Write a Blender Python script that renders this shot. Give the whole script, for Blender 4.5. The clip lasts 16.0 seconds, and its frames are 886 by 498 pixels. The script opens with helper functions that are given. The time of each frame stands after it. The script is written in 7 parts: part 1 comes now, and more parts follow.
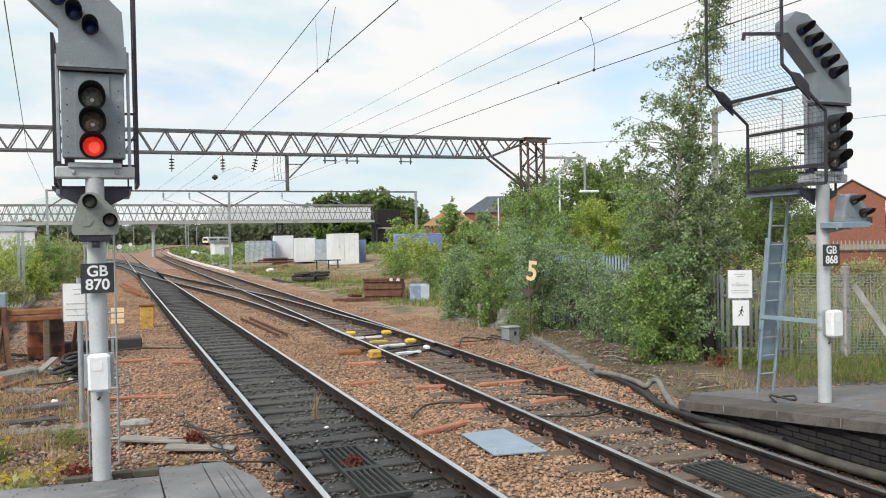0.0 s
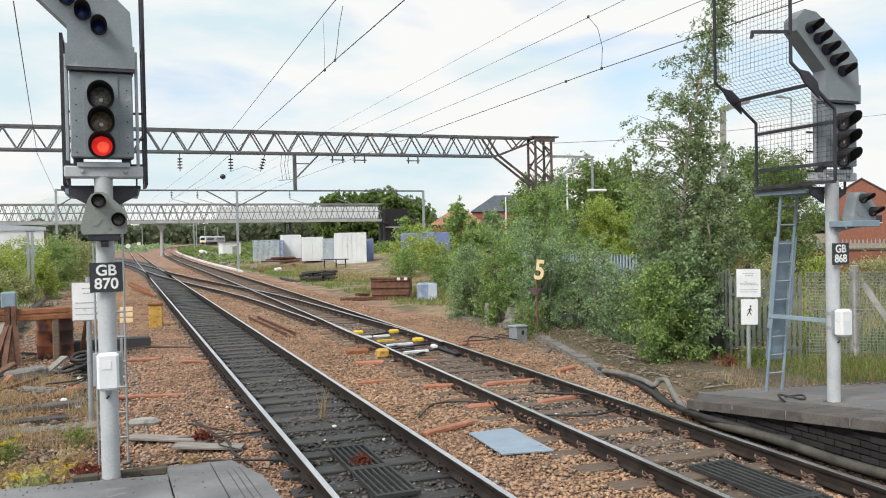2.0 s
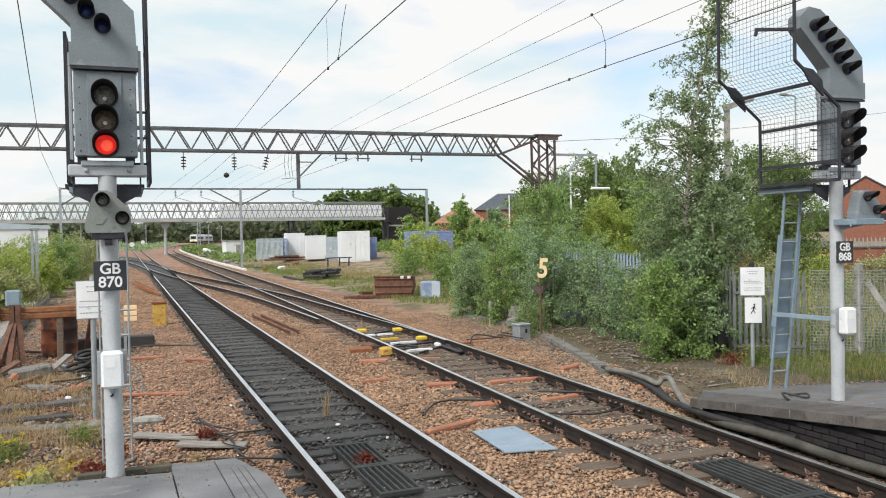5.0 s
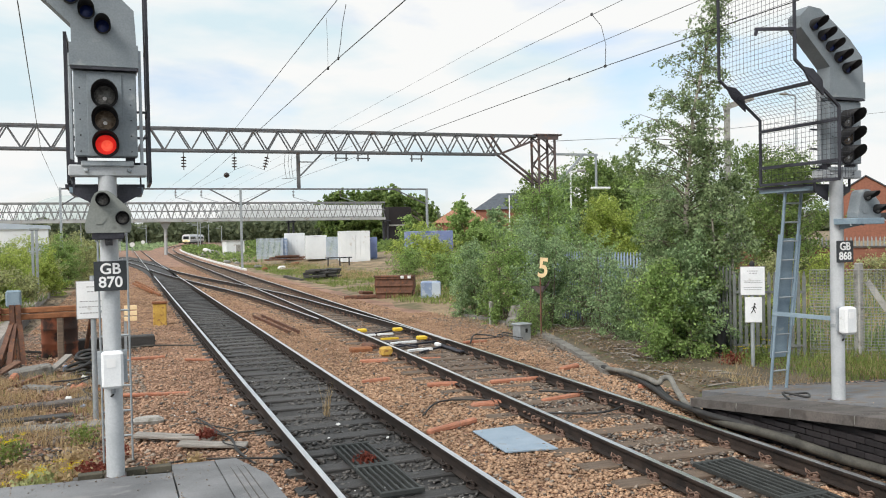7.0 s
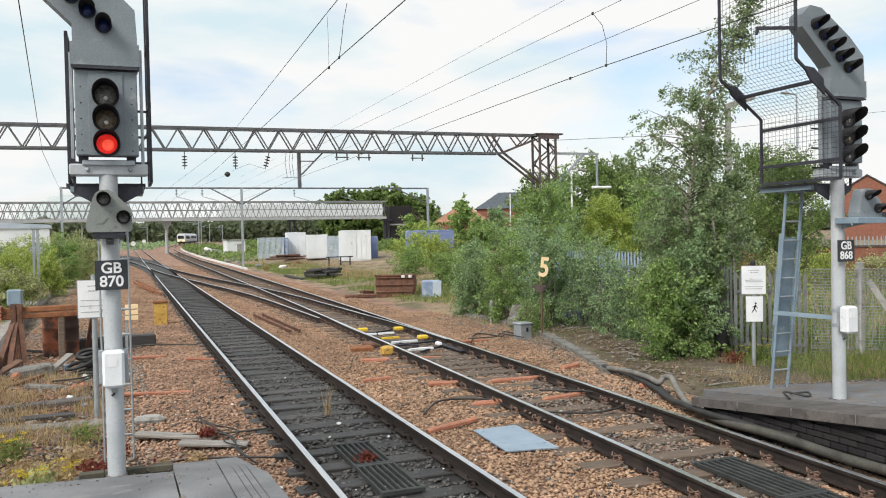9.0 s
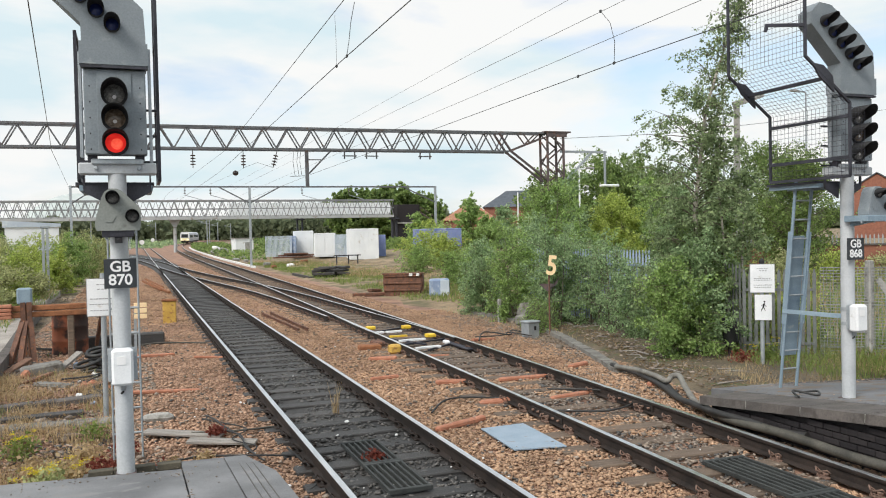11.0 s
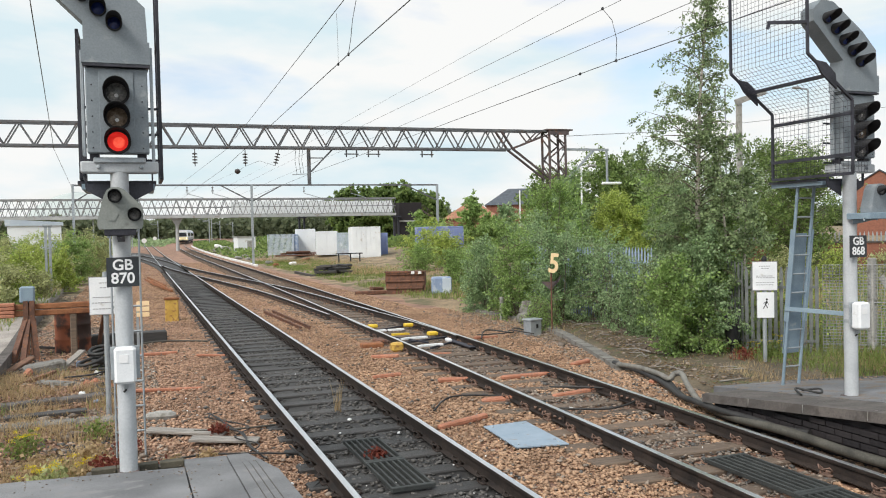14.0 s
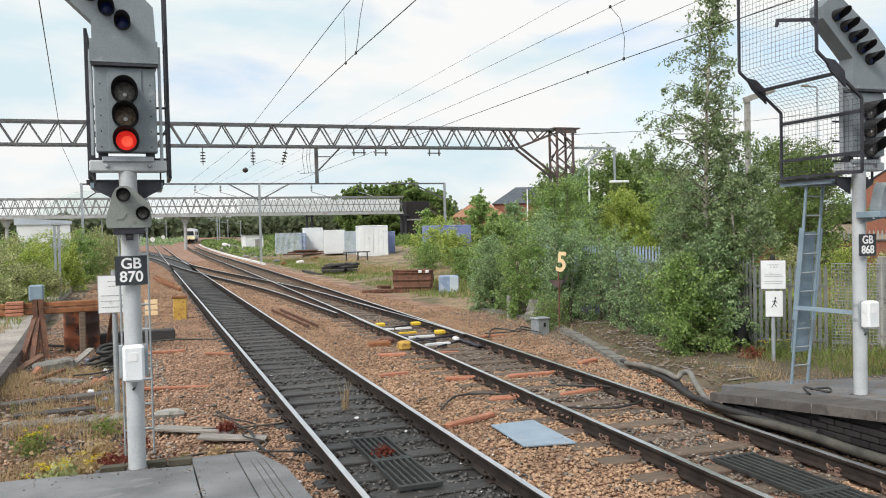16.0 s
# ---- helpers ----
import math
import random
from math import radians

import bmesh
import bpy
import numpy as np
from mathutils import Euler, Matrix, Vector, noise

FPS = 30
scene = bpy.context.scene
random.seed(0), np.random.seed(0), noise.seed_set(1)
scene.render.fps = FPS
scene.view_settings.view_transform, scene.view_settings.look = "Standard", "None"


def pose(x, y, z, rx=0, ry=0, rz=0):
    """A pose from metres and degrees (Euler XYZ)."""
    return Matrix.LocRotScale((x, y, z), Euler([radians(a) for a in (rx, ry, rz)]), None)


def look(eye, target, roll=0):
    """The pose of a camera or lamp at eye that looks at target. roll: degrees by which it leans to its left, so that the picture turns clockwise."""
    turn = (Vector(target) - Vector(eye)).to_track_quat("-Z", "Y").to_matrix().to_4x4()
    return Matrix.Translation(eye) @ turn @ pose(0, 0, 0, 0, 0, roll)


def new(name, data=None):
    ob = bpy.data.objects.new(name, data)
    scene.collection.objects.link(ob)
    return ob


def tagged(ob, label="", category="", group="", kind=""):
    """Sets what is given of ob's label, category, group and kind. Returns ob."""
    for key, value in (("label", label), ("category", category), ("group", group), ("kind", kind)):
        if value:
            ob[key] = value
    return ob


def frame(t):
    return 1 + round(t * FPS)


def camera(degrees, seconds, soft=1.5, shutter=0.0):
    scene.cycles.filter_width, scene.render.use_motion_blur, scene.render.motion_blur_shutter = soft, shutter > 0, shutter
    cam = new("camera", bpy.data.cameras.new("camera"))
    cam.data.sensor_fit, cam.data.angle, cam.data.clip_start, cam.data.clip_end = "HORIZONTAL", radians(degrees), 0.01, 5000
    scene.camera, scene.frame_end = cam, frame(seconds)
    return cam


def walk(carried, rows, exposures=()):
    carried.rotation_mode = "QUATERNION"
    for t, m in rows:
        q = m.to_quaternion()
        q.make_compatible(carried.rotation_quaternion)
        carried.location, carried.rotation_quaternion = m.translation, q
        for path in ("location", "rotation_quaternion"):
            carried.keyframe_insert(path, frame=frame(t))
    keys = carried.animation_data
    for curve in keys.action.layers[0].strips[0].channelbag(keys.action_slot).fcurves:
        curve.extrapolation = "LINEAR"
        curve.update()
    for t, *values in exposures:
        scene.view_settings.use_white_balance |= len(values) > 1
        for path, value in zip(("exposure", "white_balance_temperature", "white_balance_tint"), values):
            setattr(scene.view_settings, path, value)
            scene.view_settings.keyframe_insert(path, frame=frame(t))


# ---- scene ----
# ---- camera and its way ----
cam = camera(57.5, 16.0, soft=1.05)
EYE = (-2.582, 0.0, 2.430)
PATH = [
    (0.0, 89.232, 0.980, -22.283),
    (0.5, 89.223, 1.006, -22.221),
    (1.0, 89.206, 1.013, -22.077),
    (1.5, 89.188, 1.024, -21.910),
    (2.0, 89.174, 1.024, -21.755),
    (2.5, 89.152, 1.021, -21.638),
    (3.0, 89.130, 1.026, -21.597),
    (3.5, 89.111, 1.035, -21.566),
    (4.0, 89.082, 1.033, -21.498),
    (6.5, 89.042, 1.097, -21.549),
    (7.0, 89.043, 1.108, -21.504),
    (7.5, 89.036, 1.134, -21.491),
    (8.0, 89.025, 1.142, -21.494),
    (8.5, 89.006, 1.133, -21.490),
    (9.0, 88.988, 1.107, -21.442),
    (11.5, 88.857, 1.171, -20.832),
    (12.0, 88.823, 1.187, -20.826),
    (12.5, 88.796, 1.202, -20.822),
    (13.0, 88.772, 1.207, -20.822),
    (13.5, 88.756, 1.227, -20.790),
    (14.0, 88.747, 1.228, -20.758),
    (14.5, 88.735, 1.234, -20.720),
    (15.0, 88.709, 1.242, -20.624),
    (15.5, 88.685, 1.239, -20.438),
    (16.0, 88.660, 1.239, -20.238),
]
walk(cam, [(t, pose(*EYE, rx, ry, rz)) for t, rx, ry, rz in PATH])

# ---- world and sun ----
SUN_EL, SUN_AZ = 46.0, 236.0      # degrees; azimuth clockwise from +y


def make_world():
    world = bpy.data.worlds.new("sky")
    scene.world = world
    world.use_nodes = True
    nt = world.node_tree
    nt.nodes.clear()
    out = nt.nodes.new("ShaderNodeOutputWorld")
    mix = nt.nodes.new("ShaderNodeMixShader")
    blue = nt.nodes.new("ShaderNodeBackground")
    cloud = nt.nodes.new("ShaderNodeBackground")
    sky = nt.nodes.new("ShaderNodeTexSky")
    sky.sky_type, sky.sun_disc = "NISHITA", False
    sky.sun_elevation, sky.sun_rotation = radians(SUN_EL), radians(SUN_AZ)
    sky.air_density, sky.dust_density, sky.ozone_density = 1.0, 2.0, 0.3
    nt.links.new(sky.outputs[0], blue.inputs[0])
    blue.inputs[1].default_value = 0.2
    co = nt.nodes.new("ShaderNodeTexCoord")
    mp = nt.nodes.new("ShaderNodeMapping")
    mp.inputs["Scale"].default_value = (1.0, 1.0, 3.2)
    mp.inputs["Location"].default_value = (3.1, 0.4, 0.0)
    nz = nt.nodes.new("ShaderNodeTexNoise")
    nz.inputs["Scale"].default_value, nz.inputs["Detail"].default_value = 2.2, 7.0
    nz.inputs["Roughness"].default_value, nz.inputs["Distortion"].default_value = 0.52, 0.3
    ramp = nt.nodes.new("ShaderNodeValToRGB")
    ramp.color_ramp.elements[0].position, ramp.color_ramp.elements[1].position = 0.31, 0.48
    shade = nt.nodes.new("ShaderNodeValToRGB")
    shade.color_ramp.elements[0].position, shade.color_ramp.elements[0].color = 0.38, (0.70, 0.85, 0.91, 1)
    shade.color_ramp.elements[1].position, shade.color_ramp.elements[1].color = 0.56, (0.955, 0.96, 0.95, 1)
    nz2 = nt.nodes.new("ShaderNodeTexNoise")
    nz2.inputs["Scale"].default_value, nz2.inputs["Detail"].default_value = 3.6, 6.0
    nt.links.new(co.outputs["Generated"], mp.inputs[0])
    nt.links.new(mp.outputs[0], nz.inputs["Vector"])
    nt.links.new(mp.outputs[0], nz2.inputs["Vector"])
    nt.links.new(nz.outputs[0], ramp.inputs[0])
    nt.links.new(nz2.outputs[0], shade.inputs[0])
    nt.links.new(shade.outputs[0], cloud.inputs[0])
    cloud.inputs[1].default_value = 1.0
    nt.links.new(ramp.outputs[0], mix.inputs[0])
    nt.links.new(blue.outputs[0], mix.inputs[1])
    nt.links.new(cloud.outputs[0], mix.inputs[2])
    nt.links.new(mix.outputs[0], out.inputs[0])


make_world()
sun = new("sun", bpy.data.lights.new("sun", "SUN"))
sun.data.energy, sun.data.angle, sun.data.color = 3.15, radians(22), (1.0, 0.955, 0.895)
sun.matrix_world = look((40 * math.sin(radians(SUN_AZ)), 40 * math.cos(radians(SUN_AZ)), 40 * math.tan(radians(SUN_EL))), (0, 0, 0))
scene.view_settings.exposure = 0.0


# ---- materials ----
def material(name, low, high, scale=6.0, rough=0.7, metal=0.0, bump=0.3, fine=60.0, wear=None, wear_at=0.62, island=0.0, stretch=None, each=0.0, spec=0.5):
    """Two-scale noise between low and high, optional wear colour in patches, bump, and a change of tone per island or per object."""
    m = bpy.data.materials.new(name)
    m.use_nodes = True
    nt = m.node_tree
    bs = nt.nodes["Principled BSDF"]
    bs.inputs["Roughness"].default_value, bs.inputs["Metallic"].default_value = rough, metal
    bs.inputs["Specular IOR Level"].default_value = spec
    co = nt.nodes.new("ShaderNodeTexCoord")
    vec = co.outputs["Object"]
    if stretch:
        mp = nt.nodes.new("ShaderNodeMapping")
        mp.inputs["Scale"].default_value = stretch
        nt.links.new(vec, mp.inputs[0])
        vec = mp.outputs[0]

    def noise_node(s, detail):
        n = nt.nodes.new("ShaderNodeTexNoise")
        n.inputs["Scale"].default_value, n.inputs["Detail"].default_value = s, detail
        nt.links.new(vec, n.inputs["Vector"])
        return n

    def mixer(fac, a, b, kind="MIX"):
        n = nt.nodes.new("ShaderNodeMix")
        n.data_type, n.blend_type = "RGBA", kind
        for sock, v in ((n.inputs[0], fac), (n.inputs[6], a), (n.inputs[7], b)):
            if isinstance(v, (int, float)):
                sock.default_value = v
            elif isinstance(v, tuple):
                sock.default_value = (*v, 1.0)
            else:
                nt.links.new(v, sock)
        return n.outputs[2]

    def ramp(value, a, b):
        n = nt.nodes.new("ShaderNodeMapRange")
        n.inputs["From Min"].default_value, n.inputs["From Max"].default_value = a, b
        nt.links.new(value, n.inputs["Value"])
        return n.outputs[0]

    big, small = noise_node(scale, 4.0), noise_node(fine, 5.0)
    add = nt.nodes.new("ShaderNodeMath")
    add.operation = "MULTIPLY_ADD"
    nt.links.new(small.outputs[0], add.inputs[0])
    add.inputs[1].default_value = 0.45
    half = nt.nodes.new("ShaderNodeMath")
    half.operation = "MULTIPLY"
    nt.links.new(big.outputs[0], half.inputs[0])
    half.inputs[1].default_value = 0.55
    nt.links.new(half.outputs[0], add.inputs[2])
    tone = ramp(add.outputs[0], 0.36, 0.64)
    if island or each:
        info = nt.nodes.new("ShaderNodeNewGeometry" if island else "ShaderNodeObjectInfo")
        rnd = info.outputs["Random Per Island" if island else "Random"]
        k = island or each
        sh = nt.nodes.new("ShaderNodeMath")
        sh.operation = "MULTIPLY_ADD"
        nt.links.new(rnd, sh.inputs[0])
        sh.inputs[1].default_value = k
        sc = nt.nodes.new("ShaderNodeMath")
        sc.operation = "MULTIPLY"
        nt.links.new(tone, sc.inputs[0])
        sc.inputs[1].default_value = 1 - k
        nt.links.new(sc.outputs[0], sh.inputs[2])
        tone = sh.outputs[0]
    col = mixer(tone, low, high)
    if wear:
        w = noise_node(scale * 2.3, 8.0)
        col = mixer(ramp(w.outputs[0], wear_at - 0.05, wear_at + 0.05), col, wear)
    nt.links.new(col, bs.inputs["Base Color"])
    rr = nt.nodes.new("ShaderNodeMapRange")
    rr.inputs["To Min"].default_value, rr.inputs["To Max"].default_value = max(0.05, rough - 0.12), min(1.0, rough + 0.12)
    nt.links.new(small.outputs[0], rr.inputs["Value"])
    nt.links.new(rr.outputs[0], bs.inputs["Roughness"])
    if bump:
        bp = nt.nodes.new("ShaderNodeBump")
        bp.inputs["Strength"].default_value, bp.inputs["Distance"].default_value = bump, 0.01
        nt.links.new(add.outputs[0], bp.inputs["Height"])
        nt.links.new(bp.outputs[0], bs.inputs["Normal"])
    return m


def glowing(name, colour, strength, mottle=0.0):
    m = material(name, colour, colour, bump=0)
    bs = m.node_tree.nodes["Principled BSDF"]
    bs.inputs["Emission Color"].default_value, bs.inputs["Emission Strength"].default_value = (*colour, 1), strength
    if mottle:
        nt = m.node_tree
        cells = nt.nodes.new("ShaderNodeTexNoise")
        cells.inputs["Scale"].default_value, cells.inputs["Detail"].default_value = mottle, 4.0
        co = nt.nodes.new("ShaderNodeTexCoord")
        level = nt.nodes.new("ShaderNodeMapRange")
        level.inputs["From Min"].default_value, level.inputs["From Max"].default_value = 0.35, 0.65
        level.inputs["To Min"].default_value, level.inputs["To Max"].default_value = strength * 0.55, strength * 1.35
        nt.links.new(co.outputs["Object"], cells.inputs["Vector"])
        nt.links.new(cells.outputs[0], level.inputs["Value"])
        nt.links.new(level.outputs[0], bs.inputs["Emission Strength"])
    return m


def leafy(name, low, high, island=0.9):
    """Thin leaves: partly translucent, each leaf of its own tone."""
    m = material(name, low, high, scale=1.2, rough=0.55, bump=0, fine=9.0, island=island, spec=0.3)
    nt = m.node_tree
    bs, out = nt.nodes["Principled BSDF"], nt.nodes["Material Output"]
    tr = nt.nodes.new("ShaderNodeBsdfTranslucent")
    src = bs.inputs["Base Color"].links[0].from_socket
    nt.links.new(src, tr.inputs[0])
    mix = nt.nodes.new("ShaderNodeMixShader")
    mix.inputs[0].default_value = 0.5
    nt.links.new(bs.outputs[0], mix.inputs[1])
    nt.links.new(tr.outputs[0], mix.inputs[2])
    nt.links.new(mix.outputs[0], out.inputs[0])
    return m


MAT = {
    "ballast": material("brown_ballast", (0.12, 0.064, 0.044), (0.42, 0.25, 0.17), 0.9, 0.9, bump=1.0, fine=26),
    "stone": material("ballast_stones", (0.155, 0.093, 0.058), (0.60, 0.39, 0.25), 0.8, 0.88, bump=0.4, fine=55, island=0.55),
    "stone_brown": material("dirty_brown_stones", (0.11, 0.067, 0.045), (0.60, 0.385, 0.26), 0.7, 0.9, bump=0.4, fine=60, island=0.55),
    "stone_grey": material("grey_ballast_stones", (0.09, 0.072, 0.058), (0.38, 0.31, 0.25), 1.3, 0.88, bump=0.3, fine=40, island=0.72),
    "stone_dark": material("oily_ballast_stones", (0.017, 0.0168, 0.017), (0.15, 0.14, 0.13), 2.0, 0.55, bump=0.3, fine=50, island=0.6),
    "oily": material("oily_ballast", (0.013, 0.0128, 0.0132), (0.074, 0.069, 0.066), 2.2, 0.75, bump=0.8, fine=35),
    "ash": material("grey_ash_and_gravel", (0.17, 0.15, 0.135), (0.44, 0.40, 0.36), 0.8, 0.95, bump=0.9, fine=22),
    "soil": material("weedy_ground", (0.15, 0.105, 0.062), (0.37, 0.275, 0.175), 0.5, 0.95, bump=0.8, fine=9, wear=(0.115, 0.10, 0.05), wear_at=0.54),
    "sleeper": material("oily_sleeper_timber", (0.017, 0.0168, 0.0172), (0.078, 0.072, 0.068), 3, 0.62, bump=0.6, fine=40, stretch=(1, 9, 9), each=0.45),
    "sleeper_brown": material("weathered_sleeper_timber", (0.06, 0.045, 0.035), (0.20, 0.145, 0.105), 3, 0.85, bump=0.6, fine=40, stretch=(1, 9, 9), each=0.35),
    "rail": material("rusty_rail_steel", (0.014, 0.012, 0.0115), (0.048, 0.035, 0.029), 4, 0.7, bump=0.3, fine=50, spec=0.3),
    "shine": material("polished_rail_head", (0.68, 0.68, 0.69), (0.88, 0.88, 0.88), 3, 0.32, metal=1.0, bump=0.05, fine=30, stretch=(8, 0.5, 1)),
    "rust": material("orange_rust", (0.12, 0.045, 0.02), (0.36, 0.15, 0.065), 6, 0.85, bump=0.4),
    "clip": material("rusty_clip_steel", (0.075, 0.046, 0.036), (0.25, 0.155, 0.115), 9, 0.85, bump=0.4),
    "rust_dark": material("dark_rust", (0.065, 0.033, 0.023), (0.20, 0.095, 0.06), 5, 0.8, bump=0.4, wear=(0.24, 0.09, 0.035)),
    "grey_paint": material("weathered_grey_paint", (0.165, 0.192, 0.213), (0.245, 0.275, 0.297), 3, 0.6, bump=0.08, wear=(0.31, 0.33, 0.34), wear_at=0.68),
    "pale_paint": material("pale_grey_post_paint", (0.40, 0.42, 0.44), (0.52, 0.54, 0.56), 4, 0.5, bump=0.08, wear=(0.36, 0.35, 0.33), wear_at=0.76),
    "sub_paint": material("olive_grey_casing_paint", (0.19, 0.205, 0.19), (0.27, 0.285, 0.265), 5, 0.55, bump=0.08, wear=(0.16, 0.165, 0.155), wear_at=0.66),
    "galv": material("galvanised_steel", (0.30, 0.33, 0.36), (0.45, 0.48, 0.50), 7, 0.5, metal=0.5, bump=0.1),
    "bluegrey": material("blue_grey_steel_paint", (0.165, 0.23, 0.29), (0.26, 0.34, 0.40), 4, 0.55, bump=0.1, wear=(0.34, 0.39, 0.42), wear_at=0.70),
    "black_steel": material("black_painted_steel", (0.012, 0.012, 0.018), (0.045, 0.045, 0.06), 5, 0.55, bump=0.15),
    "black": material("matt_black", (0.008, 0.008, 0.009), (0.02, 0.02, 0.022), 6, 0.7, bump=0.1),
    "plate_black": material("number_plate_black", (0.025, 0.03, 0.035), (0.045, 0.05, 0.055), 6, 0.45, bump=0),
    "white": material("white_paint", (0.70, 0.72, 0.74), (0.83, 0.84, 0.85), 4, 0.5, bump=0.05, wear=(0.58, 0.58, 0.56), wear_at=0.70),
    "white_plain": material("white_lettering", (0.82, 0.82, 0.82), (0.86, 0.86, 0.86), 3, 0.5, bump=0),
    "text_grey": material("grey_print", (0.25, 0.25, 0.26), (0.35, 0.35, 0.36), 3, 0.6, bump=0),
    "yellow": material("yellow_paint", (0.62, 0.40, 0.02), (0.80, 0.55, 0.05), 5, 0.55, bump=0.1, wear=(0.42, 0.24, 0.05), wear_at=0.66),
    "orange": material("orange_clay", (0.30, 0.115, 0.065), (0.50, 0.22, 0.135), 6, 0.75, bump=0.2, wear=(0.3, 0.15, 0.1)),
    "ochre": material("faded_ochre_paint", (0.42, 0.25, 0.045), (0.62, 0.40, 0.09), 4, 0.65, bump=0.2, wear=(0.30, 0.15, 0.05), wear_at=0.6),
    "cream5": material("cream_orange_enamel", (0.86, 0.62, 0.34), (0.92, 0.72, 0.45), 6, 0.45, bump=0),
    # dark glass lightened in colour to imitate reflected sky
    "lens_dark": material("smoked_lens_sky_sheen", (0.07, 0.07, 0.068), (0.24, 0.235, 0.225), 26, 0.12, bump=0.25),
    "lens_amber": material("amber_lens_unlit", (0.09, 0.065, 0.045), (0.25, 0.19, 0.14), 26, 0.12, bump=0.25),
    "lens_blue": material("dark_blue_lens", (0.006, 0.012, 0.06), (0.015, 0.03, 0.13), 20, 0.1, bump=0),
    # pale colour of the highlight painted on unlit lenses
    "glint_paint": material("painted_lens_glint", (0.6, 0.6, 0.6), (0.75, 0.75, 0.75), 6, 0.2, bump=0),
    "red_glow": glowing("red_signal_light", (0.80, 0.025, 0.018), 0.6, 38.0),
    "red_core": glowing("red_signal_core", (1.0, 0.10, 0.055), 0.8, 46.0),
    "gantry": material("weathered_gantry_steel", (0.065, 0.069, 0.077), (0.155, 0.16, 0.17), 2, 0.7, bump=0.2, wear=(0.11, 0.085, 0.075), wear_at=0.63),
    "gantry_rust": material("rust_brown_gantry_steel", (0.05, 0.04, 0.042), (0.13, 0.10, 0.098), 2, 0.75, bump=0.2, wear=(0.15, 0.08, 0.06), wear_at=0.6),
    "bridge": material("pale_footbridge_steel", (0.32, 0.325, 0.33), (0.46, 0.465, 0.47), 0.6, 0.6, bump=0.1, wear=(0.28, 0.24, 0.21), wear_at=0.64),
    "bridge_grey": material("grey_footbridge_lattice", (0.15, 0.155, 0.16), (0.27, 0.275, 0.28), 0.6, 0.6, bump=0.1, wear=(0.20, 0.17, 0.15), wear_at=0.64),
    "wire": material("overhead_wire", (0.03, 0.03, 0.032), (0.07, 0.07, 0.07), 5, 0.5, metal=0.4, bump=0),
    "wire_thin": material("weathered_thin_wire", (0.10, 0.10, 0.105), (0.17, 0.17, 0.17), 5, 0.6, bump=0),
    "insul": material("brown_porcelain", (0.04, 0.03, 0.03), (0.09, 0.07, 0.065), 5, 0.3, bump=0),
    "asphalt_dark": material("dark_platform_asphalt", (0.095, 0.096, 0.10), (0.185, 0.186, 0.195), 1.6, 0.9, bump=0.6, fine=90, wear=(0.16, 0.125, 0.095), wear_at=0.57),
    "asphalt": material("platform_asphalt", (0.10, 0.102, 0.108), (0.24, 0.243, 0.25), 1.8, 0.88, bump=0.7, fine=120, wear=(0.22, 0.215, 0.215), wear_at=0.63),
    "coping": material("platform_coping_stone", (0.06, 0.055, 0.052), (0.15, 0.13, 0.118), 2.5, 0.9, bump=0.9, fine=45, each=0.25, wear=(0.07, 0.06, 0.055), wear_at=0.56),
    "concrete": material("old_concrete", (0.24, 0.235, 0.22), (0.40, 0.39, 0.365), 2.5, 0.9, bump=0.5, fine=50, wear=(0.19, 0.185, 0.16), wear_at=0.6),
    "concrete_dark": material("weathered_dark_concrete", (0.13, 0.125, 0.115), (0.25, 0.24, 0.22), 2.5, 0.9, bump=0.5, fine=50, wear=(0.11, 0.10, 0.085), wear_at=0.6),
    "darkbrick": material("sooty_engineering_brick", (0.013, 0.012, 0.014), (0.045, 0.039, 0.04), 8, 0.85, bump=0.4, each=0.5, spec=0.25),
    "mossbrick": material("mossy_brick", (0.05, 0.045, 0.032), (0.125, 0.11, 0.08), 8, 0.9, bump=0.5, each=0.4),
    "mortar": material("mortar", (0.06, 0.055, 0.05), (0.12, 0.11, 0.10), 8, 0.95, bump=0.4),
    "redbrick": material("red_brick_wall", (0.18, 0.07, 0.045), (0.29, 0.12, 0.078), 3, 0.85, bump=0.3, fine=14),
    "slate": material("roof_slate", (0.05, 0.06, 0.075), (0.10, 0.115, 0.135), 2, 0.7, bump=0.3),
    "tile": material("orange_roof_tile", (0.27, 0.125, 0.075), (0.40, 0.20, 0.125), 2, 0.8, bump=0.3),
    "plate": material("blue_grey_cover_plate", (0.215, 0.285, 0.36), (0.31, 0.38, 0.455), 4, 0.55, bump=0.15, wear=(0.25, 0.24, 0.23), wear_at=0.68),
    "grating": material("dark_composite_grating", (0.018, 0.02, 0.02), (0.05, 0.055, 0.053), 5, 0.7, bump=0.2),
    "cable": material("grey_cable_sheath", (0.035, 0.033, 0.028), (0.10, 0.094, 0.078), 5, 0.75, bump=0.2),
    "cable_pale": material("dusty_grey_cable_sheath", (0.11, 0.105, 0.095), (0.24, 0.23, 0.205), 5, 0.8, bump=0.3),
    "cable_black": material("black_cable", (0.012, 0.012, 0.013), (0.04, 0.038, 0.036), 5, 0.6, bump=0.2),
    "wood": material("grey_weathered_timber", (0.17, 0.155, 0.14), (0.34, 0.315, 0.285), 2.5, 0.9, bump=0.6, fine=35, stretch=(2, 14, 14)),
    "wood_rust": material("rust_stained_timber", (0.11, 0.06, 0.04), (0.27, 0.15, 0.10), 2.5, 0.9, bump=0.6, fine=35, stretch=(2, 14, 14)),
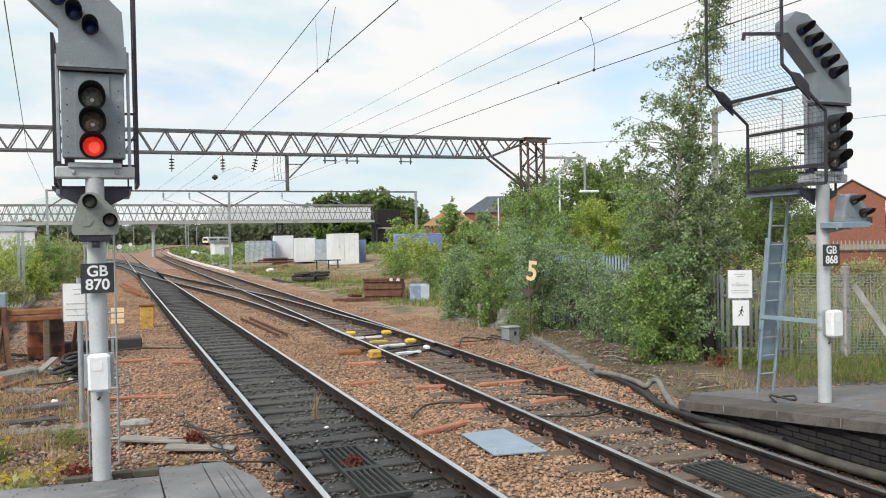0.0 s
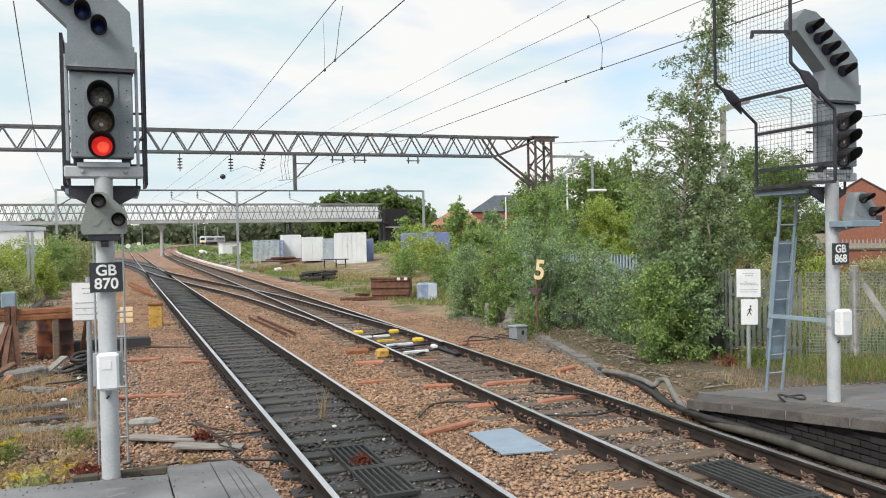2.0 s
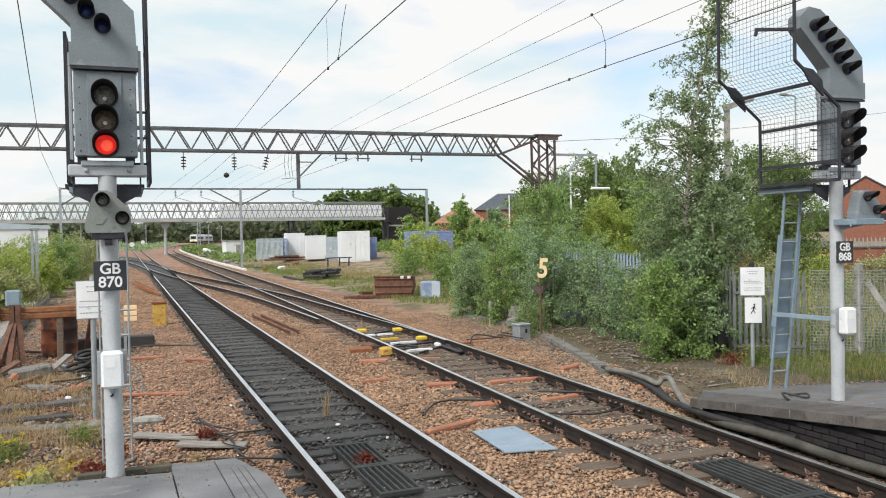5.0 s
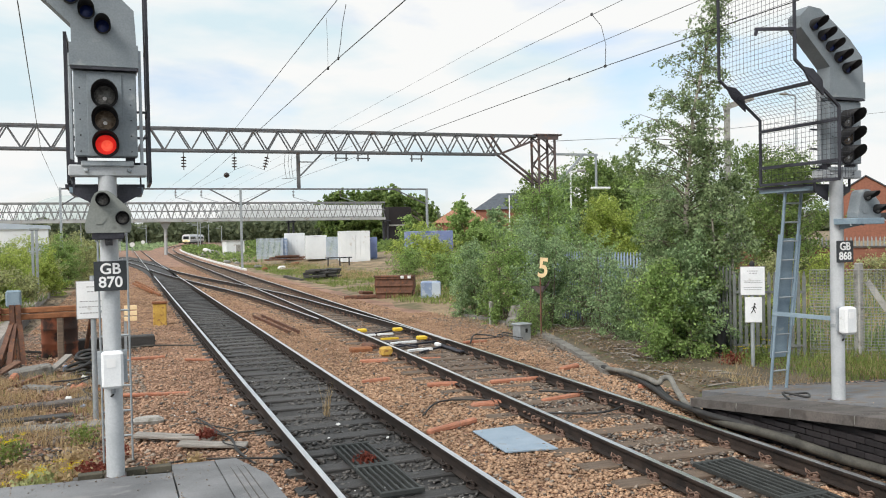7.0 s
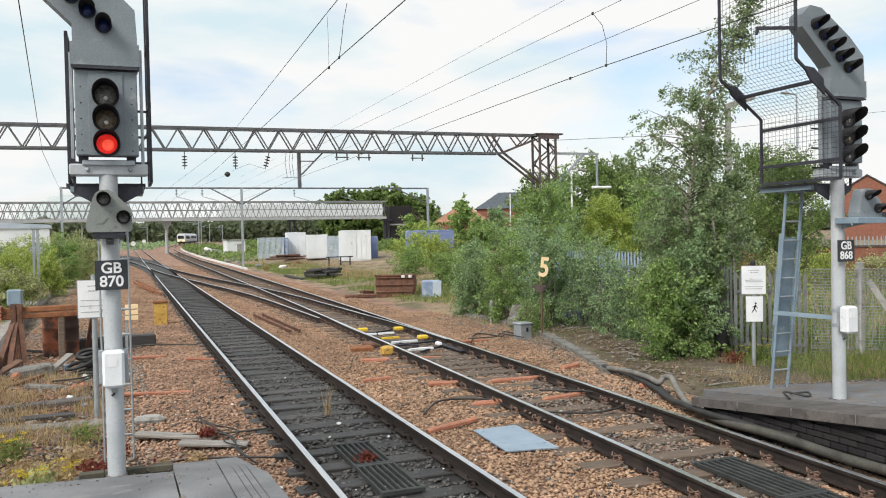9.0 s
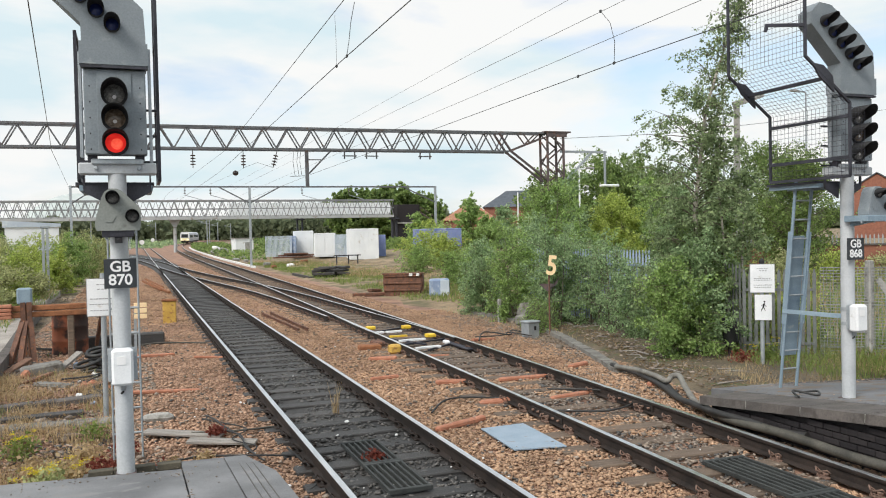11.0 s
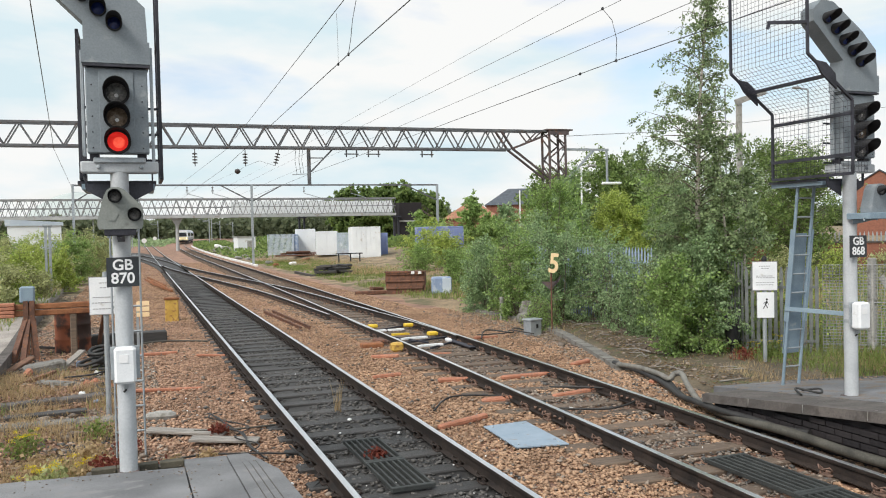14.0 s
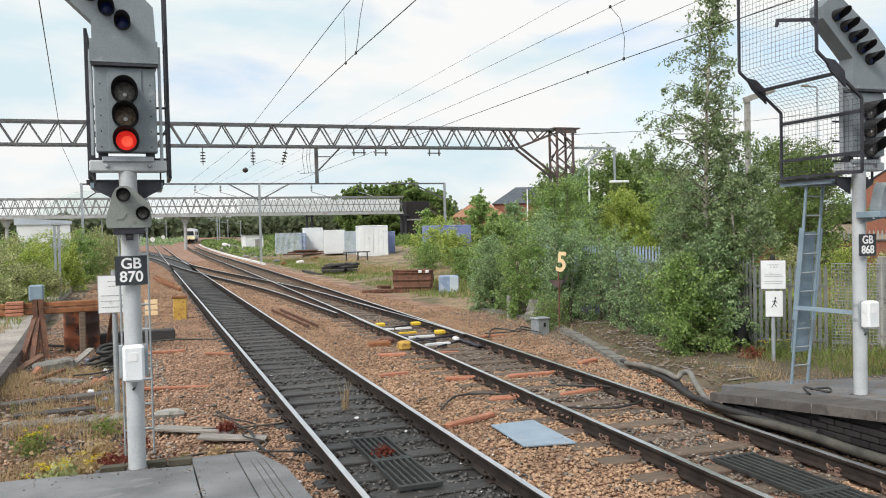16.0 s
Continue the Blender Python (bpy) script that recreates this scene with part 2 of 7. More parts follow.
    "cont_white": material("white_container_steel", (0.66, 0.68, 0.70), (0.78, 0.80, 0.81), 0.9, 0.55, bump=0.1, wear=(0.52, 0.48, 0.44), wear_at=0.68),
    "cont_blue": material("blue_container_steel", (0.13, 0.18, 0.38), (0.24, 0.29, 0.50), 0.9, 0.55, bump=0.1, wear=(0.30, 0.34, 0.52), wear_at=0.62),
    "cont_grey": material("pale_blue_grey_container", (0.36, 0.42, 0.50), (0.50, 0.56, 0.62), 0.9, 0.55, bump=0.1, wear=(0.56, 0.60, 0.63), wear_at=0.62),
    "fence_dark": material("dark_weathered_fence_steel", (0.085, 0.095, 0.092), (0.19, 0.20, 0.195), 3, 0.6, bump=0.1, wear=(0.17, 0.17, 0.16), wear_at=0.66),
    "mesh_grey": material("dull_grey_wire", (0.20, 0.21, 0.215), (0.34, 0.35, 0.355), 4, 0.6, bump=0.1),
    "bin_blue": material("faded_blue_plastic", (0.17, 0.23, 0.36), (0.30, 0.37, 0.50), 2, 0.5, bump=0.05, wear=(0.38, 0.43, 0.50), wear_at=0.6),
    "fence_blue": material("faded_blue_fence_steel", (0.24, 0.31, 0.44), (0.38, 0.46, 0.60), 2, 0.55, bump=0.1),
    "bark": material("grey_brown_bark", (0.07, 0.055, 0.04), (0.19, 0.155, 0.12), 5, 0.9, bump=0.6),
    "birch_bark": material("pale_birch_bark", (0.30, 0.27, 0.22), (0.52, 0.48, 0.42), 4, 0.85, bump=0.3, wear=(0.06, 0.05, 0.045), wear_at=0.6, stretch=(1, 1, 3)),
    "leaf": leafy("fresh_green_leaves", (0.11, 0.185, 0.05), (0.45, 0.61, 0.21)),
    "leaf_grey": leafy("grey_green_leaves", (0.12, 0.195, 0.088), (0.48, 0.63, 0.335)),
    "leaf_birch": leafy("birch_leaves", (0.085, 0.13, 0.06), (0.44, 0.55, 0.28)),
    "leaf_yellow": leafy("yellow_green_leaves", (0.19, 0.26, 0.05), (0.58, 0.67, 0.18)),
    "leaf_olive": leafy("olive_bank_leaves", (0.21, 0.235, 0.095), (0.66, 0.68, 0.35)),
    "burnt_drum": material("burnt_rusty_drum", (0.022, 0.02, 0.02), (0.10, 0.045, 0.03), 1.2, 0.8, bump=0.4, wear=(0.27, 0.085, 0.04), wear_at=0.52),
    "leaf_dark": leafy("dark_green_leaves", (0.07, 0.12, 0.038), (0.31, 0.42, 0.13)),
    # greyer leaf tone that carries the haze of the far woods
    "leaf_haze": leafy("haze_tinted_far_leaves", (0.095, 0.12, 0.068), (0.25, 0.29, 0.175)),
    "grass": leafy("green_grass", (0.10, 0.15, 0.035), (0.33, 0.40, 0.12)),
    "straw": leafy("dry_straw_grass", (0.29, 0.205, 0.105), (0.64, 0.49, 0.29)),
    "redweed": leafy("reddish_weed_leaves", (0.12, 0.03, 0.022), (0.34, 0.10, 0.07)),
    "flower": leafy("yellow_petals", (0.60, 0.46, 0.02), (0.85, 0.70, 0.05)),
    "train_white": material("pale_train_livery", (0.62, 0.63, 0.66), (0.74, 0.75, 0.77), 0.8, 0.4, bump=0),
    "train_side": material("grey_train_livery", (0.36, 0.37, 0.42), (0.46, 0.47, 0.52), 0.8, 0.4, bump=0),
    "train_front": material("cream_yellow_train_front", (0.78, 0.68, 0.36), (0.86, 0.77, 0.48), 0.8, 0.4, bump=0),
    "train_glass": material("dark_train_glazing", (0.012, 0.014, 0.018), (0.03, 0.033, 0.04), 1, 0.08, bump=0),
    "headlight": glowing("headlight_glow", (1.0, 0.93, 0.75), 2.5),
    # hill colour greyed and lightened to imitate distance haze
    "hill": material("haze_paled_hill", (0.36, 0.41, 0.40), (0.46, 0.50, 0.49), 0.02, 0.95, bump=0, fine=0.2),
    # brown mould colour, deepened to include the shade beneath the bushes
    "humus": material("shade_darkened_leaf_mould", (0.045, 0.036, 0.024), (0.17, 0.135, 0.09), 1.1, 0.95, bump=1.0, fine=24, wear=(0.09, 0.10, 0.04), wear_at=0.60),
    "dead_leaf": leafy("dead_brown_leaves", (0.10, 0.06, 0.032), (0.36, 0.25, 0.14)),
    "litter": material("pale_litter", (0.6, 0.6, 0.6), (0.82, 0.82, 0.8), 8, 0.7, bump=0.2),
}


# ---- mesh helpers ----
class Shape:
    """Collects vertices and faces of one mesh."""

    def __init__(self):
        self.v, self.f, self.s = [], [], []

    def add(self, verts, faces, smooth=False):
        n = len(self.v)
        self.v += [tuple(p) for p in verts]
        self.f += [tuple(i + n for i in f) for f in faces]
        self.s += [smooth] * len(faces)
        return self

    def box(self, c, size, m=None, ch=0.0):
        """A box with chamfered vertical and horizontal edges; m: a turn about its centre."""
        hx, hy, hz = (s / 2 for s in size)
        k = min(ch, hx * 0.6, hy * 0.6, hz * 0.6)
        if k <= 0:
            vs = [Vector((x * hx, y * hy, z * hz)) for x in (-1, 1) for y in (-1, 1) for z in (-1, 1)]
            fs = [(0, 1, 3, 2), (4, 6, 7, 5), (0, 4, 5, 1), (2, 3, 7, 6), (0, 2, 6, 4), (1, 5, 7, 3)]
        else:
            ring = [(hx - k, hy), (hx, hy - k), (hx, -hy + k), (hx - k, -hy), (-hx + k, -hy), (-hx, -hy + k), (-hx, hy - k), (-hx + k, hy)]
            inner = [(x - math.copysign(min(k, abs(x)), x), y - math.copysign(min(k, abs(y)), y)) for x, y in ring]
            vs = [Vector((x, y, z)) for r, z in ((inner, -hz), (ring, -hz + k), (ring, hz - k), (inner, hz)) for x, y in r]
            fs = [tuple(range(8)), tuple(range(31, 23, -1))]
            for j in range(3):
                for i in range(8):
                    a, b = j * 8 + i, j * 8 + (i + 1) % 8
                    fs.append((b, a, a + 8, b + 8))
        m = m or Matrix()
        c = Vector(c)
        return self.add([c + (m.to_3x3() @ p) for p in vs], fs)

    def tube(self, pts, r, n=8, r1=None, caps=True, smooth=True):
        """A round bar through points, radius r tapering to r1."""
        pts = [Vector(p) for p in pts]
        r1 = r if r1 is None else r1
        vs, fs = [], []
        for i, p in enumerate(pts):
            d = (pts[min(i + 1, len(pts) - 1)] - pts[max(i - 1, 0)]).normalized()
            up = Vector((0, 0, 1)) if abs(d.z) < 0.95 else Vector((1, 0, 0))
            a = d.cross(up).normalized()
            b = d.cross(a)
            rr = r + (r1 - r) * i / max(1, len(pts) - 1)
            for k in range(n):
                t = 2 * math.pi * k / n
                vs.append(p + a * (rr * math.cos(t)) + b * (rr * math.sin(t)))
        for i in range(len(pts) - 1):
            for k in range(n):
                q = (k + 1) % n
                fs.append((i * n + k, i * n + q, (i + 1) * n + q, (i + 1) * n + k))
        self.add(vs, fs, smooth)
        if caps:
            m = len(vs)
            self.add(vs[:n], [tuple(range(n - 1, -1, -1))])
            self.add(vs[m - n:], [tuple(range(n))])
        return self

    def bar(self, a, b, w, h=None):
        """A square bar from a to b."""
        a, b = Vector(a), Vector(b)
        h = w if h is None else h
        d = b - a
        m = d.to_track_quat("X", "Z").to_matrix().to_4x4()
        return self.box((a + b) / 2, (d.length, w, h), m)

    def prism(self, outline, y0, y1):
        """An outline in x and z, from y0 to y1."""
        n = len(outline)
        vs = [(x, y0, z) for x, z in outline] + [(x, y1, z) for x, z in outline]
        fs = [tuple(range(n)), tuple(range(2 * n - 1, n - 1, -1))]
        fs += [((i + 1) % n, i, i + n, (i + 1) % n + n) for i in range(n)]
        return self.add(vs, fs)

    def slab(self, outline, z0, z1):
        """An outline in x and y (or x, y, dz), from z0 to z1."""
        n = len(outline)
        o = [(p[0], p[1], p[2] if len(p) > 2 else 0.0) for p in outline]
        vs = [(x, y, z0) for x, y, dz in o] + [(x, y, z1 + dz) for x, y, dz in o]
        fs = [tuple(range(n - 1, -1, -1)), tuple(range(n, 2 * n))]
        fs += [(i, (i + 1) % n, (i + 1) % n + n, i + n) for i in range(n)]
        return self.add(vs, fs)

    def lathe(self, rings, c=(0, 0, 0), axis="z", n=16, smooth=True):
        """Rings of (radius, place along the axis)."""
        vs, fs = [], []
        for r, z in rings:
            for k in range(n):
                t = 2 * math.pi * k / n
                p = (r * math.cos(t), r * math.sin(t), z)
                if axis == "y":
                    p = (p[0], p[2], p[1])
                elif axis == "x":
                    p = (p[2], p[0], p[1])
                vs.append((p[0] + c[0], p[1] + c[1], p[2] + c[2]))
        for i in range(len(rings) - 1):
            for k in range(n):
                q = (k + 1) % n
                fs.append((i * n + k, i * n + q, (i + 1) * n + q, (i + 1) * n + k))
        self.add(vs, fs, smooth)
        self.add(vs[:n], [tuple(range(n))])
        self.add(vs[-n:], [tuple(range(n))])
        return self

    def sweep(self, profile, line):
        """A profile of (side, up) carried along a line of points."""
        line = [Vector(p) for p in line]
        n, vs, fs = len(profile), [], []
        for i, p in enumerate(line):
            d = (line[min(i + 1, len(line) - 1)] - line[max(i - 1, 0)])
            d.z = 0
            d.normalize()
            side = Vector((d.y, -d.x, 0))
            vs += [p + side * a + Vector((0, 0, b)) for a, b in profile]
        for i in range(len(line) - 1):
            for k in range(n):
                q = (k + 1) % n
                fs.append((i * n + q, i * n + k, (i + 1) * n + k, (i + 1) * n + q))
        fs += [tuple(range(n)), tuple(range(len(vs) - 1, len(vs) - n - 1, -1))]
        return self.add(vs, fs)

    def mesh(self, name, mat):
        me = bpy.data.meshes.new(name)
        me.from_pydata(self.v, [], self.f)
        me.polygons.foreach_set("use_smooth", self.s)
        bm = bmesh.new()
        bm.from_mesh(me)
        bmesh.ops.recalc_face_normals(bm, faces=bm.faces)
        bm.to_mesh(me)
        bm.free()
        me.materials.append(MAT[mat])
        return me


def part(name, shape, mat, parent=None, label="", m=None):
    me = shape.mesh(name, mat) if isinstance(shape, Shape) else shape
    ob = new(name, me)
    if parent:
        ob.parent = parent
    if m is not None:
        ob.matrix_basis = m
    if label:
        ob["label"] = label
    return ob


def thing(name, label, category, m=None, group="", kind=""):
    ob = new(name)
    ob.empty_display_size = 0.1
    if m is not None:
        ob.matrix_basis = m
    return tagged(ob, label, category, group, kind)


def single(name, shape, mat, label, category, m=None, group="", kind=""):
    return tagged(part(name, shape, mat, None, "", m), label, category, group, kind)


def quick_mesh(name, verts, quads, mat):
    """Many quads at once, from arrays."""
    me = bpy.data.meshes.new(name)
    verts, quads = np.asarray(verts, np.float32), np.asarray(quads, np.int32)
    me.vertices.add(len(verts))
    me.vertices.foreach_set("co", verts.ravel())
    k = quads.shape[1]
    me.loops.add(quads.size)
    me.loops.foreach_set("vertex_index", quads.ravel())
    me.polygons.add(len(quads))
    me.polygons.foreach_set("loop_start", np.arange(0, quads.size, k, dtype=np.int32))
    me.update(calc_edges=True)
    me.materials.append(MAT[mat])
    return me


RNG = np.random.default_rng(7)


def turns(n):
    """n random turns."""
    q = RNG.normal(size=(n, 4))
    q /= np.linalg.norm(q, axis=1)[:, None]
    w, x, y, z = q.T
    return np.stack([np.stack([1 - 2 * (y * y + z * z), 2 * (x * y - z * w), 2 * (x * z + y * w)], -1),
                     np.stack([2 * (x * y + z * w), 1 - 2 * (x * x + z * z), 2 * (y * z - x * w)], -1),
                     np.stack([2 * (x * z - y * w), 2 * (y * z + x * w), 1 - 2 * (x * x + y * y)], -1)], 1)


def stones(name, places, size, mat, label, parent=None):
    """Angular stones at the places given, one mesh."""
    n = len(places)
    cube = np.array([(x, y, z) for x in (-1, 1) for y in (-1, 1) for z in (-1, 1)], float)
    quads = np.array([(0, 1, 3, 2), (4, 6, 7, 5), (0, 4, 5, 1), (2, 3, 7, 6), (0, 2, 6, 4), (1, 5, 7, 3)])
    v = cube[None] * (0.55 + 0.45 * RNG.random((n, 8, 1))) * (size * 0.88 * (0.55 + 0.9 * RNG.random((n, 1, 1)) ** 1.5)) * (0.38 + 0.85 * RNG.random((n, 1, 3)))
    v = np.einsum("nij,nkj->nki", turns(n), v) * np.array([1.16, 1.16, 0.62]) + places[:, None]
    q = quads[None] + (np.arange(n) * 8)[:, None, None]
    ob = part(name, quick_mesh(name, v.reshape(-1, 3), q.reshape(-1, 4), mat), mat, parent)
    ob["label"], ob["kind"] = label, "stuff"
    return ob


def leaves_mesh(name, centres, size, mat, flat=0.0):
    """Small bent diamond leaves."""
    n = len(centres)
    leaf = np.array([(-0.5, 0, 0), (0, -0.32, 0.06), (0.5, 0, 0), (0, 0.32, 0.06)])
    v = leaf[None] * (size * (0.6 + 0.8 * RNG.random((n, 1, 1))))
    v = np.einsum("nij,nkj->nki", turns(n), v)
    v[:, :, 2] *= 1 - flat
    v += centres[:, None]
    q = np.arange(n * 4).reshape(n, 4)
    return quick_mesh(name, v.reshape(-1, 3), q, mat)


def blades_mesh(name, bases, height, width, mat, lean=0.35):
    """Grass blades: narrow, leaning tapered strips in two pieces."""
    n = len(bases)
    a = RNG.random(n) * 2 * np.pi
    h = height * (0.45 + 0.8 * RNG.random(n))
    side = np.stack([np.cos(a), np.sin(a), np.zeros(n)], 1) * (width / 2)
    tilt = RNG.normal(size=(n, 2)) * lean
    mid = bases + np.stack([tilt[:, 0] * h * 0.35, tilt[:, 1] * h * 0.35, h * 0.55], 1)
    top = bases + np.stack([tilt[:, 0] * h, tilt[:, 1] * h, h * (1 - 0.3 * np.clip(np.abs(tilt).sum(1), 0, 1))], 1)
    v = np.stack([bases - side, bases + side, mid + side * 0.8, mid - side * 0.8, top + side * 0.15, top - side * 0.15], 1)
    q = np.array([(0, 1, 2, 3), (3, 2, 4, 5)])[None] + (np.arange(n) * 6)[:, None, None]
    return quick_mesh(name, v.reshape(-1, 3), q.reshape(-1, 4), mat)


def text_mesh(body, size, mat, parent, m, name="lettering", bold=0.0):
    cu = bpy.data.curves.new(name, "FONT")
    cu.body, cu.size, cu.align_x, cu.align_y, cu.extrude, cu.offset = body, size, "CENTER", "CENTER", 0.002, bold
    tmp = bpy.data.objects.new("tmp_text", cu)
    scene.collection.objects.link(tmp)
    bpy.context.view_layer.update()
    me = bpy.data.meshes.new_from_object(tmp.evaluated_get(bpy.context.evaluated_depsgraph_get()))
    bpy.data.objects.remove(tmp)
    me.name = name
    me.materials.clear()
    me.materials.append(MAT[mat])
    return part(name, me, mat, parent, "", m)


# ---- plan of the tracks ----
def main_x(y):
    """Centre line of the second track."""
    return 1.036e-6 * y ** 3 - 2.8376e-4 * y ** 2 + 0.03563 * y + 3.0945


def grade(y):
    """The line climbs gently in the distance."""
    return 0.004 * max(0.0, min(y, 440.0) - 100.0)


CROSS_Y = (17, 24, 32, 36, 41, 48, 57, 68, 78)
CROSS_X = (3.625, 3.53, 3.33, 3.13, 2.74, 2.06, 1.20, 0.38, 0.0)


def cross_x(y):
    return float(np.interp(y, CROSS_Y, CROSS_X))


def left_x(y):
    """A line that leaves the first track to the west, far off."""
    return -0.0011 * max(0.0, y - 72) ** 2 - 0.02 * max(0.0, y - 72)


RAIL = [(-0.035, 0), (0.035, 0), (0.037, -0.012), (0.032, -0.038), (0.009, -0.05), (0.009, -0.135), (0.07, -0.15), (0.07, -0.16), (-0.07, -0.16), (-0.07, -0.15), (-0.009, -0.135), (-0.009, -0.05), (-0.032, -0.038), (-0.037, -0.012)]
HEAD = [(-0.032, 0.0025), (0.032, 0.0025), (0.034, -0.005), (-0.034, -0.005)]


def rail_line(centre, off, y0, y1):
    ys = list(np.arange(y0, min(60.0, y1), 1.0)) + list(np.arange(60.0, y1 + 0.1, 5.0)) if y1 > 60 else list(np.arange(y0, y1 + 0.01, 1.0))
    pts = []
    for y in ys:
        dx = (centre(y + 0.5) - centre(y - 0.5))
        k = 1 / math.hypot(1, dx)
        pts.append((centre(y) + off * k, y - off * dx * k, grade(y)))
    return pts


# ---- ground ----
def hump(x, y):
    """Small unevenness of the ground."""
    return 0.05 * noise.noise(Vector((x * 0.4, y * 0.4, 0))) + 0.03 * noise.noise(Vector((x * 1.3, y * 1.3, 5)))


def build_ground():
    xs = [-2500, -900, -400, -200, -100, -60, -40, -28, -20] + list(np.arange(-15, 31, 1.0)) + [34, 40, 50, 70, 100, 200, 400, 900, 2500]
    ys = [-600, -200, -60, -20] + list(np.arange(-8, 60, 1.0)) + [62, 66, 70, 76, 84, 92, 100, 120, 150, 200, 260, 340, 450, 700, 1200, 3000]
    vs, fs = [], []
    for y in ys:
        for x in xs:
            z = -0.27 + hump(x, y)
            if x > 6.6:
                z += min(0.10, (x - 6.6) * 0.08)
            if x > 12 and y > 30:
                z += min(0.55, (x - 12) * 0.07)
            if x < -5.6:
                z += min(0.25, (-5.6 - x) * 0.12)
            if y > 120:
                z = -0.5 + grade(y)
            vs.append((x, y, z))
    w = len(xs)
    for j in range(len(ys) - 1):
        for i in range(w - 1):
            a = j * w + i
            fs.append((a, a + 1, a + w + 1, a + w))
    g = Shape().add(vs, fs, True)
    single("ground", g, "soil", "weedy dry soil and grass beside the railway", "ground", kind="structure")
    # track bed: brown ballast along both lines
    b = Shape()
    vs, fs = [], []
    ys = list(np.arange(-34, 60, 1.0)) + list(np.arange(60, 440, 8.0))
    for y in ys:
        left = -5.2
        right = max(6.6 if y < 20 else 7.3, main_x(y) + 2.1) if y < 90 else main_x(y) + 2.1
        if y > 72:
            left = left_x(min(y, 112)) - 2.2
        prof = [(left - 0.7, -0.36), (left, -0.235)]
        n = 16
        prof += [(left + (right - left) * i / n, -0.215 + 0.4 * hump(left + (right - left) * i / n, y)) for i in range(1, n)]
        prof += [(right, -0.235), (right + 0.7, -0.36)]
        vs += [(x, y, z + grade(y)) for x, z in prof]
    w = 19
    for j in range(len(ys) - 1):
        for i in range(w - 1):
            a = j * w + i
            fs.append((a, a + 1, a + w + 1, a + w))
    b.add(vs, fs, True)
    single("track_bed", b, "ballast", "orange-brown ballast bed under the tracks", "track bed", kind="structure")
    # oil-blackened strip along the first track
    o = Shape()
    vs, fs = [], []
    ys = np.arange(-34, 140, 0.5)
    for y in ys:
        e = 0.93 + 0.10 * noise.noise(Vector((0, y * 0.9, 2))) + max(0.0, min(y, 95.0) - 60.0) * 0.02
        c, h = left_x(y) * 0.6, grade(y) + min(0.06, max(0.0, y - 55.0) * 0.004)
        vs += [(c - e, y, h - 0.222), (c - 0.6, y, h - 0.196), (c, y, h - 0.190), (c + 0.6, y, h - 0.196), (c + e + 0.06, y, h - 0.222)]
    for j in range(len(ys) - 1):
        for i in range(4):
            a = j * 5 + i
            fs.append((a, a + 1, a + 6, a + 5))
    o.add(vs, fs, True)
    single("oily_ballast_strip", o, "oily", "black oil-soaked ballast between the rails", "track bed", kind="structure")


build_ground()


# ---- tracks ----
def chair_shape(flip):
    s = Shape()
    s.box((0, 0, -0.157), (0.24, 0.15, 0.022), ch=0.006)
    for k in (-1, 1):
        s.box((k * 0.05, 0, -0.135), (0.03, 0.07, 0.03), ch=0.006)
        s.lathe([(0.014, -0.145), (0.014, -0.115), (0.008, -0.11)], (k * 0.115, 0.045, 0), n=6)
        # spring clip: a bent loop
        pts = [(k * 0.045, 0.030, -0.140), (k * 0.075, 0.070, -0.10), (k * 0.115, 0.075, -0.065), (k * 0.15, 0.03, -0.085), (k * 0.10, 0.0, -0.12), (k * 0.15, -0.03, -0.085), (k * 0.115, -0.075, -0.065), (k * 0.075, -0.070, -0.10), (k * 0.045, -0.030, -0.140)]
        s.tube(pts, 0.010, n=5)
    return s


CHAIR = chair_shape(1).mesh("chair", "rail")
CHAIR_RUST = chair_shape(1).mesh("chair", "clip")


def build_track(label, centre, y0, y1, sleepers, sleeper_mat, half=1.28, pitch=0.68, chairs=45.0, lift=0.0, shiny=True, chair_mesh=None, rail_from=None):
    tr = thing("railway_track", label, "railway track")
    for off in (-0.7525, 0.7525):
        line = rail_line(centre, off, rail_from or y0, y1)
        r = part("rail", Shape().sweep(RAIL, line), "rail", tr, "rust-brown steel rail")
        if shiny:
            part("running_surface", Shape().sweep(HEAD, line), "shine", r, "polished rail head")
    base = Shape().box((0, 0, 0), (2 * half, 0.25, 0.13), ch=0.012).mesh("sleeper", sleeper_mat)
    y, n = y0 + 0.2, 0
    far = Shape()
    while y < sleepers:
        dx = centre(y + 0.5) - centre(y - 0.5)
        a = -math.degrees(math.atan(dx)) + random.uniform(-0.8, 0.8)
        z = -0.233 + grade(y) + lift + random.uniform(-0.012, 0.006)
        m = pose(centre(y) + random.uniform(-0.03, 0.03), y, z, 0, random.uniform(-0.3, 0.3), a)
        if y < 60:
            part("sleeper", base, sleeper_mat, tr, "", m)
            if y < chairs:
                for off in (-0.7525, 0.7525):
                    part("chair", chair_mesh or CHAIR, "rust_dark", tr, "", pose(centre(y) + off, y, 0.0, 0, 0, a))
        else:
            far.box(m.translation, (2 * half, 0.25, 0.13))
        y += pitch + random.uniform(-0.03, 0.03)
        n += 1
    if far.v:
        tagged(part("far_sleeper_run", far, sleeper_mat, tr, "dark timber sleepers far along the line"), kind="stuff")
    return tr


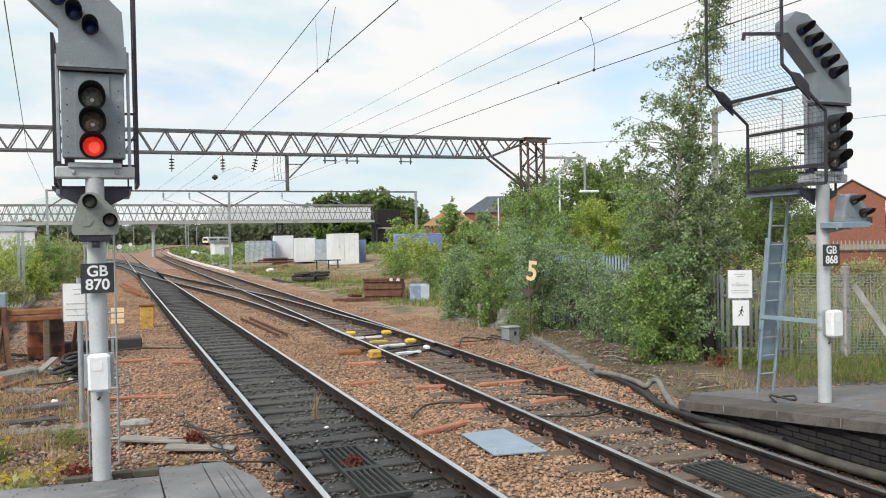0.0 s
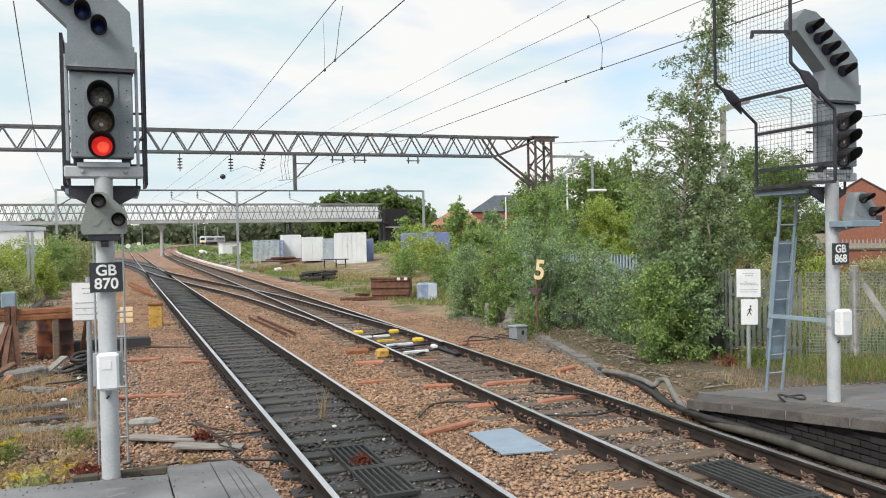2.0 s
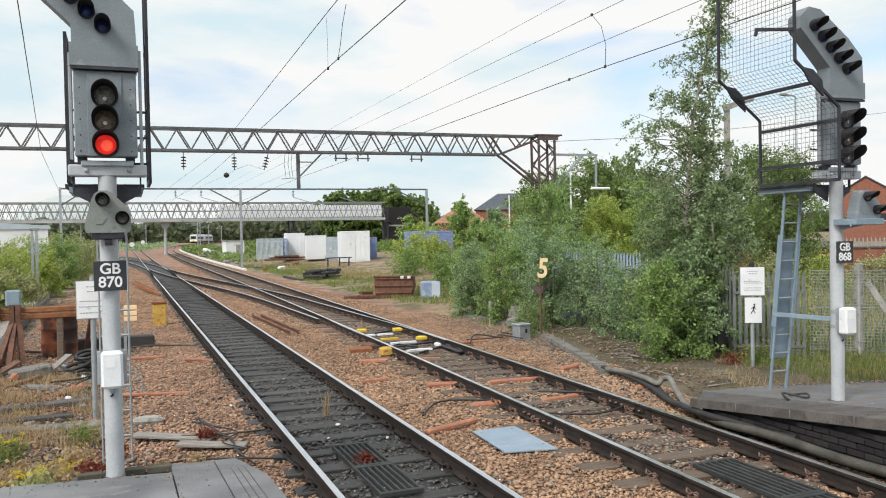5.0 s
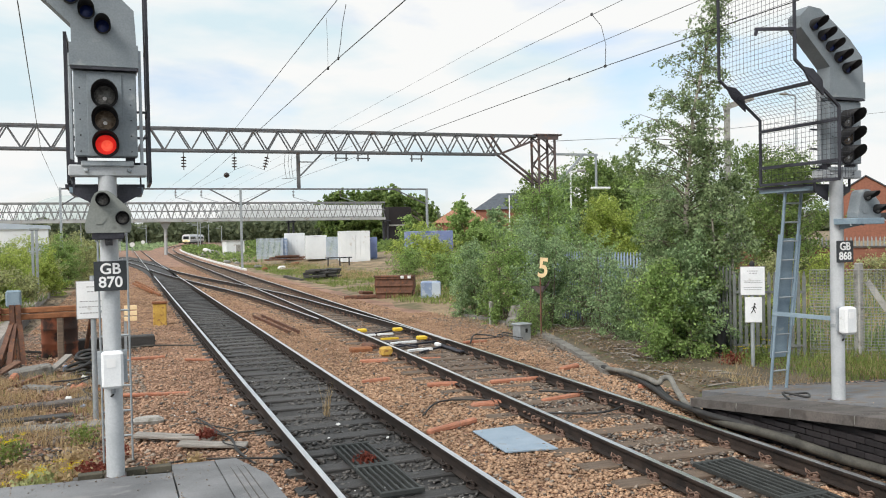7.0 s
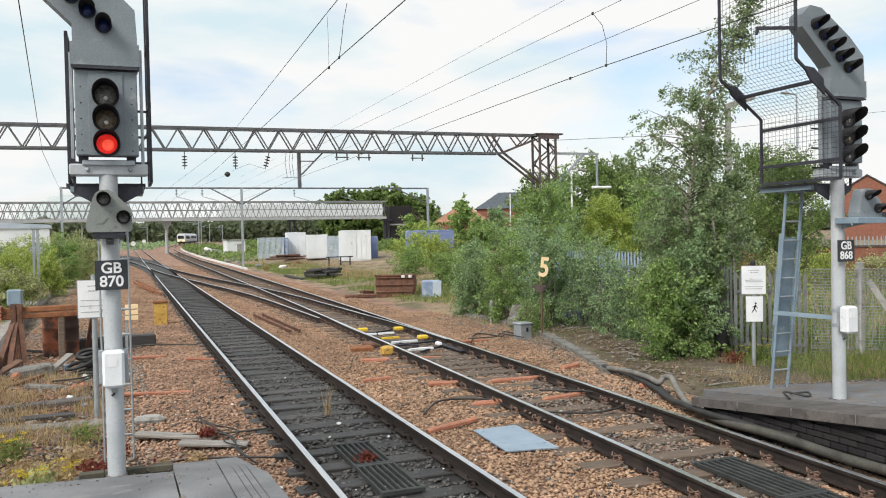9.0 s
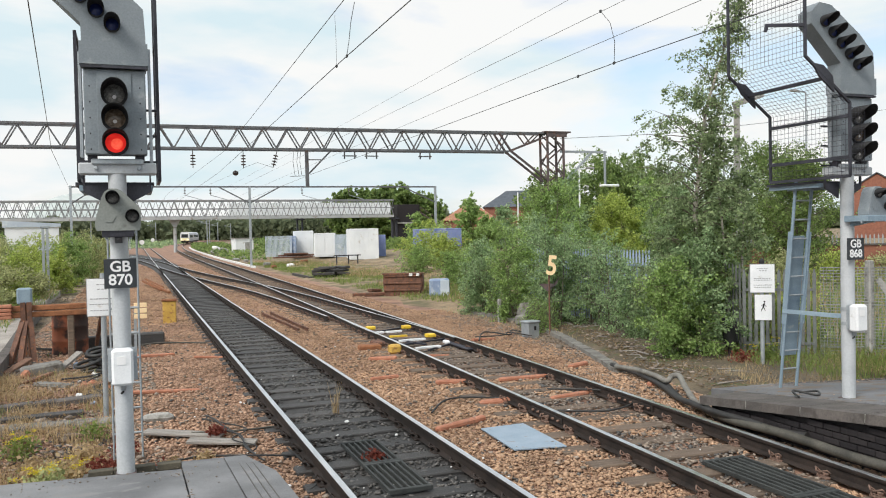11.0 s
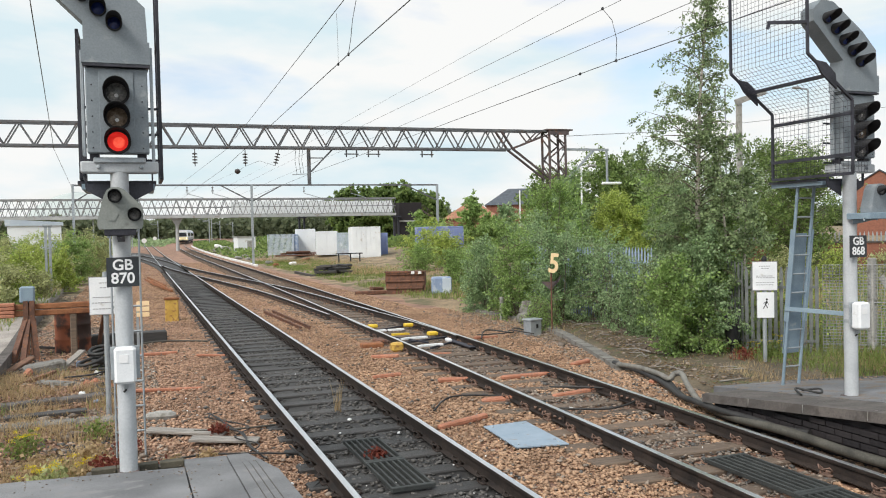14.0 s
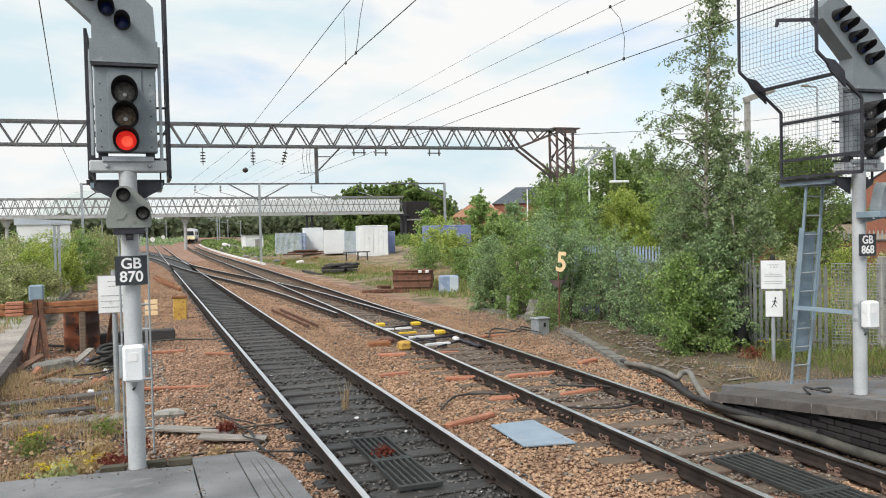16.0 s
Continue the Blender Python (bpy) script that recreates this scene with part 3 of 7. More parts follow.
random.seed(3)
build_track("straight running line on oily black timber sleepers", lambda y: 0.0, -30.0, 300.0, 110.0, "sleeper", half=0.98, lift=0.006)
build_track("curving running line on brown timber sleepers with rusty clips", main_x, -30.0, 430.0, 150.0, "sleeper_brown", lift=0.004, chair_mesh=CHAIR_RUST)
build_track("rusty crossover track between the two running lines", cross_x, 24.0, 78.0, 78.0, "sleeper_brown", half=1.25, chairs=40.0, lift=-0.012, rail_from=24.0, chair_mesh=CHAIR_RUST)
build_track("far connecting track bending away from the straight line", left_x, 76.0, 140.0, 140.0, "sleeper", lift=-0.012)


def blade_rails():
    """Switch blades that lie against the stock rails at the turnout."""
    sw = thing("switch_blades", "pair of polished switch blades against the stock rails", "switch rail")
    for off in (-0.7525, 0.7525):
        line = []
        for y in np.arange(17.5, 24.6, 0.5):
            k = (y - 17.5) / 6.5
            base = main_x(y) + off if off > 0 else cross_x(y) + off
            other = cross_x(y) + off if off > 0 else main_x(y) + off
            side = -0.055 if off > 0 else 0.055
            line.append(((base + side) * (1 - k) + other * k if k < 1 else other, y, -0.004))
        b = part("blade", Shape().sweep([(a * 0.7, c) for a, c in RAIL], line), "rail", sw)
        part("running_surface", Shape().sweep([(a * 0.7, c + 0.001) for a, c in HEAD], line), "shine", b, "polished blade head")


blade_rails()


def fishplate(y, off, label):
    """Bolted plates at a rail joint."""
    x, a = main_x(y) + off, -math.degrees(math.atan(main_x(y + 0.5) - main_x(y - 0.5)))
    t = thing("fishplate", label, "rail joint", pose(x, y, 0, 0, 0, a), "rail joints")
    for k in (-1, 1):
        p = part("plate", Shape().box((k * 0.022, 0, -0.092), (0.022, 0.92, 0.085), ch=0.006), "rail", t, "dark steel joint plate")
        for i in range(6):
            part("bolt", Shape().lathe([(0.017, 0), (0.017, k * 0.03), (0.010, k * 0.034)], (k * 0.033, -0.38 + 0.152 * i, -0.092), "x", 6), "clip", p)


fishplate(9.95, 0.7525, "dark bolted joint plates on the curving rail")
fishplate(9.83, -0.7525, "dark bolted joint plates beside a brass bond")


def scatter(x0, x1, y0, y1, per, keep=lambda x, y: True, z=-0.20):
    """Random places on the track bed."""
    n = int((x1 - x0) * (y1 - y0) * per)
    xs, ys = RNG.uniform(x0, x1, n), RNG.uniform(y0, y1, n)
    ok = np.array([keep(x, y) for x, y in zip(xs, ys)])
    xs, ys = xs[ok], ys[ok]
    return np.stack([xs, ys, z + RNG.uniform(-0.015, 0.02, len(xs))], 1)


def on_brown(x, y):
    c = main_x(y)
    d1, d2 = abs(x), abs(x - c)
    if d1 < 0.84 or abs(d2 - 0.75) < 0.09:
        return False
    if d2 < 0.66 and noise.noise(Vector((x * 1.3, y * 0.9, 4))) > -0.12:
        return False
    if y > 12.5 and x > 6.4:
        return False
    return True


def build_ballast():
    bed = bpy.data.objects["track_bed"]
    near = scatter(-3.0, 6.4, 5.0, 14.0, 980, on_brown)
    split = near[:, 0] < -0.84
    stones("dirty_stones", near[split], 0.021, "stone_brown", "dirty brown ballast stones beside the platform", bed)
    near = near[~split]
    stones("ballast_stones", near, 0.0235, "stone", "loose orange-brown ballast stones", bed)
    mid = np.concatenate([scatter(-3.6, 6.4, 14.0, 26.0, 560, on_brown), scatter(6.4, 7.2, 19.0, 26.0, 300)])
    split = mid[:, 0] < -0.84
    stones("dirty_stones", mid[split], 0.022, "stone_brown", "dirty brown ballast stones beside the platform", bed)
    mid = mid[~split]
    stones("ballast_stones", mid, 0.0225, "stone", "loose orange-brown ballast stones", bed)
    far = np.concatenate([scatter(-5.2, 7.5, 26.0, 48.0, 150, on_brown), scatter(-4.6, 7.4, 48.0, 85.0, 45, on_brown)])
    stones("ballast_stones", far, 0.031, "stone", "loose orange-brown ballast stones", bed)
    grey = np.concatenate([scatter(4.25, 4.66, 3.5, 9.6, 420), scatter(4.2, 5.6, 9.0, 13.0, 130), scatter(2.75, 3.95, 4.5, 9.5, 60), scatter(5.2, 7.8, 9.5, 24.0, 200, lambda x, y: 4.9 + 0.06 * y + 0.5 * noise.noise(Vector((x, y, 3))) < x < float(np.interp(y, (9.9, 12.6, 14.45, 16.95, 18.9, 20.2, 26.0), (6.6, 6.0, 6.6, 7.3, 7.7, 7.9, 7.9)))),
                           scatter(-3.0, 6.4, 5.0, 14.0, 14, on_brown, -0.178), scatter(-3.6, 6.4, 14.0, 26.0, 6, on_brown, -0.178), scatter(-6.6, -3.4, 21.0, 42.0, 60),
                           scatter(-5.4, -2.3, 8.5, 26.0, 260, lambda x, y: noise.noise(Vector((x, y, 1))) > -0.2, -0.19)])
    stones("grey_stones", grey, 0.025, "stone_grey", "loose grey ballast stones", bed)
    stones("dirty_stones", scatter(-5.6, -2.9, 8.5, 24.0, 300, lambda x, y: noise.noise(Vector((x * 0.7, y * 0.7, 15))) > -0.3, -0.175), 0.024, "stone_brown", "dirty brown stones and clinker beside the platform end", bed)
    lumps = np.concatenate([scatter(-5.2, -2.9, 8.6, 19.0, 5, z=-0.18), scatter(6.2, 8.8, 10.5, 22.0, 1.5, z=-0.2)])
    stones("rubble_lumps", lumps, 0.075, "stone_grey", "broken grey rubble lumps among the weeds", bed)
    specks = np.concatenate([scatter(-0.66, 0.66, 6.0, 24.0, 0.9, z=-0.165), scatter(1.0, 5.0, 6.5, 20.0, 0.8, z=-0.17), scatter(-3.0, -0.9, 8.5, 22.0, 1.2, z=-0.17)])
    stones("litter_specks", specks, 0.013, "litter", "scattered specks of white litter on the ballast", bed)
    four_foot = lambda x, y: abs(x - main_x(y)) < 0.66 and noise.noise(Vector((x * 1.3, y * 0.9, 4))) > -0.2
    stones("grey_stones", scatter(2.0, 4.6, 5.0, 24.0, 280, four_foot, -0.19), 0.023, "stone_grey", "grey-brown ballast stones between the rails", bed)
    sooty = np.concatenate([scatter(1.0, 4.6, 5.0, 32.0, 120, four_foot, -0.19), scatter(-5.6, -2.9, 8.5, 21.0, 120, lambda x, y: noise.noise(Vector((x * 0.8, y * 0.5, 5))) > 0.05, -0.165), scatter(-3.0, 6.4, 5.0, 14.0, 9, on_brown, -0.18), scatter(-3.6, 6.4, 14.0, 30.0, 5, on_brown, -0.18)])
    stones("sooty_stones", sooty, 0.024, "stone_dark", "loose dark stones among the brown ballast", bed)
    dark = scatter(-0.68, 0.68, 5.0, 30.0, 260, lambda x, y: noise.noise(Vector((x * 1.5, y * 0.8, 9))) > -0.25, -0.188)
    stones("oily_stones", dark, 0.028, "stone_dark", "oil-blackened ballast stones", bpy.data.objects["oily_ballast_strip"])


build_ballast()


# ---- platforms ----
def ramp_l(y):
    return 0.29 - 0.075 * (y - 7.97)


def ramp_r(y):
    return 0.44 - 0.11 * (y - 6.1)


def build_platforms():
    p = thing("platform_west", "grey asphalt platform end ramp with stone coping", "platform", kind="structure")
    def top(outline, z):
        s = Shape()
        n = len(outline)
        vs = [(x, y, -0.4) for x, y in outline] + [(x, y, z(y)) for x, y in outline]
        fs = [tuple(range(n - 1, -1, -1)), tuple(range(n, 2 * n))] + [(i, (i + 1) % n, (i + 1) % n + n, i + n) for i in range(n)]
        return s.add(vs, fs)
    part("paving", top([(-9, -30), (-2.235, -30), (-2.235, 7.80), (-3.0, 7.92), (-3.7, 8.02), (-9, 8.3)], ramp_l), "asphalt", p)
    part("paving", top([(-2.22, -30), (-1.83, -30), (-1.83, 8.14), (-2.22, 8.18)], ramp_l), "asphalt", p)
    part("coping", top([(-1.82, -30), (-1.46, -30), (-1.46, 7.2), (-1.62, 8.10), (-1.82, 8.13)], lambda y: ramp_l(y) + 0.006), "asphalt", p, "asphalt-topped platform edge")
    for dx in (-1.72, -1.66, -1.60):
        part("joint_groove", top([(dx, 1), (dx + 0.008, 1), (dx + 0.008, 7.4), (dx, 7.7)], lambda y: ramp_l(y) + 0.009), "mortar", p, "dark scored line")
    q = thing("platform_east", "asphalt platform end ramp on a sooty brick wall", "platform", kind="structure")
    part("paving", top([(5.31, -30), (16, -30), (16, 8.6), (8.2, 8.75), (6.7, 9.55), (5.31, 9.7)], lambda y: max(ramp_r(y), 0.06)), "asphalt_dark", q)
    for i in range(14):
        y1 = 9.1 - i * 0.9
        y0 = y1 - 0.885
        s = Shape()
        vs = [(4.62, y0, ramp_r(y0) - 0.10), (5.30, y0, ramp_r(y0) - 0.10), (5.30, y1, ramp_r(y1) - 0.10), (4.62, y1, ramp_r(y1) - 0.10)]
        vs += [(x + (0.012 if x < 5 else 0.0), y, z + 0.11) for x, y, z in vs]
        s.add(vs, [(3, 2, 1, 0), (4, 5, 6, 7), (0, 1, 5, 4), (1, 2, 6, 5), (2, 3, 7, 6), (3, 0, 4, 7)])
        part("coping_stone", s, "coping", q, "worn brown stone coping")
        part("joint", Shape().box((4.96, y1 + 0.0075, ramp_r(y1) - 0.041), (0.66, 0.013, 0.095)), "concrete", q, "pale mortar joint")
    part("wall_core", top([(4.75, -30), (5.3, -30), (5.3, 9.0), (4.75, 9.0)], lambda y: ramp_r(y) - 0.105), "darkbrick", q)
    # dirt and dead leaves gathered along the coping and the ramp's outer edge
    rg = np.random.default_rng(61)
    dx = np.concatenate([5.36 + np.abs(rg.normal(0, 0.12, 700)), rg.uniform(5.4, 9.2, 900)])
    dy = np.concatenate([rg.uniform(6.8, 9.5, 700), 9.45 - np.abs(rg.normal(0, 0.16, 900))])
    dy[700:] -= np.clip(dx[700:] - 6.7, 0, 1.5) * 0.53
    dz = np.array([max(ramp_r(b), 0.06) + 0.006 for b in dy])
    stones("ramp_dirt", np.stack([dx, dy, dz], 1), 0.014, "stone_dark", "dark grit and dead leaves on the ramp", q)
    stones("ramp_leaves", np.stack([dx[::3] + 0.05, dy[::3] - 0.03, dz[::3]], 1), 0.017, "stone", "brown dead leaves on the ramp", q)
    brick = Shape().box((0, 0, 0), (0.10, 0.222, 0.064), ch=0.004).mesh("brick", "darkbrick")
    for row in range(8):
        z = -0.30 + row * 0.076
        y = 3.4 + (0.115 if row % 2 else 0)
        while y < 8.95:
            if z + 0.04 < ramp_r(y + 0.12) - 0.105:
                part("brick", brick, "darkbrick", q, "", pose(4.735 + random.uniform(-0.012, 0.012), y, z, 0, 0, random.uniform(-1.5, 1.5)))
            y += 0.234
    # grit swept against the joint and the edge of the ramp
    n = 130
    gx = np.concatenate([RNG.normal(-2.228, 0.03, n // 3), RNG.uniform(-3.6, -1.5, n - n // 3)])
    gy = np.concatenate([RNG.uniform(5.6, 7.9, n // 3), 7.95 - np.abs(RNG.normal(0, 0.35, n - n // 3))])
    gz = np.array([ramp_l(b) + 0.004 for b in gy])
    stones("platform_grit", np.stack([gx, gy, gz], 1), 0.008, "stone_grey", "loose grit on the platform ramp", p)
    # brick kerb at the end of the ramp beside the signal post
    k = thing("brick_kerb", "short mossy brick kerb at the platform end", "kerb")
    mb = Shape().box((0, 0, 0), (0.215, 0.10, 0.065), ch=0.006).mesh("brick", "mossbrick")
    for x0, n in ((-2.93, 1), (-2.56, 1)):
        for i in range(2):
            for r in range(2):
                part("brick", mb, "mossbrick", k, "", pose(x0 + i * 0.228 + random.uniform(-0.01, 0.01), 8.10 + random.uniform(-0.01, 0.01), 0.195 + 0.076 * r, 0, 0, random.uniform(-3, 3)))
    part("bed", Shape().box((-2.66, 8.16, 0.05), (0.85, 0.12, 0.40), ch=0.01), "mortar", k)


build_platforms()


# ---- signals ----
def hood(c, r, depth, lens, parent, name="lens_hood", label=""):
    """A round lens housing with a long eyelid hood, facing -y."""
    x, y, z = c
    h = part(name, Shape().lathe([(r * 1.02, 0), (r * 1.08, -0.012), (r * 1.08, -0.03), (r * 1.0, -0.035), (r * 0.96, -0.02)], c, "y", 24), "black", parent, label or "black lens housing")
    s = Shape()
    n = 18
    vs = []
    for k in range(n + 1):
        a = math.radians(-35 + 250 * k / n)
        low = 0.62 + 0.38 * max(0.0, math.sin(a)) ** 0.7 if math.sin(a) > 0 else 0.62 + 0.85 * math.sin(a)
        for rr, yy in ((r * 1.07, 0.0), (r * 1.06, -depth * low), (r * 1.03, -depth * low), (r * 1.03, 0.0)):
            vs.append((x + rr * math.cos(a), y + yy, z + rr * math.sin(a)))
    fs = []
    for k in range(n):
        for j in range(3):
            fs.append((k * 4 + j, k * 4 + j + 1, k * 4 + 5 + j, k * 4 + 4 + j))
    s.add(vs, fs, True)
    part("eyelid", s, "black", h, "black curved eyelid hood")
    part("lens", Shape().lathe([(r * 0.97, -0.012), (r * 0.8, -0.022), (r * 0.45, -0.032), (0.001, -0.037)], c, "y", 24), lens, h, "glass signal lens")
    return h


def mesh_panel(corners, cell, wire=0.0045):
    """A wire mesh across a four-cornered panel."""
    a, b, c, d = (Vector(p) for p in corners)
    s = Shape()
    nu, nv = max(1, round((b - a).length / cell)), max(1, round((d - a).length / cell))
    for i in range(nu + 1):
        t = i / nu
        s.tube([a.lerp(b, t), d.lerp(c, t)], wire / 2, n=4, caps=False)
    for j in range(nv + 1):
        t = j / nv
        s.tube([a.lerp(d, t), b.lerp(c, t)], wire / 2, n=4, caps=False)
    return s


def build_signal(base, lines, red, guard, ladder, label, stile=0.013, sub_at=(0.0, 0.0), steel="black_steel", sub_mat="sub_paint"):
    sg = thing("railway_signal", label, "railway signal", base)
    part("post", Shape().lathe([(0.079, -0.2), (0.079, 2.74)], n=24), "pale_paint", sg, "pale grey tubular steel post")
    part("base_plate", Shape().box((0, 0, -0.01), (0.18, 0.18, 0.024), ch=0.006), "gantry_rust", sg)
    # white equipment box on the post
    bx = part("equipment_box", Shape().box((0.0, -0.15, 0.995), (0.185, 0.13, 0.33), ch=0.022), "white", sg, "white plastic equipment box")
    part("back_plate", Shape().box((0.0, -0.088, 1.01), (0.25, 0.012, 0.30), ch=0.003), "galv", bx)
    part("label_plate", Shape().box((-0.01, -0.218, 1.06), (0.075, 0.004, 0.075)), "white_plain", bx, "blank white label")
    part("cable_gland", Shape().lathe([(0.022, 0), (0.022, -0.05), (0.012, -0.06)], (0.0, -0.10, 0.83), n=10), "galv", bx)
    part("cable", Shape().tube([(0.0, -0.10, 0.80), (0.0, -0.09, 0.76), (-0.02, -0.082, 0.74)], 0.010, n=6), "cable_black", bx)
    for z in (0.92, 1.10):
        part("clamp", Shape().lathe([(0.085, z - 0.02), (0.085, z + 0.02)], n=20), "galv", sg)
    # number plate
    npl = part("number_plate", Shape().box((0.005, -0.115, 1.835), (0.275, 0.008, 0.265), ch=0.003), "plate_black", sg, "black identification plate with white characters")
    for body, z in zip(lines, (1.895, 1.775)):
        text_mesh(body, 0.135, "white_plain", npl, pose(0.005, -0.121, z, 90, 0, 0), bold=0.003)
    part("plate_bracket", Shape().box((0, -0.09, 1.84), (0.10, 0.05, 0.16)), "galv", sg)
    # position light signal
    sub = part("position_light", Shape().prism([(-0.170, 2.22), (-0.182, 2.25), (-0.182, 2.30), (-0.125, 2.51), (-0.10, 2.56), (-0.06, 2.585), (0.0, 2.585), (0.04, 2.565), (0.165, 2.44), (0.19, 2.39), (0.19, 2.26), (0.178, 2.22)], -0.40, -0.24), sub_mat, sg, "grey subsidiary signal casing")
    sub.location = (sub_at[0], sub_at[1], 0.0)
    for x, z in ((-0.035, 2.505), (0.12, 2.345)):
        hood((x, -0.40, z), 0.054, 0.17, "lens_dark", sub)
    part("sighting_plate", Shape().lathe([(0.058, -0.004), (0.055, 0.0)], (-0.07, -0.402, 2.345), "y", 6), sub_mat, sub)
    br = part("sub_bracket", Shape().box((sub_at[0] * 0.6, -0.22, 2.20), (0.26 + abs(sub_at[0]), 0.34, 0.075), ch=0.006), steel, sg)
    for x in (-0.1, 0.0, 0.1):
        part("bolt", Shape().lathe([(0.012, 0), (0.012, -0.035)], (x, -0.30, 2.18), n=6), "galv", br)
    part("bracket_arm", Shape().bar((0, 0, 2.12), (0, -0.34, 2.18), 0.06, 0.05), steel, sg)
    # cross beam and gussets below the head
    cb = part("cross_beam", Shape().box((0.01, 0.0, 2.785), (0.66, 0.16, 0.105), ch=0.012), "pale_paint", sg, "pale grey steel cross beam")
    part("beam_plate", Shape().box((0.01, -0.086, 2.845), (0.44, 0.05, 0.05), ch=0.008), "galv", cb)
    for x in (-0.17, 0.19):
        part("bolt", Shape().lathe([(0.02, 0), (0.02, -0.025), (0.012, -0.03)], (x, -0.08, 2.785), "y", 6), "galv", cb)
    for k in (-1, 1):
        part("gusset", Shape().prism([(k * 0.075, 2.46), (k * 0.29, 2.58), (k * 0.29, 2.64), (k * 0.075, 2.64)], 0.05, 0.075), "black_steel", sg, "black triangular bracket")
        part("hanger", Shape().box((k * 0.285, 0.06, 2.69), (0.014, 0.03, 0.16)), "black_steel", sg)
        part("standoff", Shape().box((k * 0.20, -0.02, 2.87), (0.08, 0.10, 0.07)), "black_steel", sg)
    # three-aspect head
    hd = part("signal_head", Shape().box((0.005, -0.06, 3.285), (0.52, 0.17, 0.76), ch=0.01), "grey_paint", sg, "grey three-aspect signal head")
    part("face_plate", Shape().box((0.0, -0.15, 3.275), (0.29, 0.012, 0.735), ch=0.003), "grey_paint", hd)
    for i, z in enumerate((3.44, 3.222, 3.005)):
        lens = ("lens_dark", "lens_amber", "red_glow" if red else "lens_dark")[i]
        h = hood((0.0, -0.158, z), 0.104, 0.25, lens, hd)
        if not (red and i == 2):
            # small pale disc imitating the light caught by the glass
            part("glint", Shape().lathe([(0.026, 0.0), (0.001, -0.006)], (0.0, -0.19, z - 0.02), "y", 10), "glint_paint", h)
        else:
            part("light_core", Shape().lathe([(0.05, -0.034), (0.03, -0.042), (0.001, -0.045)], (0.01, -0.158, z - 0.01), "y", 16), "red_core", h)
    for k in (-1, 1):
        for z in np.arange(2.95, 3.64, 0.14):
            part("rivet", Shape().lathe([(0.007, 0), (0.004, -0.005)], (k * 0.21 + 0.005, -0.145, z), "y", 6), "black", hd)
    # edge rails with brackets
    for x in (-0.285, 0.30):
        part("edge_rail", Shape().box((x, -0.02, 3.36), (0.028, 0.05, 1.05 if x > 0 else 0.95), ch=0.004), "galv", hd)
    # cowl and route indicator arm
    cowl = [(-0.26, 3.672), (0.275, 3.672), (0.275, 3.95), (0.262, 4.21), (0.05, 4.42), (-0.40, 4.74), (-0.58, 4.76), (-0.71, 4.64), (-0.71, 4.50), (-0.26, 4.06)]
    ri = part("route_indicator", Shape().prism(cowl, -0.17, 0.03), "grey_paint", sg, "grey slanted route indicator box")
    part("cowl_lip", Shape().box((0.005, -0.165, 3.68), (0.55, 0.05, 0.02)), "black_steel", ri)
    part("cowl_skirt", Shape().prism([(-0.28, 3.70), (0.29, 3.70), (0.29, 3.90), (-0.28, 3.90)], -0.185, 0.035), "grey_paint", ri)
    for i in range(5):
        hood((0.0 - 0.128 * i, -0.172, 4.055 + 0.121 * i), 0.064, 0.20, "lens_blue", ri, label="blue route indicator lens housing")
    # ladder
    x0, x1, ya, yb = ladder
    ld = part("ladder", Shape().tube([(x0, ya, 0.0), (x0, yb, 2.7)], stile, n=8).tube([(x1, ya, 0.0), (x1, yb, 2.7)], stile, n=8), "galv" if stile < 0.012 else "bluegrey", sg, "steel access ladder")
    for i in range(1, 11):
        t = i / 11
        part("rung", Shape().tube([(x0, ya + (yb - ya) * t, 2.7 * t), (x1, ya + (yb - ya) * t, 2.7 * t)], 0.011, n=8), "galv", ld)
    # work platform and mesh guards
    pf = part("work_platform", Shape().box((-0.02, 0.55, 2.66), (0.68, 0.80, 0.03)), "black_steel", sg, "dark open steel working platform")
    for x in (-0.3, 0.0, 0.28):
        part("platform_beam", Shape().bar((x, 0.1, 2.62), (x, 0.95, 2.62), 0.05), "bluegrey", pf)
    for panel in guard:
        x, ya, yb, kind = panel
        prof = [(x, 2.70), (x, 3.55), (x - 0.66, 4.05), (x - 0.66, 5.4)] if kind == "slant" else [(x, 2.70), (x, 4.05 if kind == "low" else 5.4)]
        g = None
        for y in (ya, yb):
            fr = Shape()
            for (a, za), (b, zb) in zip(prof, prof[1:]):
                fr.bar((a, y, za), (b, y, zb), 0.028)
            if g:
                part("guard_frame", fr, "black_steel", g)
            else:
                g = part("mesh_guard", fr, "black_steel", sg, "black wire mesh guard")
        rails = [(x, 2.70, 0.03), (x, 2.92, 0.04), (x, 3.40, 0.05), (x - 0.35, 3.82, 0.055)] if kind == "slant" else [(x, 2.7, 0.03), (x, 3.4, 0.03), (x, 4.02, 0.03)]
        for a, z, w in rails:
            part("guard_rail", Shape().bar((a, ya, z), (a, yb, z), w, 0.035), "black_steel", g)
        for (a, za), (b, zb) in zip(prof, prof[1:]):
            part("wire_mesh", mesh_panel([(a, ya, za), (a, yb, za), (b, yb, zb), (b, ya, zb)], 0.062), "black_steel", g, "square wire mesh")
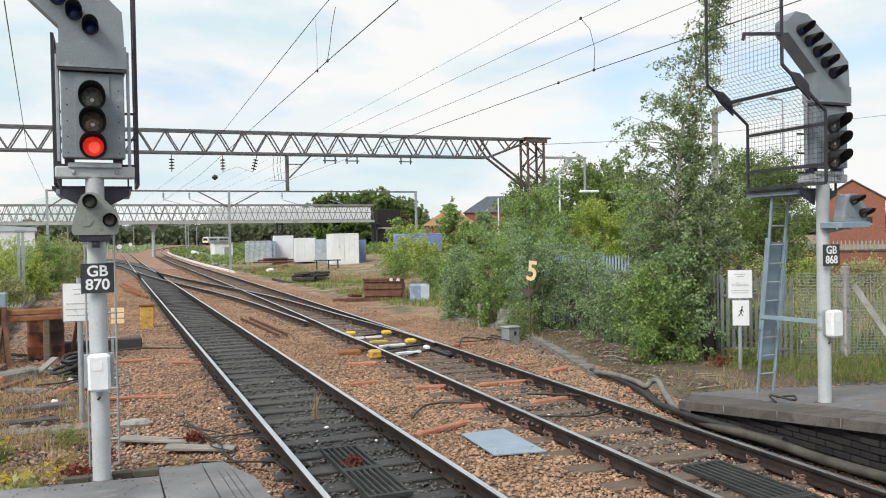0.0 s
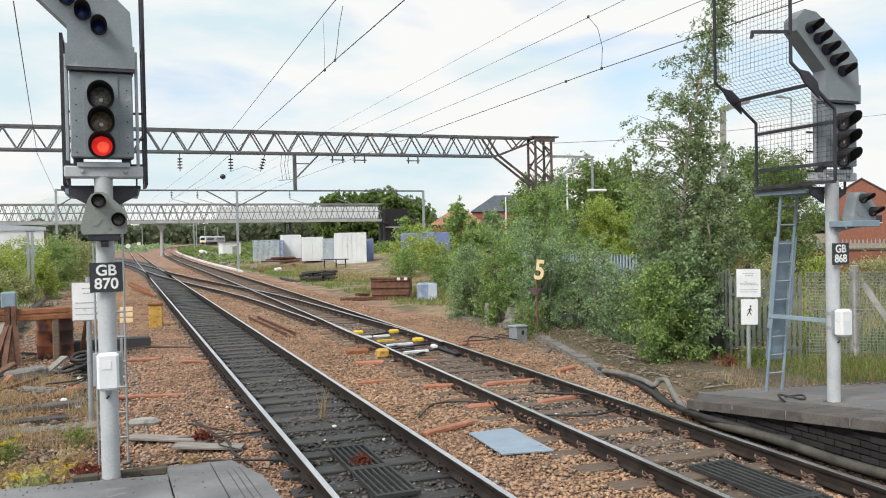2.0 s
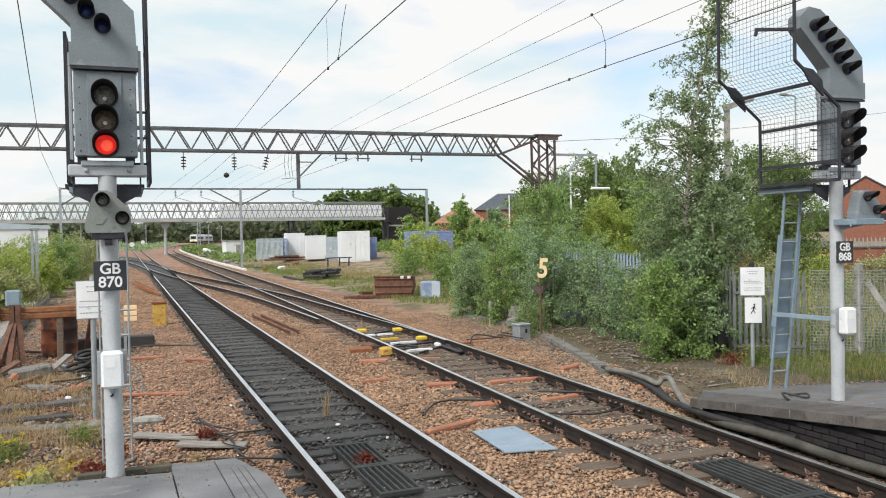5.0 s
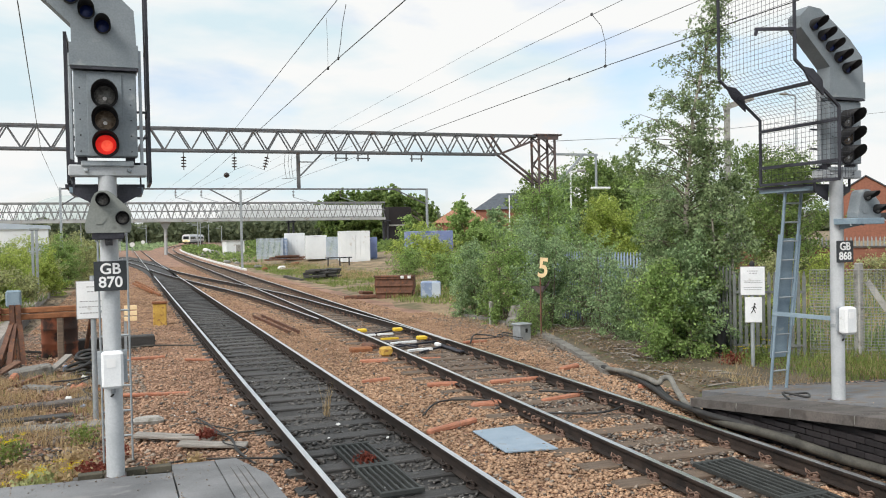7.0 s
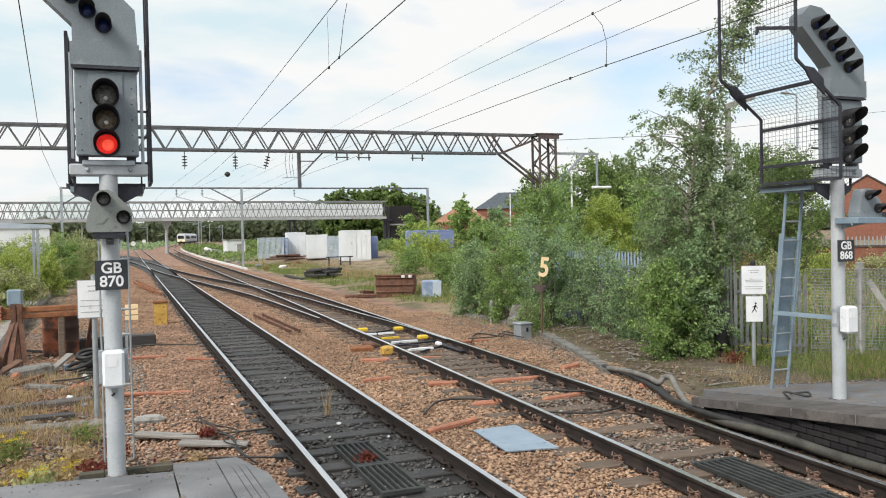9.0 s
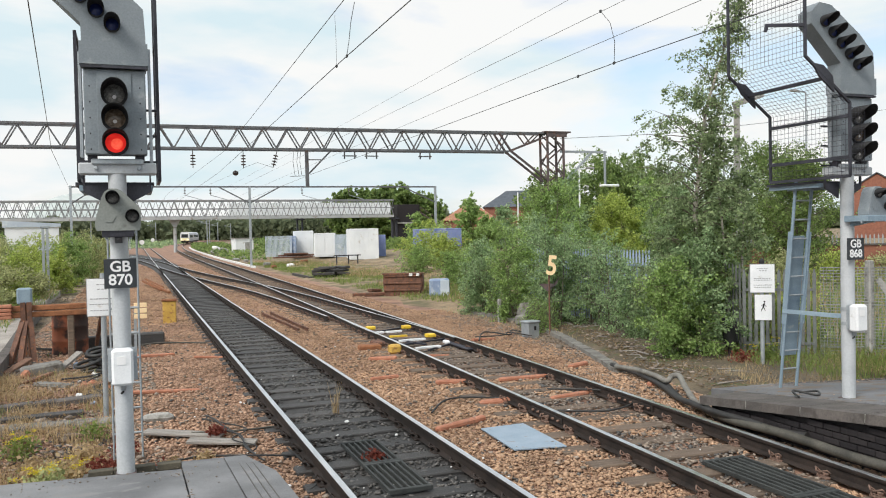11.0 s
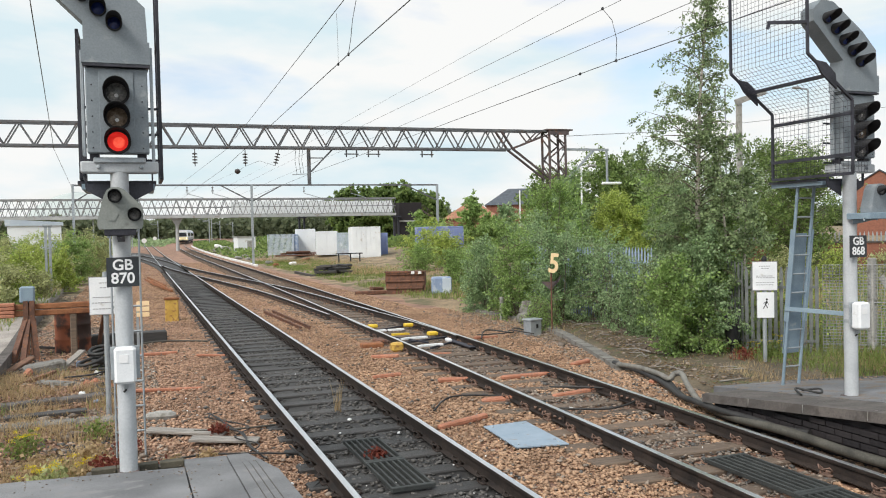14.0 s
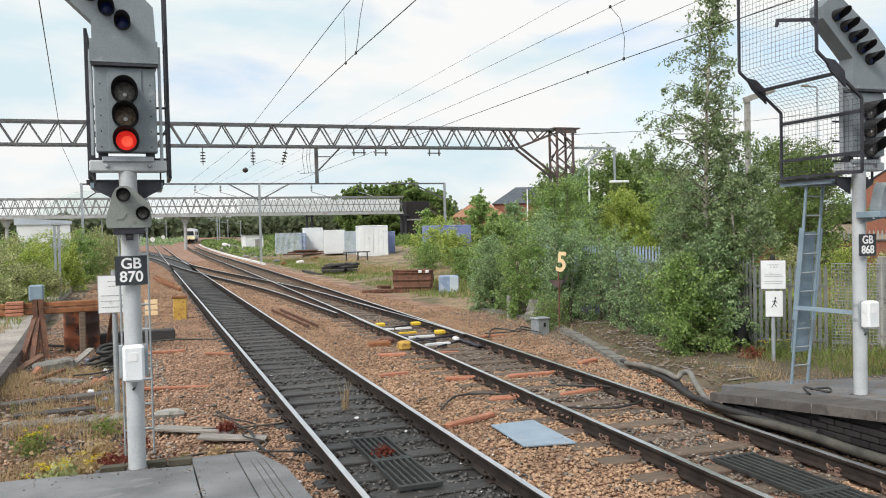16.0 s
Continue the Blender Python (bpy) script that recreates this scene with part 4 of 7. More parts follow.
        if kind == "slant":
            for y in (ya, yb):
                part("guard_gusset", Shape().prism([(x - 0.24, 3.66), (x - 0.46, 3.83), (x - 0.56, 3.98), (x - 0.40, 3.96), (x - 0.26, 3.84)], y - 0.012, y + 0.012), "black_steel", g)
            part("hook_arm", Shape().bar((x - 0.66, ya, 4.40), (x - 1.08, ya + 0.16, 4.40), 0.03, 0.035).bar((x - 1.06, ya + 0.155, 4.40), (x - 1.08, ya + 0.16, 4.33), 0.03), "black_steel", g, "short hooked arm")
            part("end_mesh", mesh_panel([(x, ya, 2.72), (x + 0.28, ya + 0.05, 2.72), (x + 0.28, ya + 0.05, 3.5), (x, ya, 3.5)], 0.062), "black_steel", g)
    # brackets tying the guards to the post
    for z in (2.86, 3.10, 3.34):
        part("guard_arm", Shape().bar((-0.32, 0.08, z), (0.38, 0.08, z), 0.02), "black_steel", sg)
    return sg


def build_signals():
    build_signal(pose(-2.71, 7.97, 0.29, 0, -0.15, 0), ("GB", "870"), True,
                 [(-0.325, 0.10, 0.85, "low"), (0.37, 0.06, 0.75, "straight")], (-0.112, 0.150, 0.50, 0.50),
                 "grey three-aspect colour-light signal showing red, on a pale post", 0.010)
    s = build_signal(pose(5.60, 7.50, 0.305), ("GB", "868"), False, [(-0.38, -0.40, 0.86, "slant")], (-0.26, 0.01, 0.86, 0.55),
                     "grey colour-light signal with mesh guard and ladder on the platform end", 0.02, (0.20, 0.10), "bluegrey", "grey_paint")
    # climbing guard board on the ladder and a tie bar to the post
    gd = part("ladder_guard", Shape().bar((-0.275, 0.77, 0.85), (-0.275, 0.63, 2.05), 0.012, 0.08).bar((0.025, 0.77, 0.85), (0.025, 0.63, 2.05), 0.012, 0.08), "bluegrey", s, "blue-grey ladder guard boards")
    part("guard_board", Shape().bar((-0.125, 0.86, 0.42), (-0.125, 0.69, 2.0), 0.27, 0.008), "bluegrey", gd)
    part("tie_bar", Shape().bar((-0.28, 0.77, 1.02), (-0.02, 0.05, 1.0), 0.05), "bluegrey", s, "horizontal tie bar")


build_signals()


# ---- overhead line structures ----
def truss(y, x0, x1, z0, z1, depth, bays, r, mat, parent, both=True):
    """A box truss along x: four chords and zigzag lacing on each face."""
    for yy in (y - depth / 2, y + depth / 2):
        for z in (z0, z1):
            part("chord", Shape().bar((x0, yy, z), (x1, yy, z), r * 2.0, r * 2.2), mat, parent)
    w = (x1 - x0) / bays
    for i in range(bays):
        for yy in ((y - depth / 2, y + depth / 2) if both else (y - depth / 2,)):
            a, b, c = x0 + i * w, x0 + (i + 0.5) * w, x0 + (i + 1) * w
            part("lacing_bar", Shape().bar((a, yy, z1), (b, yy, z0), r * 1.1, r * 1.4), mat, parent)
            part("lacing_bar", Shape().bar((b, yy, z0), (c, yy, z1), r * 1.1, r * 1.4), mat, parent)
        part("tie", Shape().bar((x0 + i * w, y - depth / 2, z1), (x0 + i * w, y + depth / 2, z1), r * 1.1), mat, parent)


def insulator(parent, x, y, z0, z1):
    n = 4
    s = Shape().tube([(x, y, z0), (x, y, z1)], 0.018, n=6)
    for i in range(n):
        z = z0 + (z1 - z0) * (0.3 + 0.5 * i / (n - 1))
        s.lathe([(0.03, z - 0.03), (0.105, z - 0.015), (0.10, z + 0.01), (0.03, z + 0.03)], (x, y, 0), n=10)
    return part("insulator", s, "insul", parent, "brown ribbed porcelain insulator")


def build_gantry():
    g = thing("overhead_line_gantry", "weathered steel lattice gantry spanning the tracks", "gantry", pose(0, 0, -0.04, 0, -0.42, 0))
    y = 33.0
    truss(y, -11.35, 13.20, 5.97, 6.82, 0.55, 25, 0.037, "gantry", g)
    for yy in (y - 0.275, y + 0.275):
        part("end_chord", Shape().bar((13.20, yy, 6.82), (15.3, yy, 6.82), 0.074, 0.08), "gantry", g)
        part("end_strut", Shape().bar((13.25, yy, 5.98), (15.1, yy, 6.66), 0.06), "gantry_rust", g)
        part("end_diagonal", Shape().bar((12.72, yy, 6.80), (13.32, yy, 5.95), 0.10, 0.07), "gantry_rust", g)
        part("end_diagonal", Shape().bar((13.9, yy, 6.80), (14.25, yy, 6.36), 0.05), "gantry_rust", g)
        part("end_diagonal", Shape().bar((14.25, yy, 6.36), (14.75, yy, 6.80), 0.05), "gantry_rust", g)
        part("knee_brace", Shape().bar((13.28, yy, 6.0), (15.15, yy, 4.65), 0.085), "gantry_rust", g)
    for yy in (y - 0.35, y + 0.35):
        for x in (15.10, 15.92):
            part("column_leg", Shape().bar((x, yy, -0.3), (x, yy, 6.80), 0.085), "gantry_rust", g)
        for i, z in enumerate(np.arange(0.0, 6.6, 0.62)):
            a, b = (15.10, 15.92) if i % 2 else (15.92, 15.10)
            part("lacing_bar", Shape().bar((a, yy, z), (b, yy, z + 0.62), 0.05, 0.06), "gantry_rust", g)
    for x in (15.10, 15.92):
        for i, z in enumerate(np.arange(0.4, 6.2, 0.62)):
            k = 0.35 if i % 2 else -0.35
            part("tie", Shape().bar((x, y - k, z), (x, y + k, z + 0.55), 0.05), "gantry_rust", g)
    part("cap_plate", Shape().box((15.6, y, 6.87), (1.35, 0.9, 0.06)), "gantry_rust", g)
    part("cap_channel", Shape().box((15.55, y - 0.40, 6.74), (1.05, 0.06, 0.20)), "gantry_rust", g)
    # drop post with brace
    part("drop_post", Shape().bar((4.14, y, 6.0), (4.14, y, 4.45), 0.13), "gantry", g, "grey steel drop post")
    part("drop_brace", Shape().bar((5.15, y - 0.1, 5.95), (4.2, y - 0.1, 5.0), 0.06), "gantry", g)
    part("brace_tie", Shape().bar((4.14, y - 0.1, 5.56), (4.72, y - 0.1, 5.56), 0.04), "gantry", g)
    part("register_arm", Shape().bar((4.14, y, 4.92), (3.45, y, 4.88), 0.03), "galv", g)
    for x in (3.62, 3.78, 3.9):
        part("jumper_loop", Shape().tube([(x, y, 5.9), (x - 0.05, y, 5.5), (x + 0.02, y, 4.9)], 0.009, n=5), "wire", g)
    for x in (-0.34, 1.59):
        insulator(g, x, y, 5.92, 5.22)
    tilted = insulator(g, 0.0, 0.0, 0.0, -0.72)
    tilted.matrix_basis = pose(2.94, y, 5.93, 0, 15, 0)
    for x in (5.95, 6.9, 9.3):
        part("hanger_frame", Shape().bar((x - 0.30, y, 5.74), (x + 0.30, y, 5.74), 0.045).bar((x - 0.22, y, 5.97), (x - 0.22, y, 5.62), 0.05).bar((x + 0.22, y, 5.97), (x + 0.22, y, 5.62), 0.05), "gantry", g)
    for x in (-11.4, -10.7):
        part("column_leg", Shape().bar((x, y, -0.3), (x, y, 6.7), 0.12), "gantry", g)
    # lineside arm behind the column
    part("side_arm", Shape().bar((15.95, y, 6.02), (18.4, y, 6.02), 0.10), "galv", g)
    part("lamp_drop", Shape().bar((18.32, y, 6.02), (18.32, y, 4.5), 0.08), "galv", g)
    part("lantern", Shape().box((18.55, y, 4.44), (0.95, 0.3, 0.12), ch=0.03), "white", g, "pale lamp head")
    part("side_brace", Shape().bar((16.3, y, 4.75), (17.6, y, 5.98), 0.09), "galv", g)
    p = thing("overhead_line_portal", "thin galvanised portal frame over the far tracks", "gantry")
    y = 72.0
    part("beam", Shape().bar((-7.4, y, 6.80), (24.3, y, 6.86), 0.13), "gantry", p)
    for x in (-7.35, 6.9, 24.2):
        part("mast", Shape().bar((x, y, -0.4), (x, y, 6.9), 0.22, 0.18), "galv", p, "grey steel mast")
    for a, b, z in ((6.9, 4.2, 1), (6.9, 9.6, 1), (24.2, 21.0, 1), (-7.35, -5.2, 1)):
        part("knee_brace", Shape().bar((a, y, 5.4), (b, y, 6.85), 0.10), "gantry", p)
    for x in (-3.5, 1.5, 3.6, 11.5, 15.8):
        insulator(p, x, y, 6.85, 6.1)
        part("register_arm", Shape().bar((x, y, 6.1), (x + 1.4, y, 5.7), 0.05), "galv", p)
    # far lineside masts
    m0 = None
    for i, (x, y, h) in enumerate(((-3.6, 190, 8), (14, 205, 8), (17.5, 240, 8.2), (3.5, 262, 8), (24, 285, 8.2), (-6, 240, 8), (31, 310, 8.2), (-9.5, 150, 7.5))):
        t = thing("overhead_line_mast", "slim grey overhead line mast far along the track", "mast", pose(x, y, -0.5), "far overhead line masts")
        part("mast", Shape().bar((0, 0, 0), (0, 0, h), 0.22), "galv", t)
        part("cantilever", Shape().bar((0, 0, h - 1.2), (-2.6, 0, h - 0.9), 0.09).bar((0, 0, h - 0.3), (-2.4, 0, h - 0.9), 0.07), "galv", t)


build_gantry()


def build_footbridge():
    b = thing("footbridge", "pale steel lattice footbridge crossing the railway", "bridge")
    y = 150.0
    x0, x1, z0, z1 = -34.0, 44.2, 5.95, 9.05
    for yy in (y - 1.2, y + 1.2):
        for z, h in ((z0, 0.45), (z1, 0.28), ((z0 + z1) / 2 + 0.1, 0.14)):
            part("chord", Shape().bar((x0, yy, z), (x1, yy, z), 0.16, h), "bridge" if z == z0 else "bridge_grey", b)
        n = 38
        w = (x1 - x0) / n
        for i in range(n):
            xa, xb = x0 + i * w, x0 + (i + 1) * w
            part("lacing_bar", Shape().bar((xa, yy, z0), ((xa + xb) / 2, yy, z1), 0.09, 0.13), "bridge_grey", b)
            part("lacing_bar", Shape().bar(((xa + xb) / 2, yy, z1), (xb, yy, z0), 0.09, 0.13), "bridge_grey", b)
            if yy < y:
                part("lacing_bar", Shape().bar((xa, yy + 0.05, z1), ((xa + xb) / 2, yy + 0.05, z0), 0.06, 0.08), "bridge_grey", b)
                part("lacing_bar", Shape().bar(((xa + xb) / 2, yy + 0.05, z0), (xb, yy + 0.05, z1), 0.06, 0.08), "bridge_grey", b)
    part("deck", Shape().box(((x0 + x1) / 2, y, z0 - 0.05), (x1 - x0, 2.3, 0.2)), "concrete", b)
    # low kick board along the deck
    part("screen", Shape().box(((x0 + x1) / 2, y + 1.05, z0 + 0.3), (x1 - x0, 0.05, 0.35)), "bridge", b, "pale grey kick board")
    part("parapet_panel", Shape().box(((13.5 + x1) / 2, y + 1.0, (z0 + z1) / 2 + 0.05), (x1 - 13.5, 0.04, z1 - z0 - 0.9)), "cont_white", b, "pale steel parapet panel")
    for x in (4.1, -24.0):
        pier = part("pier", Shape().lathe([(0.30, -0.5), (0.28, 4.6)], (x, y, 0), n=12), "bridge", b, "pale round pier")
        part("pier_head", Shape().prism([(x - 0.3, 4.5), (x + 0.3, 4.5), (x + 1.0, 5.8), (x - 1.0, 5.8)], y - 0.4, y + 0.4), "bridge", pier)
    for x in (26.2, 44.6):
        for dx in (-0.45, 0.45):
            part("pier", Shape().box((x + dx, y, 2.6), (0.32, 0.5, 6.4), ch=0.03), "black_steel", b, "dark steel leg")
        part("pier_head", Shape().box((x, y, 5.5), (1.5, 2.2, 0.25)), "black_steel", b, "dark cross head")
    part("abutment", Shape().box((47.6, y + 1.5, 3.9), (4.6, 3.0, 8.6), ch=0.05), "darkbrick", b, "sooty brick stair tower")
    part("abutment_sill", Shape().box((47.6, y - 0.1, 4.6), (4.8, 0.3, 0.3)), "concrete", b, "pale stone band")
    for dz in (0.0, 1.1):
        part("stair_string", Shape().bar((49.9, y - 0.4, 6.6 + dz), (56.5, y - 0.4, 2.2 + dz), 0.12, 0.22 if dz == 0 else 0.08), "gantry_rust", b, "sloping stair edge")
    for k in range(7):
        q = k / 6
        part("baluster", Shape().bar((49.9 + 6.6 * q, y - 0.4, 6.6 - 4.4 * q), (49.9 + 6.6 * q, y - 0.4, 7.7 - 4.4 * q), 0.06), "gantry_rust", b)


build_footbridge()


def build_wires():
    def wire(pts, r, label, mat="wire"):
        s = Shape()
        n = 14
        line = []
        for (a, b) in zip(pts, pts[1:]):
            a, b = Vector(a), Vector(b)
            line += [a.lerp(b, i / n) for i in range(n)]
        line.append(Vector(pts[-1]))
        s.tube(line, r, n=5)
        return single("overhead_wire", s, mat, label, "overhead wire", group="overhead wires")
    w = wire([(0.26, -10, 5.0), (0.29, 11.2, 4.965), (0.62, 33, 5.03), (0.1, 72, 5.0), (0.0, 150, 5.0)], 0.0065, "dark copper contact wire above the straight track")
    wire([(0.22, -10, 6.1), (0.26, 11.5, 5.74), (0.40, 22.5, 5.60), (0.81, 33, 5.85), (0.1, 72, 6.2), (0, 150, 6.0)], 0.0062, "thin catenary wire above the straight track")
    wire([(4.39, -10, 4.90), (4.39, 7, 4.95), (4.39, 10.7, 5.0), (4.39, 33, 5.01), (5.0, 72, 5.0), (5.5, 150, 5.2)], 0.0065, "dark copper contact wire above the curving track")
    wire([(4.39, -10, 5.40), (4.39, 33, 5.40), (5.0, 72, 5.6)], 0.0045, "auxiliary overhead wire above the curving track", "wire_thin")
    wire([(4.39, -10, 5.90), (4.39, 12, 5.88), (4.39, 33, 5.95), (5.0, 72, 6.3)], 0.0045, "thin catenary wire above the curving track", "wire_thin")
    wire([(3.6, -10, 5.9), (3.6, 33, 5.9), (3.9, 72, 6.2)], 0.003, "faint thin feeder wire above the tracks", "wire_thin")
    wire([(-3.95, 13.2, 5.96), (-5.36, 33, 5.78), (-7.36, 72, 6.48)], 0.009, "slack feeder wire running to the portal mast")
    wire([(15.9, 33, 6.7), (24, 36, 7.5), (60, 42, 12)], 0.012, "thin cross wire beyond the gantry column")
    wire([(1.59, 33.0, 5.22), (2.1, 33.0, 5.42), (2.74, 33.0, 5.22)], 0.006, "thin pull-off wire below the gantry", "wire_thin")
    wire([(0.29, 11.2, 4.965), (0.33, 11.2, 5.2), (0.36, 11.2, 5.45), (0.42, 11.2, 5.74)], 0.005, "vertical dropper between contact wire and catenary")
    wire([(0.31, 11.9, 4.97), (0.31, 11.9, 5.35), (0.30, 11.9, 5.72)], 0.003, "faint thin dropper above the straight track", "wire_thin")
    wire([(4.39, 10.72, 5.0), (4.39, 10.69, 5.32), (4.39, 10.81, 5.64), (4.39, 11.08, 5.89)], 0.005, "vertical dropper between contact wire and catenary")
    for x, y, z in ((0.29, 11.2, 4.965), (0.31, 11.9, 4.965), (4.39, 10.72, 5.0), (4.39, 11.8, 5.0), (4.39, 11.08, 5.89)):
        single("wire_clamp", Shape().box((x, y, z), (0.025, 0.05, 0.045), ch=0.006), "wire", "small dark clamp on the overhead wire", "clamp", group="wire clamps")
    wire([(1.59, 33.0, 5.22), (1.35, 34.0, 5.07), (0.4, 72.0, 5.6)], 0.004, "thin pull-off wire below the gantry", "wire_thin")
    single("wire_weight", Shape().lathe([(0.02, -0.11), (0.09, -0.07), (0.125, 0), (0.09, 0.07), (0.02, 0.11)], (1.35, 34.0, 5.07), n=12), "insul", "dark rounded insulator on the overhead wire", "insulator")


build_wires()


# ---- plants ----
def grow(name, label, category, base, height, spread, leaves, leaf, mat, bark="bark", stems=1, start=0.12, lean=(0.0, 0.0), droop=0.0, shape=None, group="", seed=1, limbs=26):
    """A plant with tapered stems, limbs and a crown of small leaves set along twigs."""
    global RNG
    RNG = np.random.default_rng(seed)
    rnd = random.Random(seed)
    t = thing(name, label, category, pose(*base), group)
    stem, wood, tips = Shape(), Shape(), []
    shape = shape or (lambda h: math.sin(math.pi * min(1, max(0.02, 0.12 + 0.88 * h)) ** 0.8))
    for s in range(stems):
        a0 = rnd.uniform(0, 2 * math.pi)
        out = 0 if stems == 1 else spread * 0.55 * rnd.random()
        foot = Vector((math.cos(a0) * 0.1 * (stems > 1), math.sin(a0) * 0.1 * (stems > 1), -0.25))
        hh = height * (1 if s == 0 else rnd.uniform(0.6, 0.98))
        line = []
        for i in range(9):
            k = i / 8
            line.append(foot + Vector((math.cos(a0) * out * k + lean[0] * k + 0.05 * height * 0.1 * rnd.uniform(-1, 1), math.sin(a0) * out * k + lean[1] * k + 0.05 * height * 0.1 * rnd.uniform(-1, 1), (hh + 0.25) * k)))
        r = max(0.012, height * 0.011 / math.sqrt(stems) * 1.4)
        stem.tube(line, r, n=7, r1=r * 0.12)
        count = max(5, limbs // stems)
        for b in range(count):
            k = start + (0.98 - start) * (b + rnd.random()) / count
            p = line[0].lerp(line[-1], k)
            i = min(7, int(k * 8))
            p = line[i].lerp(line[i + 1], k * 8 - i)
            ang = rnd.uniform(0, 2 * math.pi)
            reach = spread * shape(k) * rnd.uniform(0.55, 1.12)
            if stems > 1:
                reach *= 0.75
            rise = reach * rnd.uniform(0.15, 0.75)
            limb = []
            for j in range(5):
                q = j / 4
                limb.append(p + Vector((math.cos(ang) * reach * q, math.sin(ang) * reach * q, rise * q - droop * reach * q * q)))
            wood.tube(limb, max(0.006, r * 0.42 * (1 - k * 0.6)), n=5, r1=0.003, caps=False)
            for w in range(5):
                q = rnd.uniform(0.3, 1.0)
                j = min(3, int(q * 4))
                o = limb[j].lerp(limb[j + 1], q * 4 - j)
                e = o + Vector((rnd.gauss(0, 1), rnd.gauss(0, 1), rnd.gauss(0.1, 0.8) - droop * 0.8)) * (0.16 * spread + 0.10)
                wood.tube([o, o.lerp(e, 0.5) + Vector((0, 0, 0.03)), e], 0.005, n=4, r1=0.002, caps=False)
                tips.append((o, e))
        tips.append((line[-2], line[-1]))
    part("trunk", stem, bark, t, "tapered trunk")
    part("branching", wood, "bark", t, "spreading limbs and twigs")
    tips_a = np.array([tuple(o) for o, e in tips])
    tips_b = np.array([tuple(e) for o, e in tips])
    n = leaves
    idx = RNG.integers(0, len(tips), n)
    k = RNG.random(n)[:, None] ** 0.5
    c = tips_a[idx] * (1 - k) + tips_b[idx] * k + RNG.normal(size=(n, 3)) * (0.03 * spread + 0.025)
    c[:, 2] = np.maximum(c[:, 2], 0.03)
    part("crown", leaves_mesh("crown", c, leaf, mat), mat, t, "crown of many small leaves")
    return t


def build_birch():
    """A tall birch in three lengths, so that its upper stem can bend in the wind."""
    global RNG
    RNG = np.random.default_rng(11)
    rnd = random.Random(14)
    t = thing("birch_tree", "tall slender birch with fine grey-green leaves and airy top", "tree", pose(8.36, 13.95, -0.2))
    height = 7.75
    line = []
    for i in range(25):
        k = i / 24
        line.append(Vector((0.10 * k + 0.07 * math.sin(5.2 * k + 0.4), 0.05 * math.sin(6.5 * k), -0.2 + (height + 0.2) * k)))
    cuts = (10, 16)
    pivots = (Vector((0, 0, 0)), line[cuts[0]].copy(), line[cuts[1]].copy())
    spans = ((0, cuts[0]), (cuts[0], cuts[1]), (cuts[1], 24))
    radius = lambda i: 0.085 * (1 - 0.93 * i / 24)
    left = math.atan2(0.355, -0.935)
    wood, tips = [Shape(), Shape(), Shape()], [[], [], []]
    for b in range(150):
        k = 0.09 + 0.90 * (b + rnd.random()) / 150
        i = min(23, int(k * 24))
        seg = 0 if i < cuts[0] else 1 if i < cuts[1] else 2
        p = line[i].lerp(line[i + 1], k * 24 - i) - pivots[seg]
        ang = rnd.uniform(0, 2 * math.pi)
        reach = float(np.interp(k, (0.09, 0.3, 0.45, 0.58, 0.68, 0.76, 0.9, 1.0), (0.95, 1.15, 1.12, 0.98, 0.70, 0.54, 0.36, 0.12)))
        reach *= (1 + 0.26 * math.cos(ang - left)) * rnd.choice((0.45, 0.7, 0.9, 1.0, 1.08))
        rise, fall = reach * rnd.uniform(0.55, 1.05), reach * rnd.uniform(0.25, 0.75)
        limb = [p + Vector((math.cos(ang) * reach * q, math.sin(ang) * reach * q, rise * q - fall * q * q)) for q in (0, 0.25, 0.5, 0.75, 1)]
        wood[seg].tube(limb, max(0.005, 0.024 * (1 - 0.75 * k)), n=5, r1=0.003, caps=False)
        for w in range(6):
            q = 1.0 if w == 0 else rnd.uniform(0.25, 1.0)
            j = min(3, int(q * 4))
            o = limb[j].lerp(limb[j + 1], q * 4 - j)
            e = o + Vector((rnd.gauss(0, 0.7), rnd.gauss(0, 0.7), rnd.gauss(-0.5, 0.6))) * (0.10 + 0.20 * reach)
            wood[seg].tube([o, o.lerp(e, 0.5) + Vector((0, 0, 0.03)), e], 0.004, n=4, r1=0.002, caps=False)
            tips[seg].append((o, e))
    for w in range(10):
        tips[2].append((line[22] - pivots[2], line[24] - pivots[2] + Vector((rnd.gauss(0, 0.05), rnd.gauss(0, 0.05), 0.05))))
    for seg, (a, b) in enumerate(spans):
        stem = Shape().tube([q - pivots[seg] for q in line[a:b + 1]], radius(a), n=9, r1=radius(b))
        word = ("", "middle_", "top_")[seg]
        holder = part("trunk" if seg == 0 else word + "stem", stem, "birch_bark", t, "pale tapered birch stem", Matrix.Translation(pivots[seg]))
        parent, n = (t, 19000) if seg == 0 else (holder, 9500 if seg == 1 else 5000)
        part(word + "branching", wood[seg], "bark", parent, "thin limbs and twigs")
        o, e = np.array([tuple(q) for q, r in tips[seg]]), np.array([tuple(r) for q, r in tips[seg]])
        idx = RNG.integers(0, len(o), n)
        k = RNG.random(n)[:, None] ** 0.6
        c = o[idx] * (1 - k) + e[idx] * k + RNG.normal(size=(n, 3)) * 0.038
        part(word + "crown", leaves_mesh(word + "crown", c, 0.057, "leaf_birch"), "leaf_birch", parent, "airy crown of small leaves")
        if seg:
            BENDING.append((holder, pivots[seg]))


BENDING = []


def dome(h):
    """A full rounded crown."""
    return math.sqrt(max(0.06, 1 - ((h - 0.42) / 0.60) ** 2))


